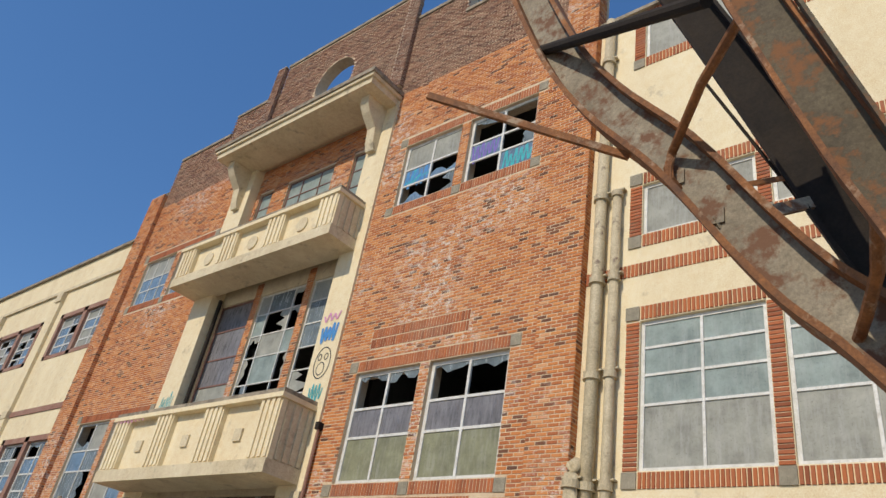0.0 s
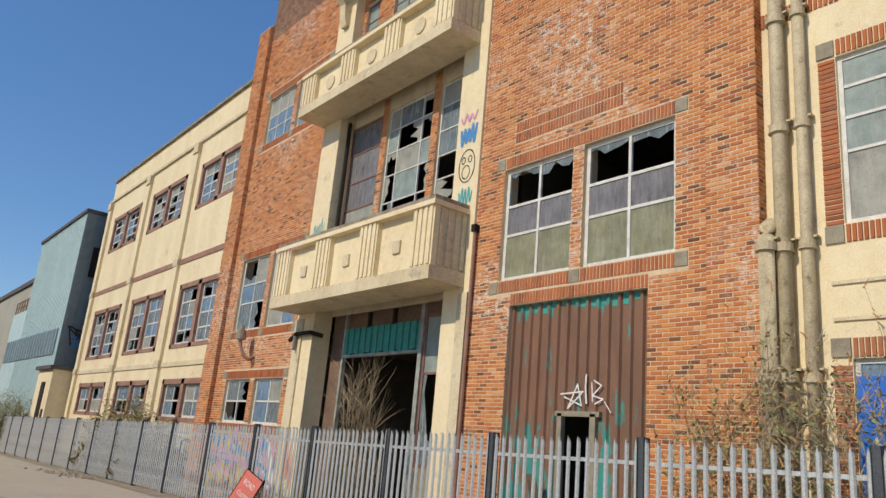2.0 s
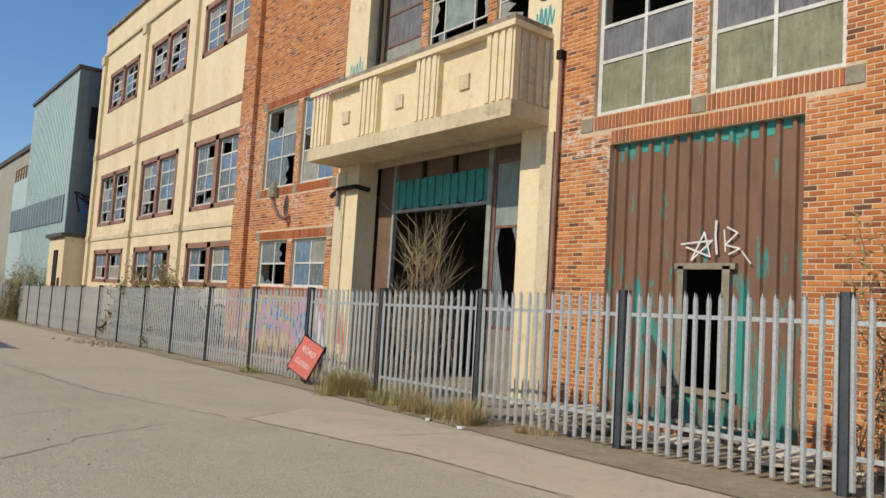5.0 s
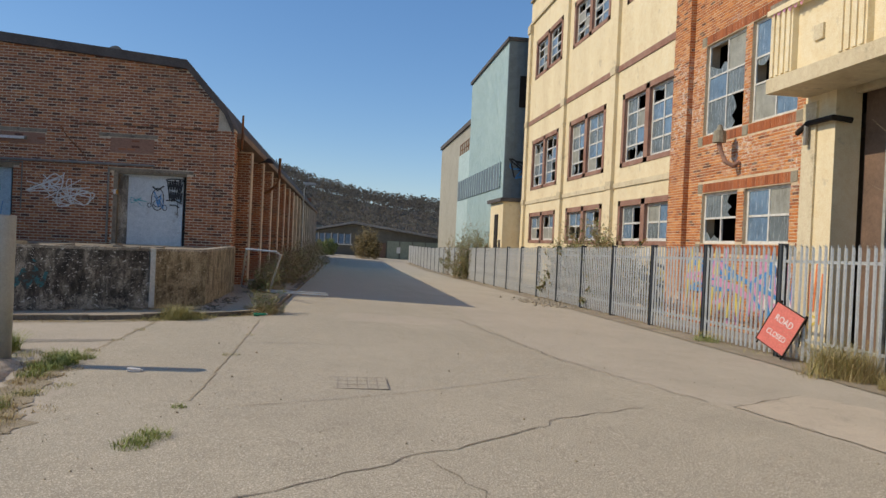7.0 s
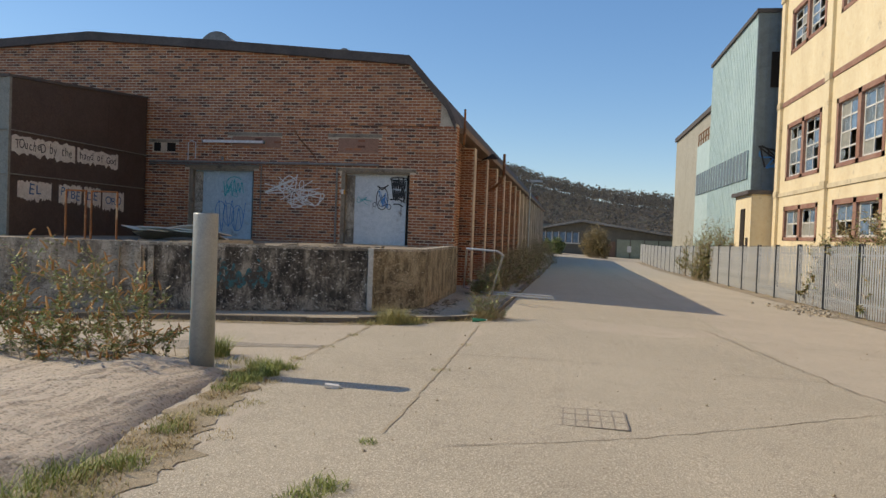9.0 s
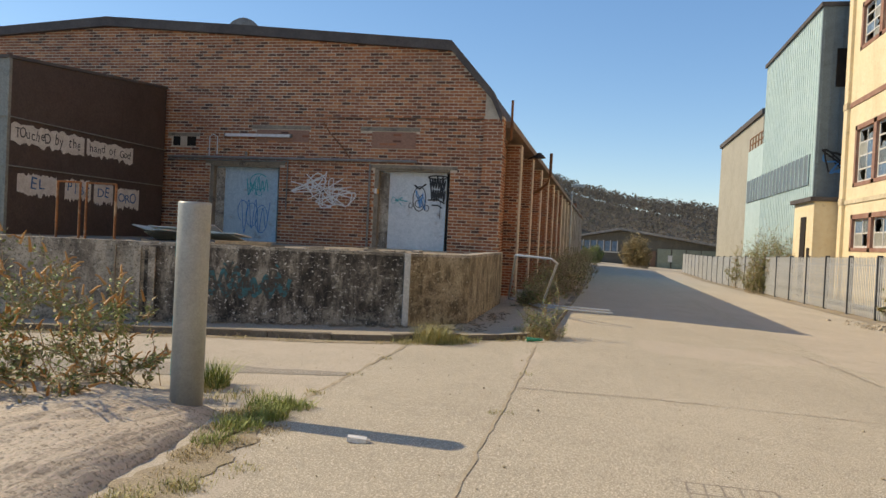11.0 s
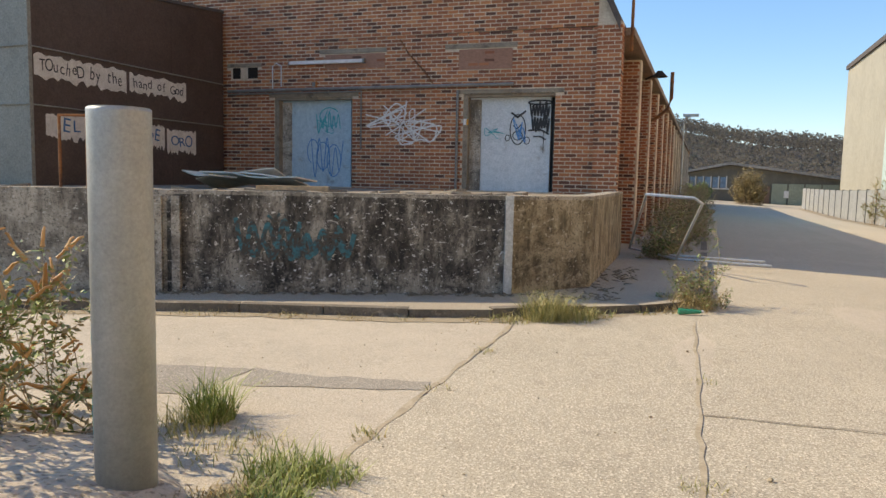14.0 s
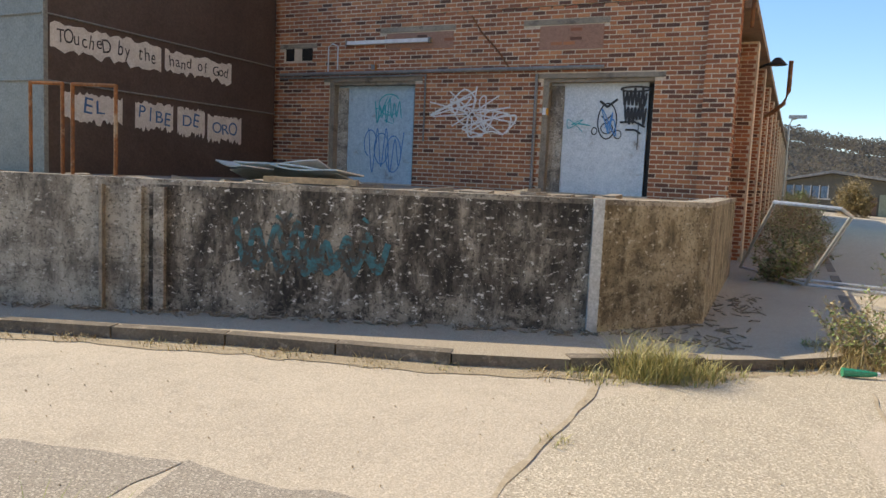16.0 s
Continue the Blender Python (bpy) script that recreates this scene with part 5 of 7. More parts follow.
# ---- buildings and hills at the end of the road ----
def build_far():
    t = thing("clad_building", "tall pale teal clad industrial building", "building", at=(16, 44, 0))
    inv = Matrix.Translation(t.location).inverted()

    def put(s, name, mat, label=""):
        o = s.ob(name, mat, t, label)
        o.matrix_parent_inverse = inv
    put(Shape().box(13.42, 26, 38.2, 50.5, -1, 13.4), "block", M_CLAD)
    # end wall and its ribs: the shaded side is coloured as darker grey cladding
    put(Shape().box(13.40, 26, 38.1, 38.2, -1, 13.4), "end_wall", M_CLADD, "clad end wall, its shade put into a grey colour")
    put(Shape().box(13.3, 26.1, 38.0, 50.6, 13.4, 13.6), "roof", M_ROOF)
    put(Shape().box(13.42, 24, 50.5, 55.5, -1, 8.6), "low_block", M_CLAD)
    put(Shape().box(13.36, 13.5, 39, 55, 5.0, 6.5), "window_band", M_CLADD)
    for k in range(18):
        y = 39 + k * 0.85
        put(Shape().box(13.33, 13.37, y, y + 0.08, 5.0, 6.5), "window_bar", M_CLAD)
    for k in range(30):
        y = 38.3 + k * 0.41
        put(Shape().box(13.395, 13.42, y, y + 0.06, -1, 13.4), "rib", M_CLAD)
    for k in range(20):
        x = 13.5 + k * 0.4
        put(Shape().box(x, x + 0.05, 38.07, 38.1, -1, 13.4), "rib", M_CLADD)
    put(Shape().box(14.1, 14.9, 38.02, 38.1, 9.6, 11.4), "louvre", M_BLACK)
    b = thing("beige_building", "tall beige clad industrial building far off", "building", at=(18, 78, 0))
    inv = Matrix.Translation(b.location).inverted()
    # the doorway is a near-black sheet in place of a shaded opening
    for s, n, m in ((Shape().prism([(16.5, 67, -2), (32, 67, -2), (32, 67, 16.2), (16.5, 67, 13.4)], (0, 23, 0)), "block", M_BEIGE), (Shape().prism([(16.3, 66.8, 13.4), (32.2, 66.8, 16.25), (32.2, 66.8, 16.65), (16.3, 66.8, 13.85)], (0, 23.4, 0)), "roof", M_ROOF), (Shape().box(16.45, 20.5, 66.9, 67.0, -2, 2.6), "doorway", M_BLACK)):
        o = s.ob(n, m, b)
        o.matrix_parent_inverse = inv
    for k in range(26):
        x = 16.55 + k * 0.4
        o = Shape().box(x, x + 0.1, 66.94, 67.0, 2.7, 13.4).ob("rib", M_BEIGE, b)
        o.matrix_parent_inverse = inv
    rail = thing("roof_railing", "thin rusty guard rail along the low roof", "railing", at=(13.5, 51, 8.6))
    inv = Matrix.Translation(rail.location).inverted()
    for z in (9.05, 9.5):
        o = Shape().tube([(13.5, 50.5, z), (13.5, 55.4, z)], 0.04, 6).ob("rail", M_RUST, rail)
        o.matrix_parent_inverse = inv
    for k in range(6):
        o = Shape().tube([(13.5, 50.6 + k * 0.96, 8.58), (13.5, 50.6 + k * 0.96, 9.5)], 0.04, 6).ob("post", M_RUST, rail)
        o.matrix_parent_inverse = inv
    a = thing("annex", "low cream rendered annex with dark doorways", "building", at=(15, 43, 0))
    inv = Matrix.Translation(a.location).inverted()
    # doorway and window: black sheets that imitate unlit openings
    for s, n, m in ((Shape().box(13.3, 15, 37.4, 41.0, -1, 4.1), "block", M_CREAM), (Shape().box(13.25, 13.31, 38.6, 39.5, -0.5, 3.4), "doorway", M_BLACK), (Shape().box(13.1, 15, 37.3, 41.2, 4.1, 4.3), "roof", M_ROOF), (Shape().box(13.28, 13.31, 37.8, 38.3, 0.6, 1.9), "window", M_BLACK)):
        o = s.ob(n, m, a)
        o.matrix_parent_inverse = inv
    c = thing("far_shed", "low workshop with a shallow pitched roof at the road's end", "building", at=(8, 100, 0))
    inv = Matrix.Translation(c.location).inverted()
    wallm = noisy("shed_wall", (0.16, 0.15, 0.12), (0.12, 0.11, 0.09), 0.5)
    board = noisy("shed_board", (0.30, 0.33, 0.25), (0.24, 0.27, 0.21), 0.5)
    roofm = noisy("shed_roof", (0.36, 0.33, 0.29), (0.25, 0.23, 0.20), 0.4, 3)
    parts = [(Shape().prism([(0, 95, -2), (20, 95, -2), (20, 95, 1.7), (5.7, 95, 3.55), (0, 95, 2.3)], (0, 14, 0)), "wall", wallm),
             (Shape().prism([(-0.6, 94.3, 2.3), (5.7, 94.3, 3.6), (20.6, 94.3, 1.65), (20.6, 94.3, 1.95), (5.7, 94.3, 3.9), (-0.6, 94.3, 2.55)], (0, 15.5, 0)), "roof", roofm)]
    for k in range(5):
        parts.append((Shape().box(10.3 + k * 1.75, 11.9 + k * 1.75, 94.86, 95.0, -1.4, 1.5), "wall_board", board))
    parts.append((Shape().box(9.0, 10.1, 94.85, 95.0, -1.4, 1.2), "door", noisy("shed_door", (0.22, 0.13, 0.09), (0.16, 0.1, 0.07), 2)))
    parts.append((Shape().box(11.6, 12.1, 94.82, 94.86, -0.1, 0.7), "notice", M_SPRAYW))
    for k in range(6):
        x = 0.5 + k * 0.85
        parts.append((Shape().box(x, x + 0.62, 94.9, 95.0, 0.9, 2.15), "pane", M_PANE_BLUE))
        parts.append((Shape().box(x + 0.62, x + 0.72, 94.86, 95.0, 0.8, 2.25), "window_bar", M_WHITE))
    parts.append((Shape().box(0.3, 5.7, 94.86, 95.0, 0.72, 0.86), "window_sill", M_WHITE))
    for s, n, m in parts:
        o = s.ob(n, m, c)
        o.matrix_parent_inverse = inv
    c = thing("far_house", "grey workshop building beyond the warehouse", "building", at=(-1, 120, 0))
    inv = Matrix.Translation(c.location).inverted()
    for s, n, m in ((Shape().box(-9, 1, 118, 130, -2, 3.6), "wall", M_CLADD), (Shape().prism([(-9.5, 117.5, 3.6), (1.5, 117.5, 3.6), (-4, 117.5, 5.6)], (0, 13, 0)), "roof", M_ROOF)):
        o = s.ob(n, m, c)
        o.matrix_parent_inverse = inv


build_far()


def hill_h(x, y):
    """The wooded ridge that closes the valley."""
    d = y - 150
    if d < 0:
        return 0
    ridge = float(np.interp(x, (-300, -220, -100, -30, -8, 9, 26, 50, 120, 260), (92, 72, 42, 31.5, 25, 21, 18.5, 16.5, 12, 9)))
    up = min(1, d / 190)
    up = up * up * (3 - 2 * up)
    return ridge * up + noise.noise(Vector((x * 0.02, y * 0.02, 0))) * 1.5 * up


def _wood(nt, n, l, p):
    """Bare winter crowns: grey-brown, some ivy-green or dark with evergreens, each of its own tone. Distance haze is
    put in by paler tones.
    """
    tone = ramp(nt, island(nt), [(0.0, (0.14, 0.125, 0.105)), (0.5, (0.175, 0.157, 0.132)), (0.9, (0.20, 0.178, 0.148)), (1.0, (0.15, 0.15, 0.105))])
    twig = tex(nt, "ShaderNodeTexNoise", 1.3, 6, 0.85, place=True, stretch=(1, 1, 0.6))
    tone = mixc(nt, 0.3, tone, ramp(nt, twig, [(0.38, 0.2), (0.62, 0.8)]), "OVERLAY")
    l.new(tone, p.inputs["Base Color"])
    p.inputs["Roughness"].default_value = 1.0
    p.inputs["Specular IOR Level"].default_value = 0.0
    through_ = n.new("ShaderNodeBsdfTranslucent")
    l.new(tone, through_.inputs[0])
    half = n.new("ShaderNodeMixShader")
    l.new(p.outputs[0], half.inputs[1])
    l.new(through_.outputs[0], half.inputs[2])
    l.new(half.outputs[0], n["Material Output"].inputs[0])


M_WOOD = noisy("winter_woodland", (0.085, 0.07, 0.052), (0.12, 0.10, 0.072), 0.03, 0.7, 0.95, 0, 0.0, ((0.05, 0.06, 0.03), 0.06, 0.52, 0.66))
M_WOOD2 = material("bare_treetops", _wood)


def build_hills():
    s = Shape()
    nx, ny = 90, 26
    for j in range(ny):
        for i in range(nx):
            x, y = -500 + 1000 * i / (nx - 1), 150 + 330 * j / (ny - 1)
            s.v.append((x, y, hill_h(x, y) - 1.2))
    for j in range(ny - 1):
        for i in range(nx - 1):
            a = j * nx + i
            s.f.append((a, a + 1, a + nx + 1, a + nx))
    s.ob("backdrop_hill", M_WOOD, None, "distant hillside of bare winter woodland", "hill", "structure", smooth=True)
    w = Shape()
    r = random.Random(21)
    for k in range(11000):
        x, y = r.uniform(-330, 200), 152 + 200 * r.random() ** 0.8
        if x < -60 and r.random() < 0.55:
            continue
        z = hill_h(x, y) - 1.6
        h, q = r.uniform(4.0, 7.5), r.uniform(1.3, 2.9)
        # tufts of twigs over a dome, turned every way, so that the crown is soft and ragged
        for _ in range(22):
            a, up = r.uniform(0, 6.283), r.random()
            e = math.sqrt(1 - up * up) * r.uniform(0.7, 1.0)
            c = Vector((x + q * e * math.cos(a), y + q * e * math.sin(a), z + h * (0.35 + 0.62 * up * r.uniform(0.85, 1.0))))
            d = Vector((r.uniform(-1, 1), r.uniform(-1, 1), r.uniform(-0.7, 0.7))).normalized() * r.uniform(0.3, 0.65)
            f = d.cross(Vector((r.uniform(-1, 1), r.uniform(-1, 1), r.uniform(-1, 1)))).normalized() * r.uniform(0.12, 0.32)
            b = len(w.v)
            w.v += [tuple(c - d), tuple(c + f), tuple(c + d), tuple(c - f)]
            w.f.append((b, b + 1, b + 2, b + 3))
    w.ob("far_woodland", M_WOOD2, None, "distant bare winter trees covering the hillside", "trees", "stuff")


build_hills()


# ---- leaning steel boom beside the camera's start ----
GX = 8.0


def build_boom():
    t = thing("steel_boom", "rusty leaning steel conveyor boom of bent beams", "steel frame", at=(GX, -10.6, 0))
    inv = Matrix.Translation(t.location).inverted()

    def put(s, name, mat, label=""):
        o = s.ob(name, mat, t, label)
        o.matrix_parent_inverse = inv
    curve = [(-5.25, 9.4), (-5.68, 8.34), (-6.24, 7.0), (-6.73, 6.16), (-7.34, 5.37), (-7.83, 4.57), (-8.14, 4.11), (-8.54, 3.63), (-9.6, 2.1), (-11.2, 0.05)]
    f, w = Shape(), Shape()
    raw, pts = [Vector((GX, y, z)) for y, z in curve], []
    for i in range(len(raw) - 1):
        a, b, c, d = raw[max(i - 1, 0)], raw[i], raw[i + 1], raw[min(i + 2, len(raw) - 1)]
        for k in range(4):
            q = k / 4
            pts.append(0.5 * (2 * b + (c - a) * q + (2 * a - 5 * b + 4 * c - d) * q * q + (3 * b - a - 3 * c + d) * q ** 3))
    pts.append(raw[-1])
    for off in (-0.17, 0.17):
        f.sweep(pts, (1, 0, 0), off, 0.26, 0.045)
    w.sweep(pts, (1, 0, 0), 0, 0.024, 0.3)
    put(f, "flange", M_RUST)
    put(w, "web", M_PALESTEEL, "flaking pale web of the curved beam")
    # second beam: its shade is given as a near-black colour
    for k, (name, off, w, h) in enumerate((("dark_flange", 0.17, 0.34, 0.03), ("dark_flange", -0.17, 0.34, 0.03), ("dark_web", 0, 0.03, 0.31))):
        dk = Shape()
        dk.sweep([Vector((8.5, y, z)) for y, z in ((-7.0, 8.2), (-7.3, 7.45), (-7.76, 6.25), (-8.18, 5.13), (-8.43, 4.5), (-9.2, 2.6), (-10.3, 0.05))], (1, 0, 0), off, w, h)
        put(dk, name, M_BLACK)
    # near beam: web and plate are coloured dark for the shade on them
    for name, off, w, h, mat in (("near_flange", 0.13, 0.2, 0.03, M_RUST), ("near_flange", -0.13, 0.2, 0.03, M_RUST), ("near_web", 0, 0.022, 0.23, M_MOTTLED)):
        b3 = Shape()
        b3.sweep([Vector((7.0, y, z)) for y, z in ((-8.0, 6.4), (-8.12, 5.9), (-8.3, 5.3), (-8.47, 4.75), (-8.65, 4.2), (-9.1, 3.0), (-10.0, 0.05))], (1, 0, 0), off, w, h)
        put(b3, name, mat)
    b4 = Shape().bar((6.87, -8.36, 5.7), (6.87, -8.82, 4.05), 0.02, 0.15, (1, 0, 0))
    put(b4, "near_plate", M_MOTTLED, "flaking pale side plate, darkened for its shade")
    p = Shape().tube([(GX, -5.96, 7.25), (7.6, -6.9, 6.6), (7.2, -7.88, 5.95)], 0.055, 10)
    put(p, "cross_tube", M_BLACK)
    p = Shape().tube([(7.2, -8.09, 5.66), (7.5, -7.71, 5.53), (7.93, -7.31, 5.4), (7.91, -7.29, 5.25), (7.92, -7.3, 5.15), (GX, -7.33, 5.1)], 0.035, 10)
    put(p, "bent_tube", M_RUST)
    p = Shape().tube([(7.1, -8.66, 4.02), (7.5, -8.55, 3.87), (7.8, -8.42, 3.8), (GX, -8.33, 3.77)], 0.035, 10)
    put(p, "bent_tube", M_RUST)
    r = Shape().bar((7.2, -5.37, 6.27), (GX, -6.93, 5.56), 0.035, 0.065)
    put(r, "stay_bar", M_RUST)
    r = Shape().bar((GX - 0.02, -7.59, 4.72), (8.36, -8.1, 4.98), 0.03, 0.09)
    put(r, "tie_bar", M_PALESTEEL)
    r = Shape().bar((GX - 0.02, -7.68, 4.99), (8.36, -7.95, 5.24), 0.02, 0.035)
    put(r, "tie_bar", M_RUST)
    for y, z in ((-7.6, 4.78), (-7.33, 5.2)):
        g = Shape().box(GX - 0.03, GX - 0.014, y - 0.05, y + 0.05, z - 0.06, z + 0.06)
        put(g, "gusset", M_PALESTEEL)
    r = Shape().tube([(8.45, -7.38, 6.5), (8.45, -8.44, 4.1)], 0.014, 6)
    put(r, "cable", M_BLACK)


build_boom()

# ---- road surface ----
sheet("road_patch", M_ASPH, [(1.45, 4.9), (1.3, 6.2), (1.33, 9.3), (2.3, 10.7), (2.8, 11.2), (3.1, 13), (3.1, 78), (6.8, 78), (7.3, 12), (7.6, 7.0), (8.15, 5.2), (8.7, 3.6), (9.2, 1.7), (9.6, -8), (9.6, -14), (2.2, -14), (2.0, 1.0), (2.0, 2.5), (1.8, 4.0)], 0.004, "worn exposed-aggregate road surface", "road", step=3.0, ragged=0.05)
sheet("road_patch", M_PALESLAB, [(8.69, 4.1), (10.04, 4.97), (11.0, 3.6), (11.3, -12), (9.9, -12), (9.45, 1.0)], 0.007, "pale concrete slab beside the fence", "road", step=3.0, ragged=0.05)
sheet("road_patch", M_DIRT, [(10.9, -14), (11.15, 0), (11.35, 4), (11.5, 9), (11.55, 20), (11.5, 40), (11.4, 80), (12.9, 80), (12.9, 40), (13.0, 0), (13.2, -14)], 0.012, "strip of dry dirt under the fence", "ground", step=3.0, ragged=0.05)
sheet("road_patch", M_PATCH, [(-0.08, 7.27), (0.4, 7.24), (1.22, 7.44), (1.3, 7.24), (0.5, 6.98), (0.08, 6.86)], 0.004, "narrow dark asphalt repair strip", "road", step=2.0, ragged=0.05)
sheet("road_patch", M_PATCH, [(-2.2, 6.0), (-0.55, 6.38), (-0.04, 6.58), (-0.07, 7.24), (-0.74, 7.07), (-2.2, 6.55)], 0.004, "dark asphalt repair patch", "road", step=2.0, ragged=0.05)


def crack(name, pts, width, mat, label, wob=0.05, dz=0.0065):
    """A thin uneven line on the ground: a crack or a joint."""
    cr = random.Random(len(pts) * 7 + int(pts[0][0] * 10))
    line = []
    for (x0, y0), (x1, y1) in zip(pts, pts[1:]):
        n = max(2, int(math.hypot(x1 - x0, y1 - y0) / 0.16))
        for i in range(n):
            f = i / n
            line.append((x0 + (x1 - x0) * f + cr.uniform(-wob, wob), y0 + (y1 - y0) * f + cr.uniform(-wob, wob)))
    line.append(pts[-1])
    s = Shape()
    prev = None
    for k, (x, y) in enumerate(line):
        x2, y2 = line[min(k + 1, len(line) - 1)]
        x1, y1 = line[max(k - 1, 0)]
        d = Vector((x2 - x1, y2 - y1)).normalized()
        w = width * cr.uniform(0.4, 1.3) / 2
        a, b = (x - d.y * w, y + d.x * w), (x + d.y * w, y - d.x * w)
        s.v += [(*a, ground(*a) + dz), (*b, ground(*b) + dz)]
        if prev is not None:
            s.f.append((prev, prev + 1, prev + 3, prev + 2))
        prev = len(s.v) - 2
    s.ob(name, mat, None, label, "ground", "structure")


M_CRACK = noisy("crack_dirt", (0.16, 0.135, 0.10), (0.30, 0.255, 0.19), 6, 60, grain_mix=0.3)
M_JOINT = noisy("mossy_joint", (0.34, 0.28, 0.185), (0.46, 0.39, 0.28), 7, 60, grain_mix=0.4)
crack("trim_crack", [(3.7, 0.95), (4.45, 1.53), (5.17, 2.07), (5.72, 2.54), (6.75, 3.5), (7.54, 3.87)], 0.016, M_CRACK, "dark crack across the road")
crack("trim_crack", [(5.1, 1.87), (5.3, 1.2), (5.4, 0.3), (5.5, -1.5)], 0.008, M_CRACK, "thin crack in the road")
crack("trim_joint", [(1.29, 4.6), (1.3, 6.3), (1.28, 9.3), (1.25, 9.8)], 0.05, M_JOINT, "overgrown joint between road slabs", 0.012)
crack("trim_joint", [(3.03, 3.6), (3.0, 6.2), (2.92, 10.5)], 0.03, M_JOINT, "dirt-filled joint between road slabs", 0.012)
crack("trim_crack", [(3.5, 3.41), (4.4, 3.79), (5.45, 4.45), (7.03, 5.67), (7.7, 6.2)], 0.01, M_CRACK, "thin crack across the road", 0.02)
crack("trim_joint", [(3.0, 7.41), (5.07, 7.55), (7.76, 7.7)], 0.012, M_CRACK, "joint across the road", 0.02)
crack("trim_joint", [(8.69, 4.1), (10.04, 4.97)], 0.016, M_CRACK, "joint beside a pale slab", 0.03, 0.009)
crack("trim_joint", [(8.69, 4.1), (9.4, 1.2), (9.9, -6)], 0.014, M_CRACK, "joint along a pale slab", 0.03, 0.009)
crack("trim_joint", [(9.3, 2.4), (11.2, 2.3)], 0.012, M_CRACK, "joint in a pale slab", 0.01, 0.013)
crack("trim_joint", [(6.9, 12.5), (7.6, 7.2), (8.5, 4.3)], 0.02, M_CRACK, "edge of the worn road surface", 0.04, 0.012)


def build_manhole(x0, x1, y0, y1, nx, ny, label):
    zc = ground((x0 + x1) / 2, (y0 + y1) / 2)
    t = thing("manhole_cover", label, "manhole", at=((x0 + x1) / 2, (y0 + y1) / 2, zc))
    inv = Matrix.Translation(t.location).inverted()
    iron = noisy("worn_iron", (0.36, 0.31, 0.235), (0.28, 0.235, 0.18), 8, 60, 0.7, 0.3)
    o = Shape().box(x0, x1, y0, y1, zc - 0.05, zc + 0.007).ob("plate", M_ASPH, t)
    o.matrix_parent_inverse = inv
    s = Shape()
    for i in range(nx + 1):
        x = x0 + (x1 - x0) * i / nx
        s.box(x - 0.007, x + 0.007, y0, y1, zc, zc + 0.009)
    for j in range(ny + 1):
        y = y0 + (y1 - y0) * j / ny
        s.box(x0, x1, y - 0.007, y + 0.007, zc, zc + 0.0085)
    o = s.ob("rim", iron, t)
    o.matrix_parent_inverse = inv


build_manhole(4.16, 4.91, 4.32, 4.95, 7, 3, "square iron manhole cover with a grid of panels")

# raised earth and broken concrete round the bollard
EDGE = [(-7, 3.6), (-3.2, 5.0), (-1.2, 5.85), (0.3, 5.85), (0.95, 5.4), (1.08, 4.6), (1.16, 3.9), (1.3, 3.2), (1.42, 2.6), (1.45, 2.0), (1.35, 1.4), (0.9, 0.4), (0.0, -1.0), (-1.5, -2.6), (-7, -4.0)]


def build_mound():
    bm = bmesh.new()
    cx, cy = -1.2, 2.2
    rings = [(1.0, -0.05), (0.97, 0.02), (0.94, 0.07), (0.9, 0.11), (0.86, 0.135), (0.82, 0.15), (0.77, 0.16), (0.72, 0.17), (0.66, 0.18), (0.6, 0.19), (0.5, 0.2), (0.4, 0.2), (0.25, 0.21)]
    fine = []
    for (x0, y0), (x1, y1) in zip(EDGE, EDGE[1:] + EDGE[:1]):
        for i in range(16):
            fine.append((x0 + (x1 - x0) * i / 16, y0 + (y1 - y0) * i / 16))
    prev = None
    for f, z in rings:
        row = []
        for x, y in fine:
            px, py = cx + (x - cx) * f, cy + (y - cy) * f
            nz = noise.noise(Vector((px * 1.7, py * 1.7, 3))) * 0.05 + noise.noise(Vector((px * 6, py * 6, 9))) * 0.022
            row.append(bm.verts.new((px + nz, py - nz, ground(px, py) + z + (nz if f < 1 else 0))))
        if prev:
            for i in range(len(row)):
                bm.faces.new((prev[i], prev[(i + 1) % len(row)], row[(i + 1) % len(row)], row[i]))
        prev = row
    bm.faces.new(prev)
    bmesh.ops.triangulate(bm, faces=[q for q in bm.faces if len(q.verts) > 4])
    bmesh.ops.recalc_face_normals(bm, faces=bm.faces[:])
    me = bpy.data.meshes.new("ground_mound")
    bm.to_mesh(me)
    bm.free()
    me.materials.append(M_BANK)
    me.shade_smooth()
    tagged(new("ground_mound", me), "low bank of broken concrete and earth", "ground", "", "structure")


build_mound()

# ---- plants ----
def leafy(name, c1, c2):
    def build(nt, n, l, p):
        l.new(ramp(nt, island(nt), [(0.0, c1), (1.0, c2)]), p.inputs["Base Color"])
        p.inputs["Roughness"].default_value = 0.6
        p.inputs["Subsurface Weight"].default_value = 0.0
    return material(name, build)


M_GRASS = leafy("green_grass", (0.13, 0.19, 0.03), (0.36, 0.38, 0.10))
M_STRAW = leafy("dry_grass", (0.24, 0.17, 0.07), (0.56, 0.44, 0.20))
M_MIXG = leafy("tired_grass", (0.18, 0.20, 0.05), (0.54, 0.45, 0.19))
M_LEAF = leafy("shrub_leaf", (0.11, 0.16, 0.04), (0.33, 0.38, 0.13))
M_OLIVE = leafy("faded_shrub_leaf", (0.20, 0.16, 0.07), (0.38, 0.30, 0.14))
M_SEED = leafy("rusty_seed_head", (0.36, 0.17, 0.05), (0.62, 0.34, 0.12))
M_TWIG = noisy("dry_twig", (0.34, 0.26, 0.17), (0.46, 0.36, 0.24), 9, 60)


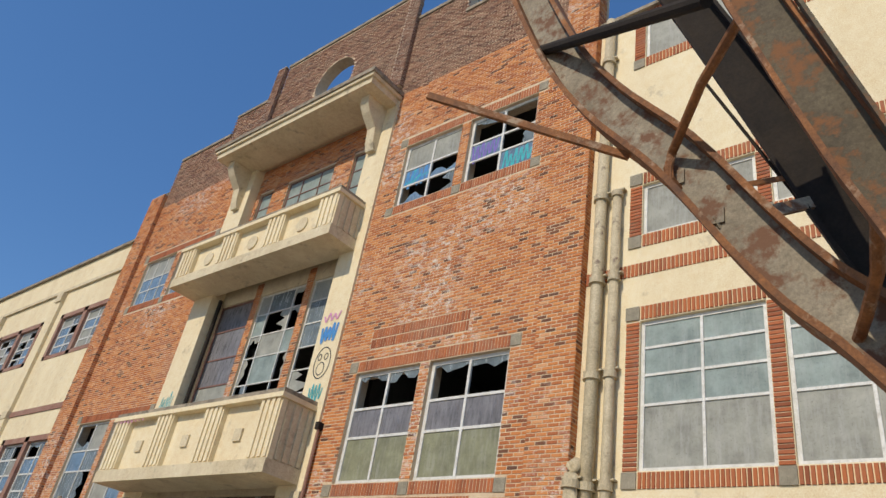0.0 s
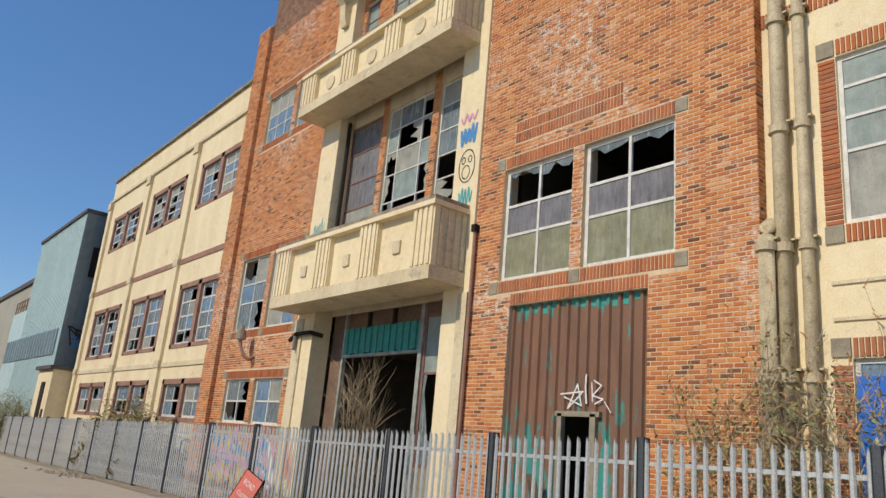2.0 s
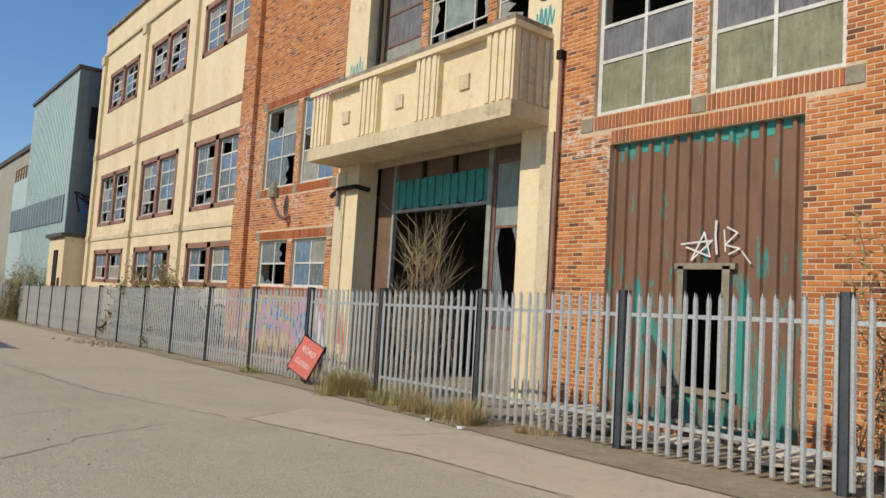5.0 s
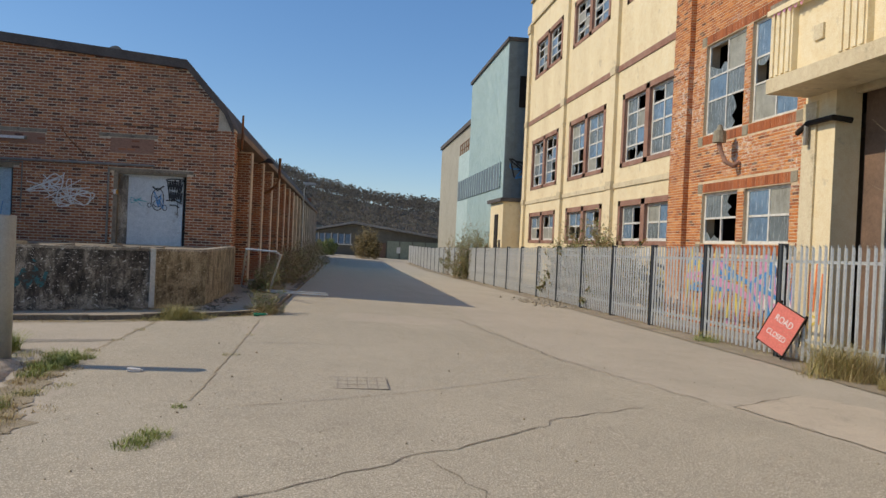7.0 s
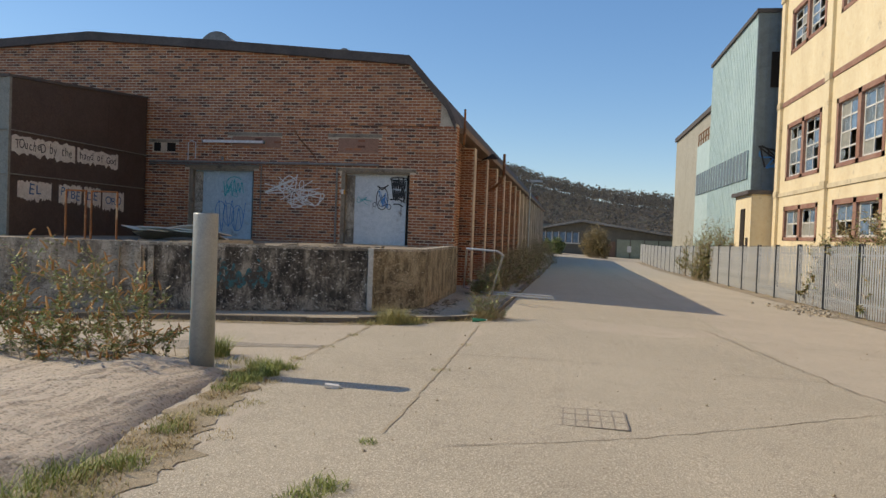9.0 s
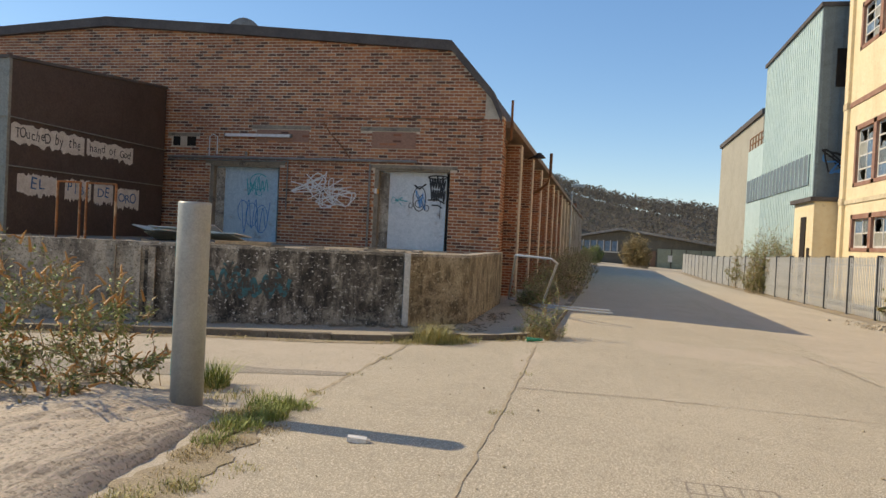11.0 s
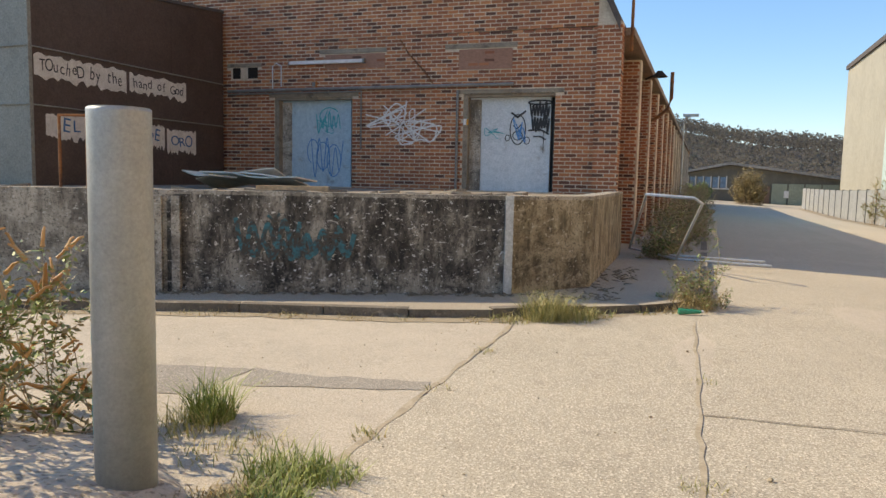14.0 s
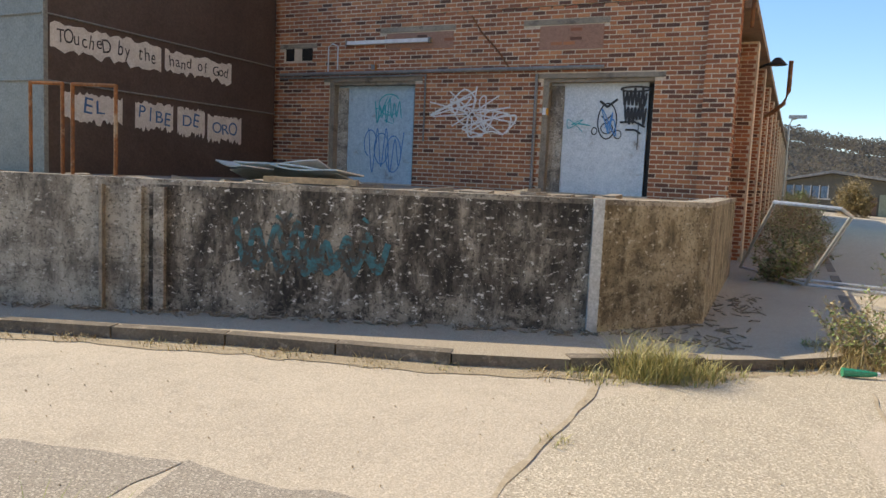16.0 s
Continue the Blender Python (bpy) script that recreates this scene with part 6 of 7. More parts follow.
def blades(s, x, y, n, h, spread, r, lean=1.5):
    z0 = ground(x, y) - 0.01
    for _ in range(n):
        a, d = r.uniform(0, 6.28), spread * r.random() ** 0.6
        bx, by = x + d * math.cos(a), y + d * math.sin(a)
        hh = h * r.uniform(0.2, 1.1)
        la, l = r.uniform(0, 6.28), hh * lean * r.uniform(0.2, 1.0)
        w = r.uniform(0.0018, 0.0042)
        px, py = -math.sin(la) * w, math.cos(la) * w
        k = len(s.v)
        zb = z0
        s.v += [(bx - px, by - py, zb), (bx + px, by + py, zb), (bx + px * 0.8 + l * 0.4 * math.cos(la), by + py * 0.8 + l * 0.4 * math.sin(la), zb + hh * 0.62), (bx - px * 0.8 + l * 0.4 * math.cos(la), by - py * 0.8 + l * 0.4 * math.sin(la), zb + hh * 0.62), (bx + l * math.cos(la), by + l * math.sin(la), zb + hh)]
        s.f += [(k, k + 1, k + 2, k + 3), (k + 3, k + 2, k + 4)]


def grass(name, spots, mat, label, seed):
    r = random.Random(seed)
    s = Shape()
    for x, y, n, h, sp in spots:
        blades(s, x, y, n, h, sp, r)
    s.ob(name, mat, None, label, "grass", "stuff")


fr = random.Random(17)
fence_dry, fence_green = [(11.85, 6.7, 500, 0.6, 0.3), (11.8, 6.3, 350, 0.5, 0.28)], [(11.85, 6.95, 420, 0.62, 0.26), (11.75, 5.1, 300, 0.45, 0.25)]
for _ in range(34):
    y = fr.uniform(1.4, 7.1)
    q = (11.83 + fr.gauss(0, 0.14), y, fr.randint(70, 260), fr.uniform(0.12, 0.55) * (1 if y > 2.6 else 0.4), fr.uniform(0.1, 0.3))
    (fence_dry if fr.random() < 0.68 else fence_green).append(q)
grass("grass", fence_dry, M_STRAW, "long dry grass along the fence", 1)
grass("grass", fence_green, M_MIXG, "green and tired grass along the fence", 2)
grass("grass", [(12.0, y, 60, 0.12, 0.35) for y in (9.2, 10.1, 11.4, 12.6, 13.3, 15, 17, 19, 20.5, 22, 25, 28, 31, 35, 40)], M_MIXG, "sparse grass at the foot of the fence", 3)
M_MAT = aggregate("earth_and_litter", (0.36, 0.295, 0.20), (0.50, 0.42, 0.28), (0.16, 0.13, 0.08), 0.8, (0.20, 0.175, 0.085))
VERGE = [(1.15, 5.5), (1.32, 4.9), (1.42, 4.3), (1.48, 3.7), (1.58, 3.2), (1.68, 2.7), (1.72, 2.2), (1.68, 1.7), (1.5, 1.1), (1.1, 0.3)]
er = random.Random(4)
side_in = [(x - 0.25 - er.uniform(0, 0.08), y) for x, y in VERGE]
side_out = [(x + 0.16 + er.uniform(-0.06, 0.14), y) for x, y in VERGE]
sheet("ground_verge", M_MAT, side_in + side_out[::-1], 0.0065, "strip of earth and dead litter beside the broken concrete", "ground", step=0.8, ragged=0.16)
straw, green = [], []
for (x0, y0), (x1, y1) in zip(VERGE, VERGE[1:]):
    for k in range(14):
        f = er.random()
        x, y = x0 + (x1 - x0) * f + er.gauss(-0.02, 0.13), y0 + (y1 - y0) * f
        n = noise.noise(Vector((x * 1.5, y * 1.5, 4)))
        (green if n > 0.2 else straw).append((x, y, er.randint(60, 170), er.uniform(0.02, 0.06), er.uniform(0.08, 0.18)))
grass("grass", straw, M_STRAW, "dry matted grass along the broken concrete edge", 5)
grass("grass", green, M_MIXG, "tired grass along the broken concrete edge", 15)
grass("grass", [(1.3, 5.35, 500, 0.13, 0.17), (1.17, 5.68, 450, 0.14, 0.2), (1.36, 5.75, 350, 0.10, 0.16), (1.25, 5.0, 420, 0.12, 0.18), (1.27, 4.6, 250, 0.09, 0.16), (1.5, 3.2, 240, 0.08, 0.16), (1.62, 2.35, 380, 0.11, 0.2), (1.45, 2.05, 420, 0.12, 0.22), (1.4, 1.6, 420, 0.14, 0.24), (2.98, 2.34, 300, 0.075, 0.16), (2.93, 2.1, 260, 0.07, 0.14), (2.99, 3.32, 90, 0.05, 0.07)], M_GRASS, "green weeds on the broken concrete edge", 6)
grass("grass", [(0.36, 6.22, 420, 0.26, 0.13)], M_GRASS, "tuft of fresh green grass", 7)
grass("grass", [(0.3, 6.05, 200, 0.16, 0.22), (0.75, 5.85, 160, 0.1, 0.3), (1.3, 6.3, 60, 0.06, 0.1), (1.32, 7.3, 40, 0.05, 0.1), (1.33, 8.4, 50, 0.06, 0.1), (3.0, 6.3, 60, 0.05, 0.12), (3.0, 8.2, 40, 0.05, 0.1)], M_MIXG, "low weeds in the concrete joints", 8)
grass("grass", [(1.5, 10.05, 800, 0.3, 0.24), (1.75, 10.15, 400, 0.2, 0.25), (1.2, 9.8, 260, 0.1, 0.22), (1.95, 10.35, 200, 0.1, 0.2)], M_MIXG, "clump of grass growing at the kerb", 9)
kr = random.Random(12)
kerb_dry, kerb_green = [], []
for i in range(1, 8):
    for _ in range(int(9 * math.hypot(KERB[i + 1][0] - KERB[i][0], KERB[i + 1][1] - KERB[i][1]))):
        f = kr.random()
        q = (KERB[i][0] + (KERB[i + 1][0] - KERB[i][0]) * f + kr.uniform(0, 0.08), KERB[i][1] + (KERB[i + 1][1] - KERB[i][1]) * f - kr.uniform(0.03, 0.16), kr.randint(10, 70), kr.uniform(0.02, 0.08), kr.uniform(0.08, 0.22))
        (kerb_green if kr.random() < 0.28 else kerb_dry).append(q)
grass("grass", kerb_dry, M_STRAW, "dry weeds along the kerb", 10)
grass("grass", kerb_green, M_MIXG, "small green weeds along the kerb", 11)
sheet("ground_gutter", M_MAT, [(x, y - 0.02) for x, y in KERB[1:9]] + [(x + kr.uniform(0.02, 0.1), y - kr.uniform(0.1, 0.26)) for x, y in KERB[1:9][::-1]], 0.0055, "earth and dead leaves lying in the gutter", "ground", step=0.9, ragged=0.07)
M_FOOT = aggregate("damp_earth", (0.22, 0.18, 0.125), (0.34, 0.285, 0.2), (0.11, 0.09, 0.065), 0.8, (0.08, 0.075, 0.04))
foot = Shape()
for _ in range(700):
    f = kr.random()
    x, y = (-8.5 + 9.4 * f, 6.72 + 4.15 * f) if kr.random() < 0.6 else (kr.uniform(0.95, 2.1), 11.0 + kr.random() ** 2 * 3.5)
    q = kr.uniform(0.004, 0.016)
    foot.box(-q * 4, q * 4, -q * 0.5, q * 0.5, -q * 0.4, q * 0.4, pose(x + kr.gauss(0, 0.05), y - 0.06 + kr.gauss(0, 0.04), ground(x, y) + 0.092, kr.uniform(-25, 25), kr.uniform(-25, 25), kr.uniform(0, 180)))
foot.ob("litter_drift", M_FOOT, None, "dead twigs and dirt drifted against the wall", "debris", "stuff")


def shrub(name, at, h, spread, stems, leaves, leaf_mats, label, seed, leaf=0.05, heads=0, twiggy=2, lean=(0, 0), bark=None, low=False):
    """A shrub of many thin branching stems with small leaves along them."""
    r = random.Random(seed)
    x, y = at
    t = thing(name, label, "shrub", at=(x, y, ground(x, y)))
    s = Shape()
    ls = [Shape() for _ in leaf_mats]
    hs = Shape()
    for _ in range(stems):
        a = r.uniform(0, 6.28)
        sp = spread * r.uniform(0.25, 1.0)
        hh = h * (r.uniform(0.2, 1.0) * math.sqrt(max(0.05, 1 - (sp / spread) ** 2 * 0.75)) if low else r.uniform(0.55, 1.0))
        wide = 0.7 if low else 0.12
        b = Vector((r.uniform(-wide, wide) * spread, r.uniform(-wide, wide) * spread, -0.05))
        tip = Vector((sp * math.cos(a) + lean[0] * hh, sp * math.sin(a) + lean[1] * hh, hh))
        mid = b.lerp(tip, 0.5) + Vector((r.uniform(-0.1, 0.1), r.uniform(-0.1, 0.1), 0.12 * hh))
        low = b.lerp(mid, 0.45) + Vector((r.uniform(-0.06, 0.06), r.uniform(-0.06, 0.06), 0.05 * hh))
        s.tube([b, low, mid, tip], 0.004 + 0.0018 * h, 4, 0.002)
        branches = [(mid, tip), (low, mid)]
        for _ in range(twiggy):
            p = mid.lerp(tip, r.uniform(0.0, 0.7))
            q = p + ((tip - mid).normalized() * 0.75 + Vector((r.uniform(-1, 1), r.uniform(-1, 1), r.uniform(-0.1, 1.0))).normalized()).normalized() * hh * r.uniform(0.1, 0.34)
            s.tube([p, q], 0.0025 + 0.0011 * h, 3, 0.0015)
            branches.append((p, q))
        for p, q in branches:
            for _ in range(leaves):
                c = p.lerp(q, r.random()) + Vector((r.gauss(0, 0.02), r.gauss(0, 0.02), r.gauss(0, 0.02)))
                d = Vector((r.uniform(-1, 1), r.uniform(-1, 1), r.uniform(-0.6, 0.6))).normalized()
                e = d.cross(Vector((r.uniform(-1, 1), r.uniform(-1, 1), 1))).normalized()
                L = leaf * r.uniform(0.6, 1.3)
                m = r.choice(ls)
                k = len(m.v)
                m.v += [tuple(c), tuple(c + d * L * 0.5 + e * L * 0.2), tuple(c + d * L), tuple(c + d * L * 0.5 - e * L * 0.2)]
                m.f.append((k, k + 1, k + 2, k + 3))
            if r.random() < heads:
                d = (q - p).normalized()
                d = (d + Vector((r.uniform(-0.6, 0.6), r.uniform(-0.6, 0.6), -0.1))).normalized()
                g = r.uniform(0.5, 1.0)
                hs.tube([q - d * 0.02, q + d * 0.025 * g, q + d * 0.07 * g + Vector((0, 0, 0.006)), q + d * 0.12 * g + Vector((0, 0, -0.012))], 0.015 * g, 6, 0.006)
    s.ob("stem_tangle", bark or M_TWIG, t, kind="stuff")
    for m, mat in zip(ls, leaf_mats):
        if m.f:
            m.ob("foliage", mat, t, kind="stuff")
    if hs.f:
        hs.ob("dried_bloom", M_SEED, t, kind="stuff")
    return t


M_TANBARK = noisy("sunlit_bare_twig", (0.42, 0.33, 0.20), (0.30, 0.23, 0.14), 9, 60)
shrub("shrub", (-0.85, 5.1), 1.45, 1.0, 44, 17, [M_LEAF, M_LEAF, M_OLIVE], "wild butterfly bush with rusty dried seed heads", 31, 0.055, 0.7, 5)
shrub("shrub", (-2.2, 4.5), 1.2, 0.95, 36, 16, [M_LEAF, M_LEAF, M_OLIVE], "wild butterfly bush with rusty dried seed heads", 32, 0.058, 0.6, 4)
shrub("shrub", (-0.45, 5.75), 0.95, 0.7, 24, 15, [M_LEAF, M_LEAF, M_OLIVE], "green-leaved butterfly bush with dried seed heads", 36, 0.055, 0.5, 4)
shrub("shrub", (-0.1, 4.75), 0.42, 0.4, 14, 10, [M_LEAF, M_OLIVE], "low straggling weed bush with dry tips", 33, 0.05, 0.3, 2)
shrub("shrub", (2.88, 11.45), 0.55, 0.42, 34, 12, [M_LEAF, M_OLIVE], "straggling weed bush growing from the kerb", 34, 0.04, 0.0, 3)
shrub("shrub", (3.0, 11.7), 1.05, 0.25, 9, 8, [M_LEAF], "tall thin weed beside the kerb", 35, 0.045, 0.0, 3, (0.3, 0.1))
grass("grass", [(2.85, 11.4, 500, 0.22, 0.3), (2.65, 11.1, 260, 0.12, 0.22), (3.0, 11.8, 260, 0.18, 0.25)], M_STRAW, "dry grass round the weed bush at the kerb", 37)
for k, (x, y, h) in enumerate(((2.25, 16.6, 0.8), (2.35, 18.2, 1.0), (2.3, 20, 1.2), (2.5, 22, 1.35), (2.35, 24, 1.5), (2.5, 26.5, 1.5), (2.3, 29, 1.6), (2.5, 32, 1.7), (2.4, 36, 1.8), (2.5, 41, 2.0), (2.4, 47, 2.2), (2.5, 55, 2.4))):
    shrub("shrub", (x, y), h, h * 0.62, 60, 5, [M_LEAF, M_OLIVE, M_OLIVE], "unkempt brown scrub along the warehouse wall", 40 + k, 0.07, 0, 5)
for k, (x, y, h, sp) in enumerate(((13.1, 19.2, 3.0, 1.4), (13.2, 21.6, 3.4, 1.6), (13.1, 24.0, 2.8, 1.4), (13.0, 41.5, 3.8, 1.7), (12.9, 45.0, 4.0, 2.0), (12.0, 42.0, 2.6, 0.9), (12.9, 50.0, 3.2, 1.6))):
    shrub("shrub", (x, y), h, sp, 70, 12, [M_OLIVE, M_OLIVE, M_LEAF], "tall half-bare shrub behind the fence", 60 + k, 0.11, 0.1, 5)
for k, (y, h) in enumerate(((-2.6, 3.7), (-3.4, 4.1), (-4.4, 4.2), (-5.6, 3.7))):
    shrub("shrub", (13.25, y), h, 1.25, 34, 6, [M_OLIVE, M_LEAF], "tall half-dead buddleia behind the fence", 81 + k, 0.085, 0.55, 6)
shrub("shrub", (13.4, 6.4), 4.5, 0.9, 60, 0, [M_OLIVE], "tall bare leafless bush before the entrance", 94, 0.06, 0.0, 8, bark=M_TANBARK)
shrub("shrub", (13.3, 7.0), 2.6, 0.6, 26, 0, [M_OLIVE], "bare leafless bush before the entrance", 95, 0.06, 0.0, 8, bark=M_TANBARK)
shrub("shrub", (7.3, 84), 3.9, 2.0, 190, 8, [M_OLIVE], "round brown thicket at the end of the road", 86, 0.2, 0, 7, low=True)
shrub("shrub", (2.2, 88), 2.2, 2.2, 80, 16, [M_LEAF], "green hedge at the end of the road", 87, 0.25, 0, 4, low=True)
shrub("shrub", (-3.95, 16.75), 0.9, 0.35, 26, 12, [M_LEAF], "dark weed growing beside the dock door", 88, 0.06, 0, 3)
shrub("shrub", (-3.3, 16.8), 0.4, 0.4, 20, 10, [M_LEAF], "dark low weed on the dock", 89, 0.05, 0, 2)


# ---- paint on walls ----
def ribbon(s, wall, pts, width, n):
    """A flat painted stroke that lies on a wall."""
    for (u0, v0), (u1, v1) in zip(pts, pts[1:]):
        d = Vector((u1 - u0, v1 - v0))
        if d.length < 1e-5:
            continue
        d.normalize()
        a, b = -d.y * width / 2, d.x * width / 2
        e, g = d.x * width * 0.3, d.y * width * 0.3
        k = len(s.v)
        s.v += [tuple(wall.p(u0 - e + a, v0 - g + b, n)), tuple(wall.p(u0 - e - a, v0 - g - b, n)), tuple(wall.p(u1 + e - a, v1 + g - b, n)), tuple(wall.p(u1 + e + a, v1 + g + b, n))]
        s.f.append((k, k + 1, k + 2, k + 3))
        n += 0.00006


def loops(u0, u1, v0, v1, n, seed, wild=1.0):
    """A smooth scrawl through random places of a rectangle."""
    r = random.Random(seed)
    knots = [(r.uniform(u0, u1), r.uniform(v0, v1)) for _ in range(n)]
    if wild < 1:
        knots = [(u0 + (u1 - u0) * (i + 0.5) / n, (v0 if i % 2 else v1) + r.uniform(-0.2, 0.2) * (v1 - v0)) for i in range(n)]
    out = []
    for i in range(n - 1):
        p0, p1, p2, p3 = (knots[max(i - 1, 0)], knots[i], knots[i + 1], knots[min(i + 2, n - 1)])
        for k in range(8):
            t = k / 8
            out.append(tuple(0.5 * (2 * b + (c - a) * t + (2 * a - 5 * b + 4 * c - d) * t * t + (3 * b - a - 3 * c + d) * t ** 3) for a, b, c, d in zip(p0, p1, p2, p3)))
    return out


def graffiti(wall, n, strokes, label):
    """A tag of several strokes: (points, width, material)."""
    t = thing("graffiti", label, "graffiti", at=tuple(wall.p(strokes[0][0][0][0], strokes[0][0][0][1], n)))
    inv = Matrix.Translation(t.location).inverted()
    for k, (pts, w, mat) in enumerate(strokes):
        s = Shape()
        ribbon(s, wall, pts, w, n + 0.0015 * k)
        o = s.ob("stroke", mat, t)
        o.matrix_parent_inverse = inv


def ring_pts(u, v, a, b, n=20, start=0.0, turn=1.0):
    return [(u + a * math.cos(2 * math.pi * (start + turn * i / n)), v + b * math.sin(2 * math.pi * (start + turn * i / n))) for i in range(n + 1)]


# white tag between the dock doors
burst = [[(-3.05 + f * math.cos(a), 2.52 + f * 0.5 * math.sin(a)) for f in (0.1, 0.5, ln)] for a, ln in ((0.3, 0.75), (0.9, 0.8), (1.5, 0.95), (2.1, 0.9), (2.7, 0.95), (3.3, 0.8), (4.0, 0.6), (4.7, 0.75), (5.4, 0.95), (5.9, 0.9))]
graffiti(V, 0.014, [(loops(-3.95, -2.95, 2.45, 2.95, 11, 2), 0.03, M_SPRAYW), (loops(-3.3, -2.15, 2.05, 2.6, 10, 4), 0.03, M_SPRAYW), (loops(-3.5, -2.4, 2.15, 2.9, 14, 3), 0.022, M_SPRAYW)] + [(b, 0.026, M_SPRAYW) for b in burst], "tangled white spray-paint tag on brick")
LD = Wall((0, WY + 0.2, 0), (1, 0, 0), (0, -1, 0))
graffiti(LD, 0.005, [(ring_pts(-4.9, 2.7, 0.24, 0.2, start=0.1, turn=0.8), 0.022, M_SPRAYT), (loops(-5.25, -4.6, 2.4, 2.75, 12, 5, 0.5), 0.022, M_SPRAYT), (loops(-5.4, -4.5, 1.45, 2.15, 9, 6, 0.5), 0.018, M_SPRAYB), (loops(-5.2, -4.6, 2.3, 2.95, 9, 7), 0.014, M_SPRAYT), (ring_pts(-5.05, 1.85, 0.16, 0.3), 0.018, M_SPRAYB), (ring_pts(-4.78, 1.75, 0.17, 0.35), 0.018, M_SPRAYB), (ring_pts(-5.3, 1.95, 0.14, 0.26, turn=0.7), 0.018, M_SPRAYB)], "teal and blue loops sprayed on the dock door")
graffiti(LD, 0.005, [(ring_pts(-0.65, 2.42, 0.16, 0.3), 0.022, M_JETBLACK), (ring_pts(-0.65, 2.3, 0.1, 0.09), 0.018, M_JETBLACK), (ring_pts(-0.86, 2.25, 0.045, 0.06), 0.016, M_JETBLACK), (ring_pts(-0.46, 2.2, 0.06, 0.07), 0.016, M_JETBLACK), ([(-0.74, 2.5), (-0.67, 2.43), (-0.58, 2.52)], 0.02, M_JETBLACK), ([(-0.78, 2.75), (-0.66, 2.66), (-0.5, 2.78)], 0.04, M_JETBLACK), (loops(-0.42, 0.0, 2.68, 2.92, 13, 8, 0.5), 0.035, M_JETBLACK), (loops(-0.38, 0.0, 2.42, 2.66, 13, 9, 0.5), 0.035, M_JETBLACK), (loops(-0.82, -0.5, 2.15, 2.65, 9, 10), 0.018, M_SPRAYB), ([(-0.12, 2.4), (-0.12, 1.95)], 0.014, M_JETBLACK), (loops(-1.35, -0.9, 2.2, 2.5, 8, 11), 0.012, M_SPRAYT), (ring_pts(-0.2, 2.95, 0.24, 0.04), 0.03, M_JETBLACK), ([(-0.42, 2.4), (-0.2, 2.42), (-0.02, 2.33)], 0.035, M_JETBLACK), ([(-0.32, 2.28), (-0.18, 2.28), (-0.08, 2.22)], 0.03, M_JETBLACK)], "black cartoon tag sprayed on the dock door")
# tags on the factory
graffiti(F, -0.111, [(loops(1.95, 2.85, 12.72, 13.2, 12, 71, 0.5), 0.06, M_SPRAYB), (loops(1.95, 2.85, 12.6, 13.2, 9, 72), 0.04, M_SPRAYT)], "blue and teal scrawl on a top-floor pane")
graffiti(F, -0.111, [(loops(-0.2, 0.65, 12.75, 13.2, 11, 73, 0.5), 0.05, noisy("violet_spray", (0.22, 0.16, 0.5), (0.18, 0.14, 0.4), 8)), (loops(-1.2, -0.35, 12.15, 12.6, 12, 74, 0.5), 0.05, M_SPRAYT)], "violet and teal scrawl on top-floor panes")
graffiti(F, -0.085, [([(1.09, 2.79), (0.57, 2.83), (0.91, 2.54), (0.7, 2.96), (0.6, 2.59), (1.0, 2.74)], 0.028, M_SPRAYW), ([(0.51, 3.12), (0.52, 2.9), (0.49, 2.63)], 0.035, M_SPRAYW), ([(0.33, 3.02), (0.17, 2.93), (0.36, 2.76), (0.13, 2.7), (0.3, 2.62)], 0.026, M_SPRAYW), ([(0.1, 2.66), (-0.04, 2.48)], 0.02, M_SPRAYW), ([(0.38, 2.98), (0.35, 2.66)], 0.024, M_SPRAYW)], "white star-shaped tag sprayed on the corrugated door")
PW = Wall((14.08, 0, 0), (0, 1, 0), (-1, 0, 0))
graffiti(PW, 0.004, [(ring_pts(4.08, 7.9, 0.27, 0.4), 0.03, M_JETBLACK), (ring_pts(4.1, 7.75, 0.13, 0.16), 0.025, M_JETBLACK), (ring_pts(3.98, 8.05, 0.06, 0.08), 0.025, M_JETBLACK), (ring_pts(4.2, 8.05, 0.06, 0.08), 0.025, M_JETBLACK), (loops(3.8, 4.4, 8.5, 8.85, 9, 15, 0.5), 0.07, M_SPRAYB), (loops(3.8, 4.45, 9.0, 9.2, 7, 16, 0.5), 0.05, M_SPRAYP), (loops(3.8, 4.3, 6.95, 7.3, 9, 17, 0.5), 0.03, M_SPRAYT)], "blue, pink and black tags on a cream pillar")
graffiti(PW, 0.004, [(loops(10.35, 11.0, 7.2, 7.8, 10, 18, 0.5), 0.03, M_SPRAYT), (loops(10.35, 10.9, 6.95, 7.15, 8, 19, 0.5), 0.025, M_SPRAYP)], "thin teal tags on a cream pillar")
LOW = [(9.0, 13.2, 0.2, 1.5, [M_SPRAYB, M_SPRAYW, M_SPRAYP, M_SPRAYB]), (13.3, 16.5, 0.1, 1.5, [M_SPRAYP, M_SPRAYB, M_SPRAYY, M_SPRAYP]), (17.0, 21.5, -0.2, 1.4, [M_SPRAYW, M_SPRAYY, M_SPRAYW, M_JETBLACK])]
for k, (a, b, c, d, mats) in enumerate(LOW):
    wl = F if b < 17 else C
    if a < 11.3:
        a = 11.3
    graffiti(wl, 0.016, [(loops(a, b, c, d, 14, 30 + k * 5 + i, 1.0 if i % 2 else 0.5), 0.11, m) for i, m in enumerate(mats)], "large faded multicoloured graffiti behind the fence")
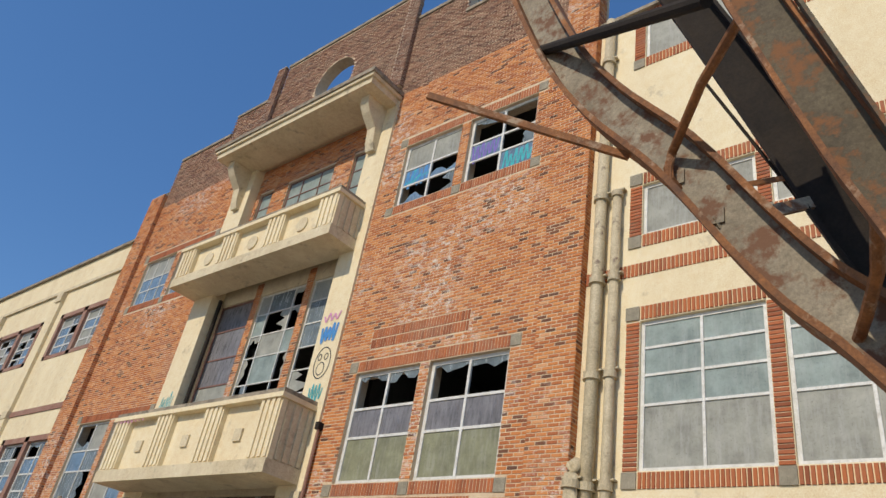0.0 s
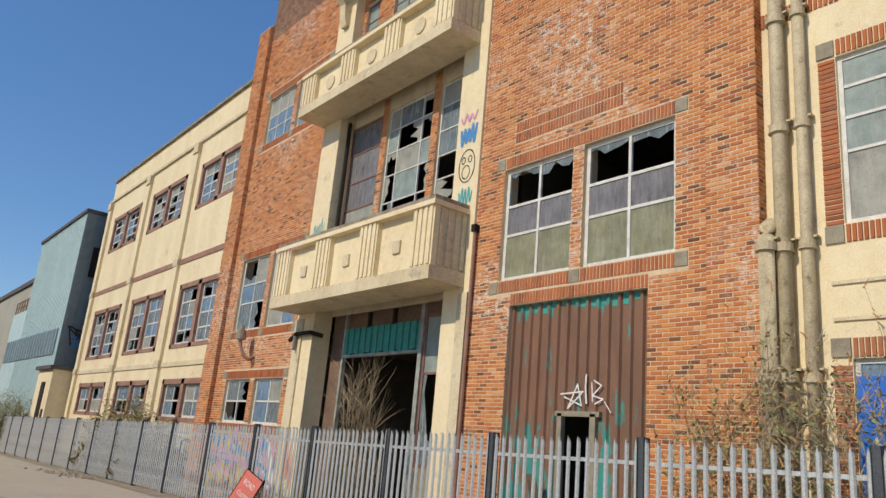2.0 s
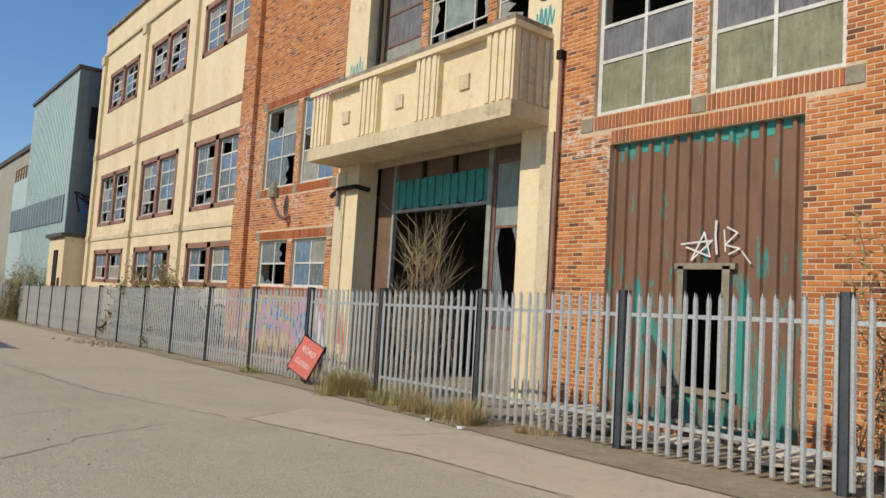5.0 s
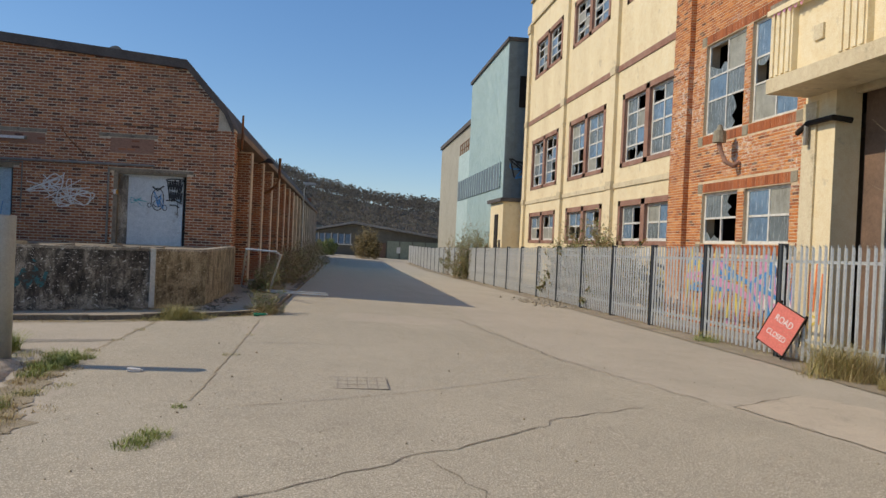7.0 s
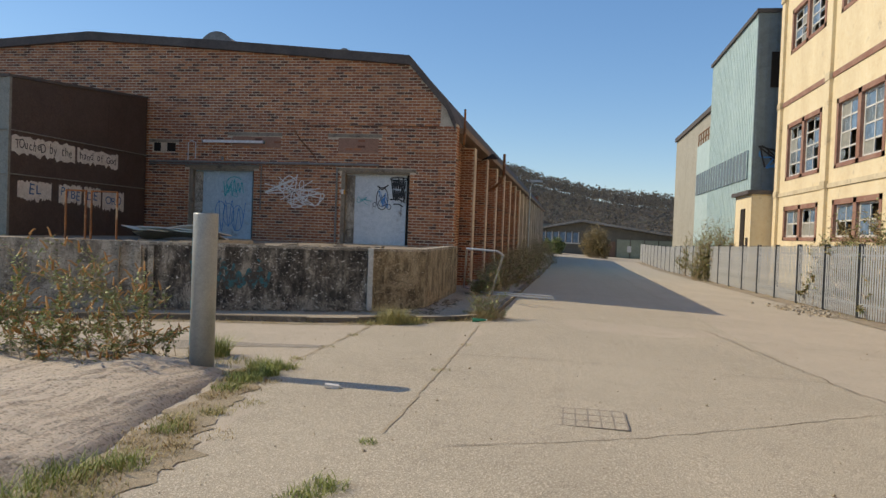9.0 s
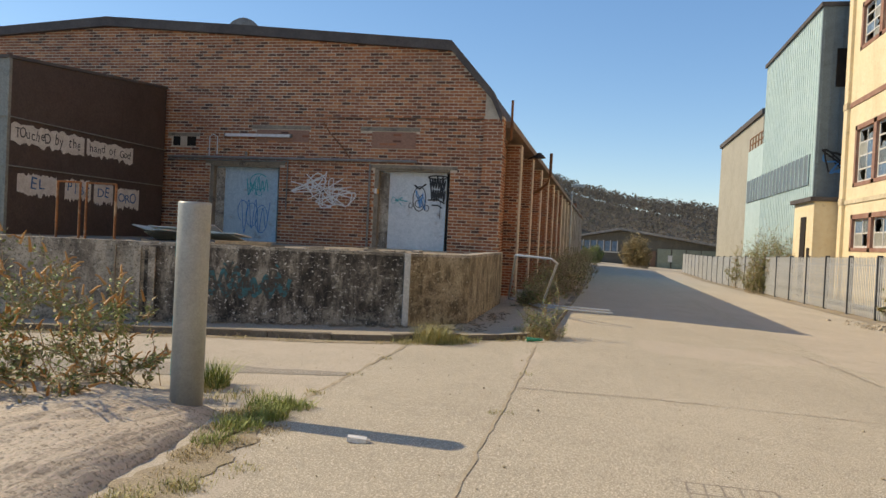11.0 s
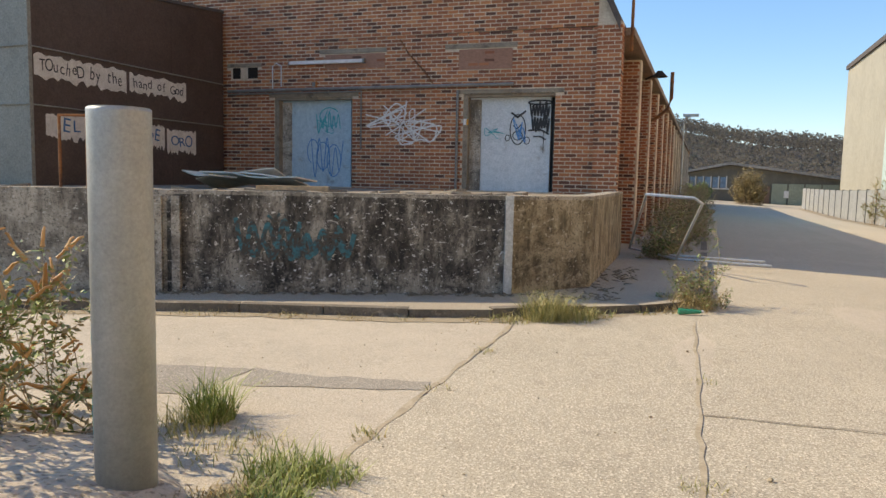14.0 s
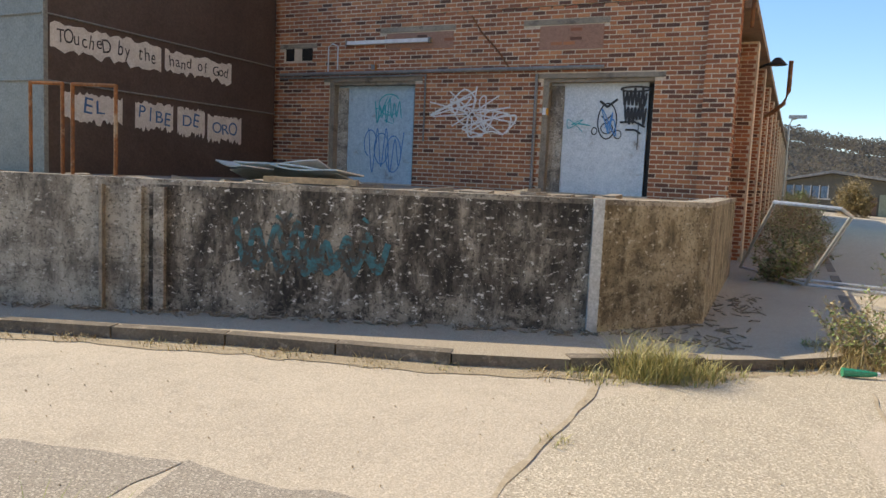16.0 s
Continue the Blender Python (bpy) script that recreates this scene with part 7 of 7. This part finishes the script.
graffiti(PW, 0.012, [(loops(10.3, 11.1, 0.4, 1.5, 9, 51, 0.5), 0.06, noisy("orange_spray", (0.75, 0.22, 0.08), (0.65, 0.2, 0.08), 8)), (loops(10.3, 11.1, 0.1, 0.9, 8, 52), 0.05, M_SPRAYY)], "orange and yellow scrawl on a pillar")
graffiti(Wall((13.13, 0, 0), (0, 1, 0), (-1, 0, 0)), 0.035, [(loops(9.5, 11.0, 6.62, 6.74, 16, 53, 0.5), 0.03, M_SPRAYP)], "faded pink scrawl on the balcony edge")
CT = Wall((0, 38.07, 0), (1, 0, 0), (0, -1, 0))
graffiti(CT, 0.05, [(loops(13.6, 15.2, 5.0, 6.6, 12, 54), 0.08, M_JETBLACK), (loops(13.6, 15.2, 5.0, 6.4, 9, 55), 0.08, M_SPRAYB)], "dark tag on the clad end wall")
RWALL = Wall((RW[0][0], RW[0][1], 0), (d1.x, d1.y, 0), (d1.y, -d1.x, 0))
_faded = noisy("faded_teal", (0.05, 0.20, 0.23), (0.06, 0.12, 0.125), 14, 40, 0.9, 0, 0.5, ((0.08, 0.07, 0.056), 11, 0.44, 0.54))
graffiti(RWALL, 0.005, [(loops(7.9, 8.7, 0.58, 0.9, 9, 61, 0.5), 0.05, _faded), (loops(8.5, 9.3, 0.55, 0.8, 9, 62, 0.5), 0.055, _faded), (loops(8.0, 9.2, 0.52, 0.66, 12, 63, 0.5), 0.06, _faded), ([(8.3, 0.97), (8.37, 0.9), (8.42, 0.99)], 0.03, _faded), ([(9.04, 0.98), (9.08, 0.95)], 0.03, _faded)], "faded teal scrawl on the dark concrete wall")
graffiti(RWALL, 0.006, [(loops(3.3, 4.2, 0.55, 1.1, 12, 58), 0.05, M_SPRAYW), (loops(3.2, 4.2, 0.4, 1.0, 9, 59), 0.05, M_JETBLACK), (loops(3.3, 4.1, 0.3, 0.9, 7, 60), 0.04, M_SPRAYB)], "white and blue tag on the end of the concrete wall")

# ---- lettered patches on the store ----
SW = Wall((X0, 0, 0), (0, 1, 0), (1, 0, 0))


def text(name, words, m, size, mat, label, extrude=0.001):
    c = bpy.data.curves.new(name, "FONT")
    c.body, c.size, c.extrude = words, size, extrude
    c.align_x, c.align_y = "CENTER", "CENTER"
    c.materials.append(mat)
    o = new(name, c)
    o.matrix_world = m
    dg = bpy.context.evaluated_depsgraph_get()
    me = bpy.data.meshes.new_from_object(o.evaluated_get(dg))
    bpy.data.objects.remove(o)
    o = new(name, me)
    o.matrix_world = m
    return tagged(o, label)


def patch(u0, u1, v0, v1, words, ink, size, seed, stretch=1.0):
    """A rough-edged patch of white paint with words on it."""
    r = random.Random(seed)
    n = 26
    top = [(u0 + (u1 - u0) * i / n, v1 + r.uniform(-0.035, 0.03)) for i in range(n + 1)]
    low = [(u1 - (u1 - u0) * i / n, v0 + r.uniform(-0.05, 0.07)) for i in range(n + 1)]
    t = thing("painted_patch", "rough white paint patch with words %s" % ink[1], "writing", at=tuple(SW.p(u0, v0, 0.004)))
    inv = Matrix.Translation(t.location).inverted()
    o = Shape().prism([SW.p(u, v, 0.003) for u, v in low + top], SW.n * 0.003).ob("paint", M_WPATCH, t)
    o.matrix_parent_inverse = inv
    step = min((u1 - u0) * 0.9 / len(words), size * 0.66)
    first = (u0 + u1) / 2 - step * len(words) / 2
    for k, ch in enumerate(words):
        if ch == " ":
            continue
        c = SW.p(first + step * (k + 0.5), (v0 + v1) / 2 + r.uniform(-0.03, 0.03) + 0.02 - 0.04 * k / len(words), 0.008)
        m = Matrix.Translation(c) @ Matrix(((0, 0, 1, 0), (1, 0, 0, 0), (0, 1, 0, 0), (0, 0, 0, 1))) @ Matrix.Rotation(r.uniform(-0.16, 0.16), 4, "Z") @ Matrix.Diagonal((stretch * r.uniform(0.85, 1.1), r.uniform(0.85, 1.1), 1, 1))
        text("letter", ch, m, size, ink[0], "").parent = o


BLACK, BLUE = (M_JETBLACK, "in black"), (noisy("blue_ink", (0.04, 0.12, 0.25), (0.05, 0.14, 0.28), 8), "in blue")
patch(12.0, 14.03, 2.9, 3.3, "TOucheD by the", BLACK, 0.3, 1, 0.8)
patch(14.11, 15.72, 2.9, 3.26, "hand of God", BLACK, 0.28, 2, 0.85)
patch(12.2, 13.25, 1.93, 2.35, "EL", BLUE, 0.32, 3, 1.1)
patch(13.5, 14.3, 1.92, 2.35, "PIBE", BLUE, 0.32, 4, 0.95)
patch(14.4, 15.05, 1.88, 2.34, "DE", BLUE, 0.32, 5, 1.0)
patch(15.12, 16.02, 1.82, 2.28, "ORO", BLUE, 0.32, 6, 1.05)

# ---- fixtures on the warehouse ----
def simple(name, label, category, parts, at):
    """A thing made of named parts: (name, shape, material)."""
    t = thing(name, label, category, at=at)
    inv = Matrix.Translation(t.location).inverted()
    for n, s, m in parts:
        o = s.ob(n, m, t)
        o.matrix_parent_inverse = inv
    return t


M_GREYPIPE = noisy("grey_pipe", (0.26, 0.25, 0.23), (0.18, 0.17, 0.15), 4, 50, 0.6, 0.2)
simple("wall_pipe", "grey pipe running along the brick wall above the doors", "pipe", [("pipe", Shape().tube([(-7.35, WY - 0.06, 3.27), (-0.7, WY - 0.06, 3.29)], 0.035, 8), M_GREYPIPE), ("lower_pipe", Shape().tube([(-7.35, WY - 0.05, 3.2), (-4.0, WY - 0.05, 3.21)], 0.02, 8), M_GREYPIPE), ("drop", Shape().tube([(-1.86, WY - 0.04, 3.2), (-1.86, WY - 0.04, 1.2)], 0.03, 8), M_GREYPIPE), ("drop", Shape().tube([(-4.02, WY - 0.04, 3.2), (-4.02, WY - 0.04, 2.0)], 0.018, 8), M_GREYPIPE)], (-4, WY, 3.2))
simple("strip_light", "old white fluorescent batten fixed to the brick wall", "lamp", [("batten", Shape().box(-5.73, -3.98, WY - 0.1, WY - 0.01, 3.81, 3.88), M_SPRAYW), ("end_cap", Shape().box(-5.77, -5.73, WY - 0.1, WY - 0.01, 3.8, 3.89), M_GREYPIPE), ("end_cap", Shape().box(-3.98, -3.94, WY - 0.1, WY - 0.01, 3.8, 3.89), M_GREYPIPE)], (-4.9, WY, 3.8))
simple("conduit_loop", "bent white conduit loop on the brick wall", "pipe", [("conduit", Shape().tube([(-6.2, WY - 0.03, 3.25), (-6.2, WY - 0.03, 3.8), (-6.1, WY - 0.03, 3.86), (-5.98, WY - 0.03, 3.8), (-5.98, WY - 0.03, 3.35)], 0.014, 6), M_DOOR)], (-6.1, WY, 3.3))
simple("junction_box", "small orange junction box on the brick wall", "electrical box", [("box", Shape().box(-5.2, -5.1, WY - 0.06, WY - 0.005, 3.32, 3.44), noisy("orange_plastic", (0.55, 0.22, 0.05), (0.45, 0.18, 0.05), 6)), ("lid", Shape().box(-5.19, -5.11, WY - 0.07, WY - 0.06, 3.33, 3.43), M_GREYPIPE)], (-5.15, WY, 3.3))
simple("door_lamp", "small white and amber lamp beside the dock door", "lamp", [("body", Shape().box(-1.72, -1.66, WY - 0.06, WY + 0.01, 2.5, 2.62), M_SPRAYW), ("lens", Shape().box(-1.66, -1.63, WY - 0.055, WY, 2.5, 2.61), noisy("amber_lens", (0.6, 0.3, 0.05), (0.5, 0.25, 0.05), 5))], (-1.7, WY, 2.5))
simple("diagonal_stain_cable", "sagging dark cable hanging on the brick wall", "cable", [("cable", Shape().tube([(-3.15, WY - 0.02, 4.25), (-2.95, WY - 0.02, 3.95), (-2.6, WY - 0.02, 3.6), (-2.38, WY - 0.02, 3.3)], 0.014, 6), M_RUST)], (-2.8, WY, 3.3))
simple("downpipe", "thin dark vent pole on the warehouse corner", "pipe", [("pole", Shape().tube([(1.5, WY + 0.3, 3.9), (1.5, WY + 0.3, 4.85)], 0.03, 8), M_RUST)], (1.5, WY + 0.3, 3.9))
simple("vent_pipe", "bent rusty vent pipe rising over the gutter", "pipe", [("pipe", Shape().tube([(1.45, 24.0, 3.1), (1.65, 24.0, 3.2), (1.9, 24.0, 3.42), (1.98, 24.0, 3.7), (1.98, 24.0, 4.4)], 0.05, 8), M_RUST)], (1.45, 24.0, 3.1))
simple("wall_lamp", "dark dish lamp on the warehouse side", "lamp", [("arm", Shape().tube([(1.4, 22.3, 4.0), (1.75, 22.3, 4.15)], 0.025, 6), M_BLACK), ("shade", Shape().tube([(1.75, 22.3, 4.05), (1.75, 22.3, 4.2)], 0.2, 12, 0.06), M_BLACK)], (1.4, 22.3, 4.0))
simple("street_lamp", "grey street lamp on a short arm", "lamp", [("pole", Shape().tube([(1.75, 45, 0), (1.75, 45, 4.6), (1.85, 45, 4.9), (2.1, 45, 4.98)], 0.05, 8), M_GALV), ("head", Shape().box(1.7, 2.5, 44.85, 45.15, 4.96, 5.1), M_GALV)], (1.75, 45, ground(1.75, 45)))
for x, z, wide, high in ((-6.4, 6.56, 0.65, 0.78), (-2.37, 6.22, 0.36, 0.6)):
    ring = [(x + wide * math.cos(a * math.pi / 14), 19.0, z + high * math.sin(a * math.pi / 14)) for a in range(15)]
    simple("roof_vent", "grey half-round ventilator on the warehouse roof", "ventilator", [("hood", Shape().prism(ring, (0, 1.2, 0)), M_BEIGE), ("lip", Shape().prism([(px, 18.95, z + (pz - z) * 1.05) for px, _, pz in ring], (0, 0.08, 0)), M_GREYPIPE)], (x, 19.6, z))

# rubble, panels and frames on the dock
drng = random.Random(77)
# pale boards; sunlight on the fallen panels is put into the whiter tone
M_BOARD = noisy("chipped_white_board", (0.78, 0.73, 0.62), (0.62, 0.57, 0.47), 3, 40)
for k, (x, y, w, l, rz, rx, ry) in enumerate(((-4.4, 14.0, 0.9, 2.1, 84, 4, 14), (-5.0, 14.3, 0.7, 1.5, 98, -6, 16), (-3.9, 13.6, 0.5, 1.5, 75, 3, 8), (-5.3, 13.7, 0.5, 1.2, 60, 2, 5))):
    m = pose(x, y, 1.3 + 0.03 * k, rx, ry, rz)
    line = [m @ Vector((0, -l / 2 + l * i / 6, 0.035 * math.sin(i * 0.7 + k))) for i in range(7)]
    sheet_ = Shape().sweep(line, m.to_3x3() @ Vector((1, 0, 0)), 0, w, 0.02)
    simple("fallen_panel", "bent pale board lying on the dock", "panel", [("board", sheet_, M_BOARD)], (x, y, 1.18))
for (x, y), (x2, y2) in (((-4.05, 9.35), (-3.75, 9.45)), ((-3.68, 9.5), (-3.3, 9.65))):
    simple("rusty_frame", "thin rusty steel frame standing on the dock edge", "steel frame", [("leg", Shape().tube([(x, y, 1.16), (x, y, 2.06)], 0.018, 6), M_RUST), ("leg", Shape().tube([(x2, y2, 1.16), (x2, y2, 2.06)], 0.018, 6), M_RUST), ("top_bar", Shape().tube([(x, y, 2.05), (x2, y2, 2.05)], 0.018, 6), M_RUST)], (x, y, 1.16))
s = Shape()
for _ in range(90):
    x, y = drng.uniform(-6.5, 0.9), drng.uniform(0, 1)
    yy = 11.3 + (x - 0.89) * 0.441 + y * 1.2
    z = drng.uniform(0.02, 0.09)
    s.box(-0.12, 0.12, -0.06, 0.06, -0.02, z, pose(x, yy, 1.17, drng.uniform(-8, 8), drng.uniform(-8, 8), drng.uniform(0, 180)) @ Matrix.Scale(drng.uniform(0.3, 1.3), 4))
s.ob("rubble", M_CONC, None, "broken bricks and rubble along the dock edge", "rubble", "stuff")
simple("pale_plank", "pale timber plank on the wall top", "plank", [("board", Shape().box(-0.4, 0.4, -0.06, 0.06, 0, 0.05, pose(-1.45, 10.1, 1.25, 0, 0, 23.8)), noisy("pale_timber", (0.48, 0.36, 0.22), (0.38, 0.28, 0.17), 3, 40)), ("end", Shape().box(0.4, 0.41, -0.06, 0.06, 0, 0.05, pose(-1.45, 10.1, 1.25, 0, 0, 23.8)), M_CONC)], (-1.45, 10.1, 1.25))

# fallen crowd barrier beside the warehouse
BAR = [(1.62, 17.6, 0.13), (2.12, 14.4, 1.24), (2.82, 14.35, 1.2), (2.93, 14.4, 1.12), (2.55, 15.9, 0.13)]
simple("crowd_barrier", "fallen galvanised crowd barrier leaning at the pavement", "barrier", [("frame", Shape().tube(BAR, 0.024, 8), M_GALV), ("bottom_rail", Shape().tube([BAR[0], BAR[-1]], 0.02, 8), M_GALV), ("foot", Shape().tube([(2.3, 16.5, 0.13), (4.0, 16.5, 0.1)], 0.02, 8), M_GALV), ("foot", Shape().tube([(2.5, 15.9, 0.13), (4.05, 15.85, 0.1)], 0.02, 8), M_GALV)], (2.2, 15.6, 0.1))

# ---- fixtures on the factory ----
simple("siren_lamp", "old cast lamp on a curved pipe bracket", "lamp", [("bracket", Shape().tube([(14.12, 13.85, 3.95), (13.95, 13.85, 3.85), (13.8, 13.95, 3.95), (13.72, 14.1, 4.3), (13.72, 14.15, 4.45)], 0.06, 8), M_BAND), ("housing", Shape().tube([(13.72, 14.15, 4.45), (13.72, 14.15, 4.75)], 0.17, 12, 0.15), M_STONE), ("cap", Shape().tube([(13.72, 14.15, 4.75), (13.72, 14.15, 4.9)], 0.1, 10, 0.05), M_STONE)], (14.1, 13.9, 3.9))
simple("service_pipe", "black service pipe with a tap on the pillar", "pipe", [("pipe", Shape().tube([(13.98, 11.3, 4.3), (13.95, 10.9, 4.45), (13.95, 10.1, 4.45), (14.3, 10.0, 4.4)], 0.06, 8), M_BLACK), ("drop", Shape().tube([(13.95, 10.95, 4.45), (13.95, 10.95, 4.0)], 0.05, 8), M_GREYPIPE)], (14.0, 10.6, 4.2))
simple("downpipe", "black cast-iron downpipe beside the balcony", "pipe", [("pipe", Shape().tube([(14.07, 3.6, -0.2), (14.07, 3.6, 6.3)], 0.04, 10), M_BAND), ("hopper", Shape().box(14.0, 14.14, 3.54, 3.66, 6.24, 6.4), M_BLACK)], (14.03, 3.55, 0))
simple("downpipe", "black cast-iron downpipe in the window bay", "pipe", [("pipe", Shape().tube([(14.35, 10.1, 6.8), (14.35, 10.1, 10.9)], 0.06, 10), M_BLACK), ("shoe", Shape().box(14.27, 14.43, 10.0, 10.2, 6.75, 6.95), M_BLACK)], (14.35, 10.1, 6.8))
simple("banner", "blue printed banner hung over a ground-floor window", "banner", [("sheet", Shape().box(14.18, 14.2, -6.9, -3.95, 1.5, 3.0), noisy("blue_banner", (0.03, 0.17, 0.58), (0.03, 0.14, 0.5), 2)), ("mark", Shape().box(14.172, 14.18, -5.2, -4.7, 2.55, 2.85), M_SPRAYW), ("line", Shape().box(14.172, 14.18, -5.6, -4.3, 2.3, 2.4), M_SPRAYW), ("line", Shape().box(14.172, 14.18, -5.4, -4.5, 2.1, 2.18), M_SPRAYW)], (14.2, -5.4, 1.5))
simple("leaning_plank", "dark timber plank leaning at the corrugated door", "plank", [("board", Shape().bar((13.2, 0.2, -0.1), (13.95, 1.45, 1.35), 0.16, 0.05), noisy("dark_timber", (0.10, 0.07, 0.05), (0.15, 0.11, 0.08), 4)), ("cleat", Shape().bar((13.25, 0.1, 0.2), (13.3, 0.5, 0.25), 0.08, 0.04), noisy("grey_timber", (0.3, 0.27, 0.22), (0.22, 0.2, 0.17), 4))], (13.4, 0.6, -0.1))
for k in range(22):
    x, y = drng.uniform(12.7, 13.8), drng.uniform(-2.2, 3.2)
    l, w = drng.uniform(0.4, 1.2), drng.uniform(0.12, 0.5)
    m = pose(x, y, ground(x, y) + 0.03 + 0.012 * k, drng.uniform(-6, 6), drng.uniform(-8, 8), drng.uniform(0, 180))
    b = Shape().box(-l / 2, l / 2, -w / 2, w / 2, -0.012, 0.012, m)
    b.ob("broken_board", M_BOARD if k % 2 else M_STONE, None, "broken pale board in the rubbish behind the fence", "debris", "", "boards behind the fence")
s = Shape()
for _ in range(420):
    x, y = 11.3 + drng.gauss(0, 0.3), 21.6 + drng.gauss(0, 0.8)
    s.box(-0.1, 0.1, -0.08, 0.08, -0.05, 0.05, pose(x, y, ground(x, y) + max(0, 0.16 - abs(x - 11.3) * 0.35 - abs(y - 21.6) * 0.1) * drng.random(), drng.uniform(0, 90), drng.uniform(0, 90), drng.uniform(0, 180)) @ Matrix.Scale(drng.uniform(0.15, 0.75), 4))
s.ob("rubble", M_PAVE, None, "heap of pale rubble at the foot of the fence", "rubble", "stuff")
s = Shape()
for _ in range(1500):
    x, y = drng.uniform(-4, 11.5), drng.uniform(-4, 12)
    q = drng.uniform(0.002, 0.006) * (2.2 if drng.random() < 0.04 else 1)
    s.box(-q, q, -q * 0.7, q * 0.7, -q * 0.5, q * 0.5, pose(x, y, ground(x, y) + 0.008, drng.uniform(0, 50), drng.uniform(0, 50), drng.uniform(0, 180)))
s.ob("grit", M_JOINT, None, "scattered grit and dead leaves on the road", "grit", "stuff")
simple("pipe_offcut", "white plastic pipe lying at the fence", "pipe", [("pipe", Shape().tube([(11.18, -3.9, ground(11.18, -3.9) + 0.06), (11.16, -2.15, ground(11.16, -2.15) + 0.06)], 0.045, 10), M_SPRAYW), ("collar", Shape().tube([(11.16, -2.3, ground(11.16, -2.3) + 0.06), (11.16, -2.14, ground(11.16, -2.14) + 0.06)], 0.055, 10), M_WPATCH)], (11.17, -3.0, ground(11.17, -3.0)))
for x, y, rz, lab in ((2.17, 4.98, 15, "crushed white drinks carton on the road"), (11.3, 3.4, 40, "pale litter beside the fence"), (11.25, 2.6, 80, "pale litter beside the fence")):
    m = pose(x, y, ground(x, y) + 0.02, 4, 6, rz)
    simple("litter", lab, "litter", [("carton", Shape().box(-0.075, 0.06, -0.03, 0.03, -0.015, 0.02, m), M_SPRAYW), ("cap", Shape().tube([m @ Vector((0.06, 0, 0)), m @ Vector((0.085, 0, 0))], 0.018, 8), M_WPATCH)], (x, y, ground(x, y)))
simple("glass_bottle", "green glass bottle lying at the kerb", "bottle", [("body", Shape().tube([(2.75, 10.9, 0.07), (2.92, 10.95, 0.07), (2.98, 10.97, 0.07)], 0.035, 10, 0.015), noisy("green_glass", (0.02, 0.30, 0.16), (0.03, 0.22, 0.12), 5, 60, 0.15)), ("cap", Shape().tube([(2.98, 10.97, 0.07), (3.0, 10.975, 0.07)], 0.016, 8), M_SPRAYW)], (2.85, 10.93, 0.04))


# red road sign, tipped against the fence
def build_sign():
    c = Vector((11.95, 8.4, ground(11.95, 8.4) + 0.56))
    nrm = Vector((-0.92, -0.39, 0.2)).normalized()
    right = Vector((0.39, -0.92, 0)).normalized()
    m = Matrix.Translation(c) @ Matrix((right, nrm.cross(right), nrm)).transposed().to_4x4() @ Matrix.Rotation(radians(-24), 4, "Z")
    t = thing("road_sign", "tipped red road sign with white words on a black frame", "sign", at=tuple(c))
    inv = Matrix.Translation(c).inverted()

    def put(s, name, mat):
        o = s.ob(name, mat, t)
        o.matrix_parent_inverse = inv
    plate = Shape().box(-0.3, 0.3, -0.37, 0.37, -0.012, 0.012, m).ob("plate", M_RED, t)
    plate.matrix_parent_inverse = inv
    for a, b, e, f in ((-0.315, -0.3, -0.385, 0.385), (0.3, 0.315, -0.385, 0.385), (-0.3, 0.3, 0.37, 0.385), (-0.3, 0.3, -0.385, -0.37)):
        put(Shape().box(a, b, e, f, -0.02, 0.018, m), "rim", M_BLACK)
    for x in (-0.28, 0.28):
        put(Shape().bar(m @ Vector((x, 0.42, -0.03)), m @ Vector((x, -0.45, -0.03)), 0.03, 0.03), "leg", M_BLACK)
        put(Shape().bar(m @ Vector((x, 0.42, -0.04)), m @ Vector((x, -0.25, -0.3)), 0.03, 0.03), "back_leg", M_BLACK)
    for words, y in (("ROAD", 0.13), ("CLOSED", -0.14)):
        w = text("lettering", words, m @ Matrix.Translation((0, y, 0.014)) @ Matrix.Diagonal((0.8, 1, 1, 1)), 0.17 if len(words) < 5 else 0.14, M_SPRAYW, "")
        w.parent = plate


build_sign()
s = Shape()
sr = random.Random(91)
for _ in range(60):
    x, y = 11.95 + sr.gauss(0, 0.1), 10.9 + sr.gauss(0, 0.25)
    z = ground(x, y) + sr.uniform(0.1, 0.22)
    for i in range(5):
        a = i * 1.2566
        k = len(s.v)
        s.v += [(x, y, z), (x + 0.02 * math.cos(a), y + 0.02 * math.sin(a), z + 0.012), (x + 0.02 * math.cos(a + 0.6), y + 0.02 * math.sin(a + 0.6), z + 0.012)]
        s.f.append((k, k + 1, k + 2))
s.ob("daffodil_bed", M_SPRAYY, None, "yellow daffodils at the foot of the fence", "flowers", "stuff")
grass("grass", [(11.95, 10.9, 260, 0.2, 0.3)], M_GRASS, "green daffodil leaves by the fence", 92)
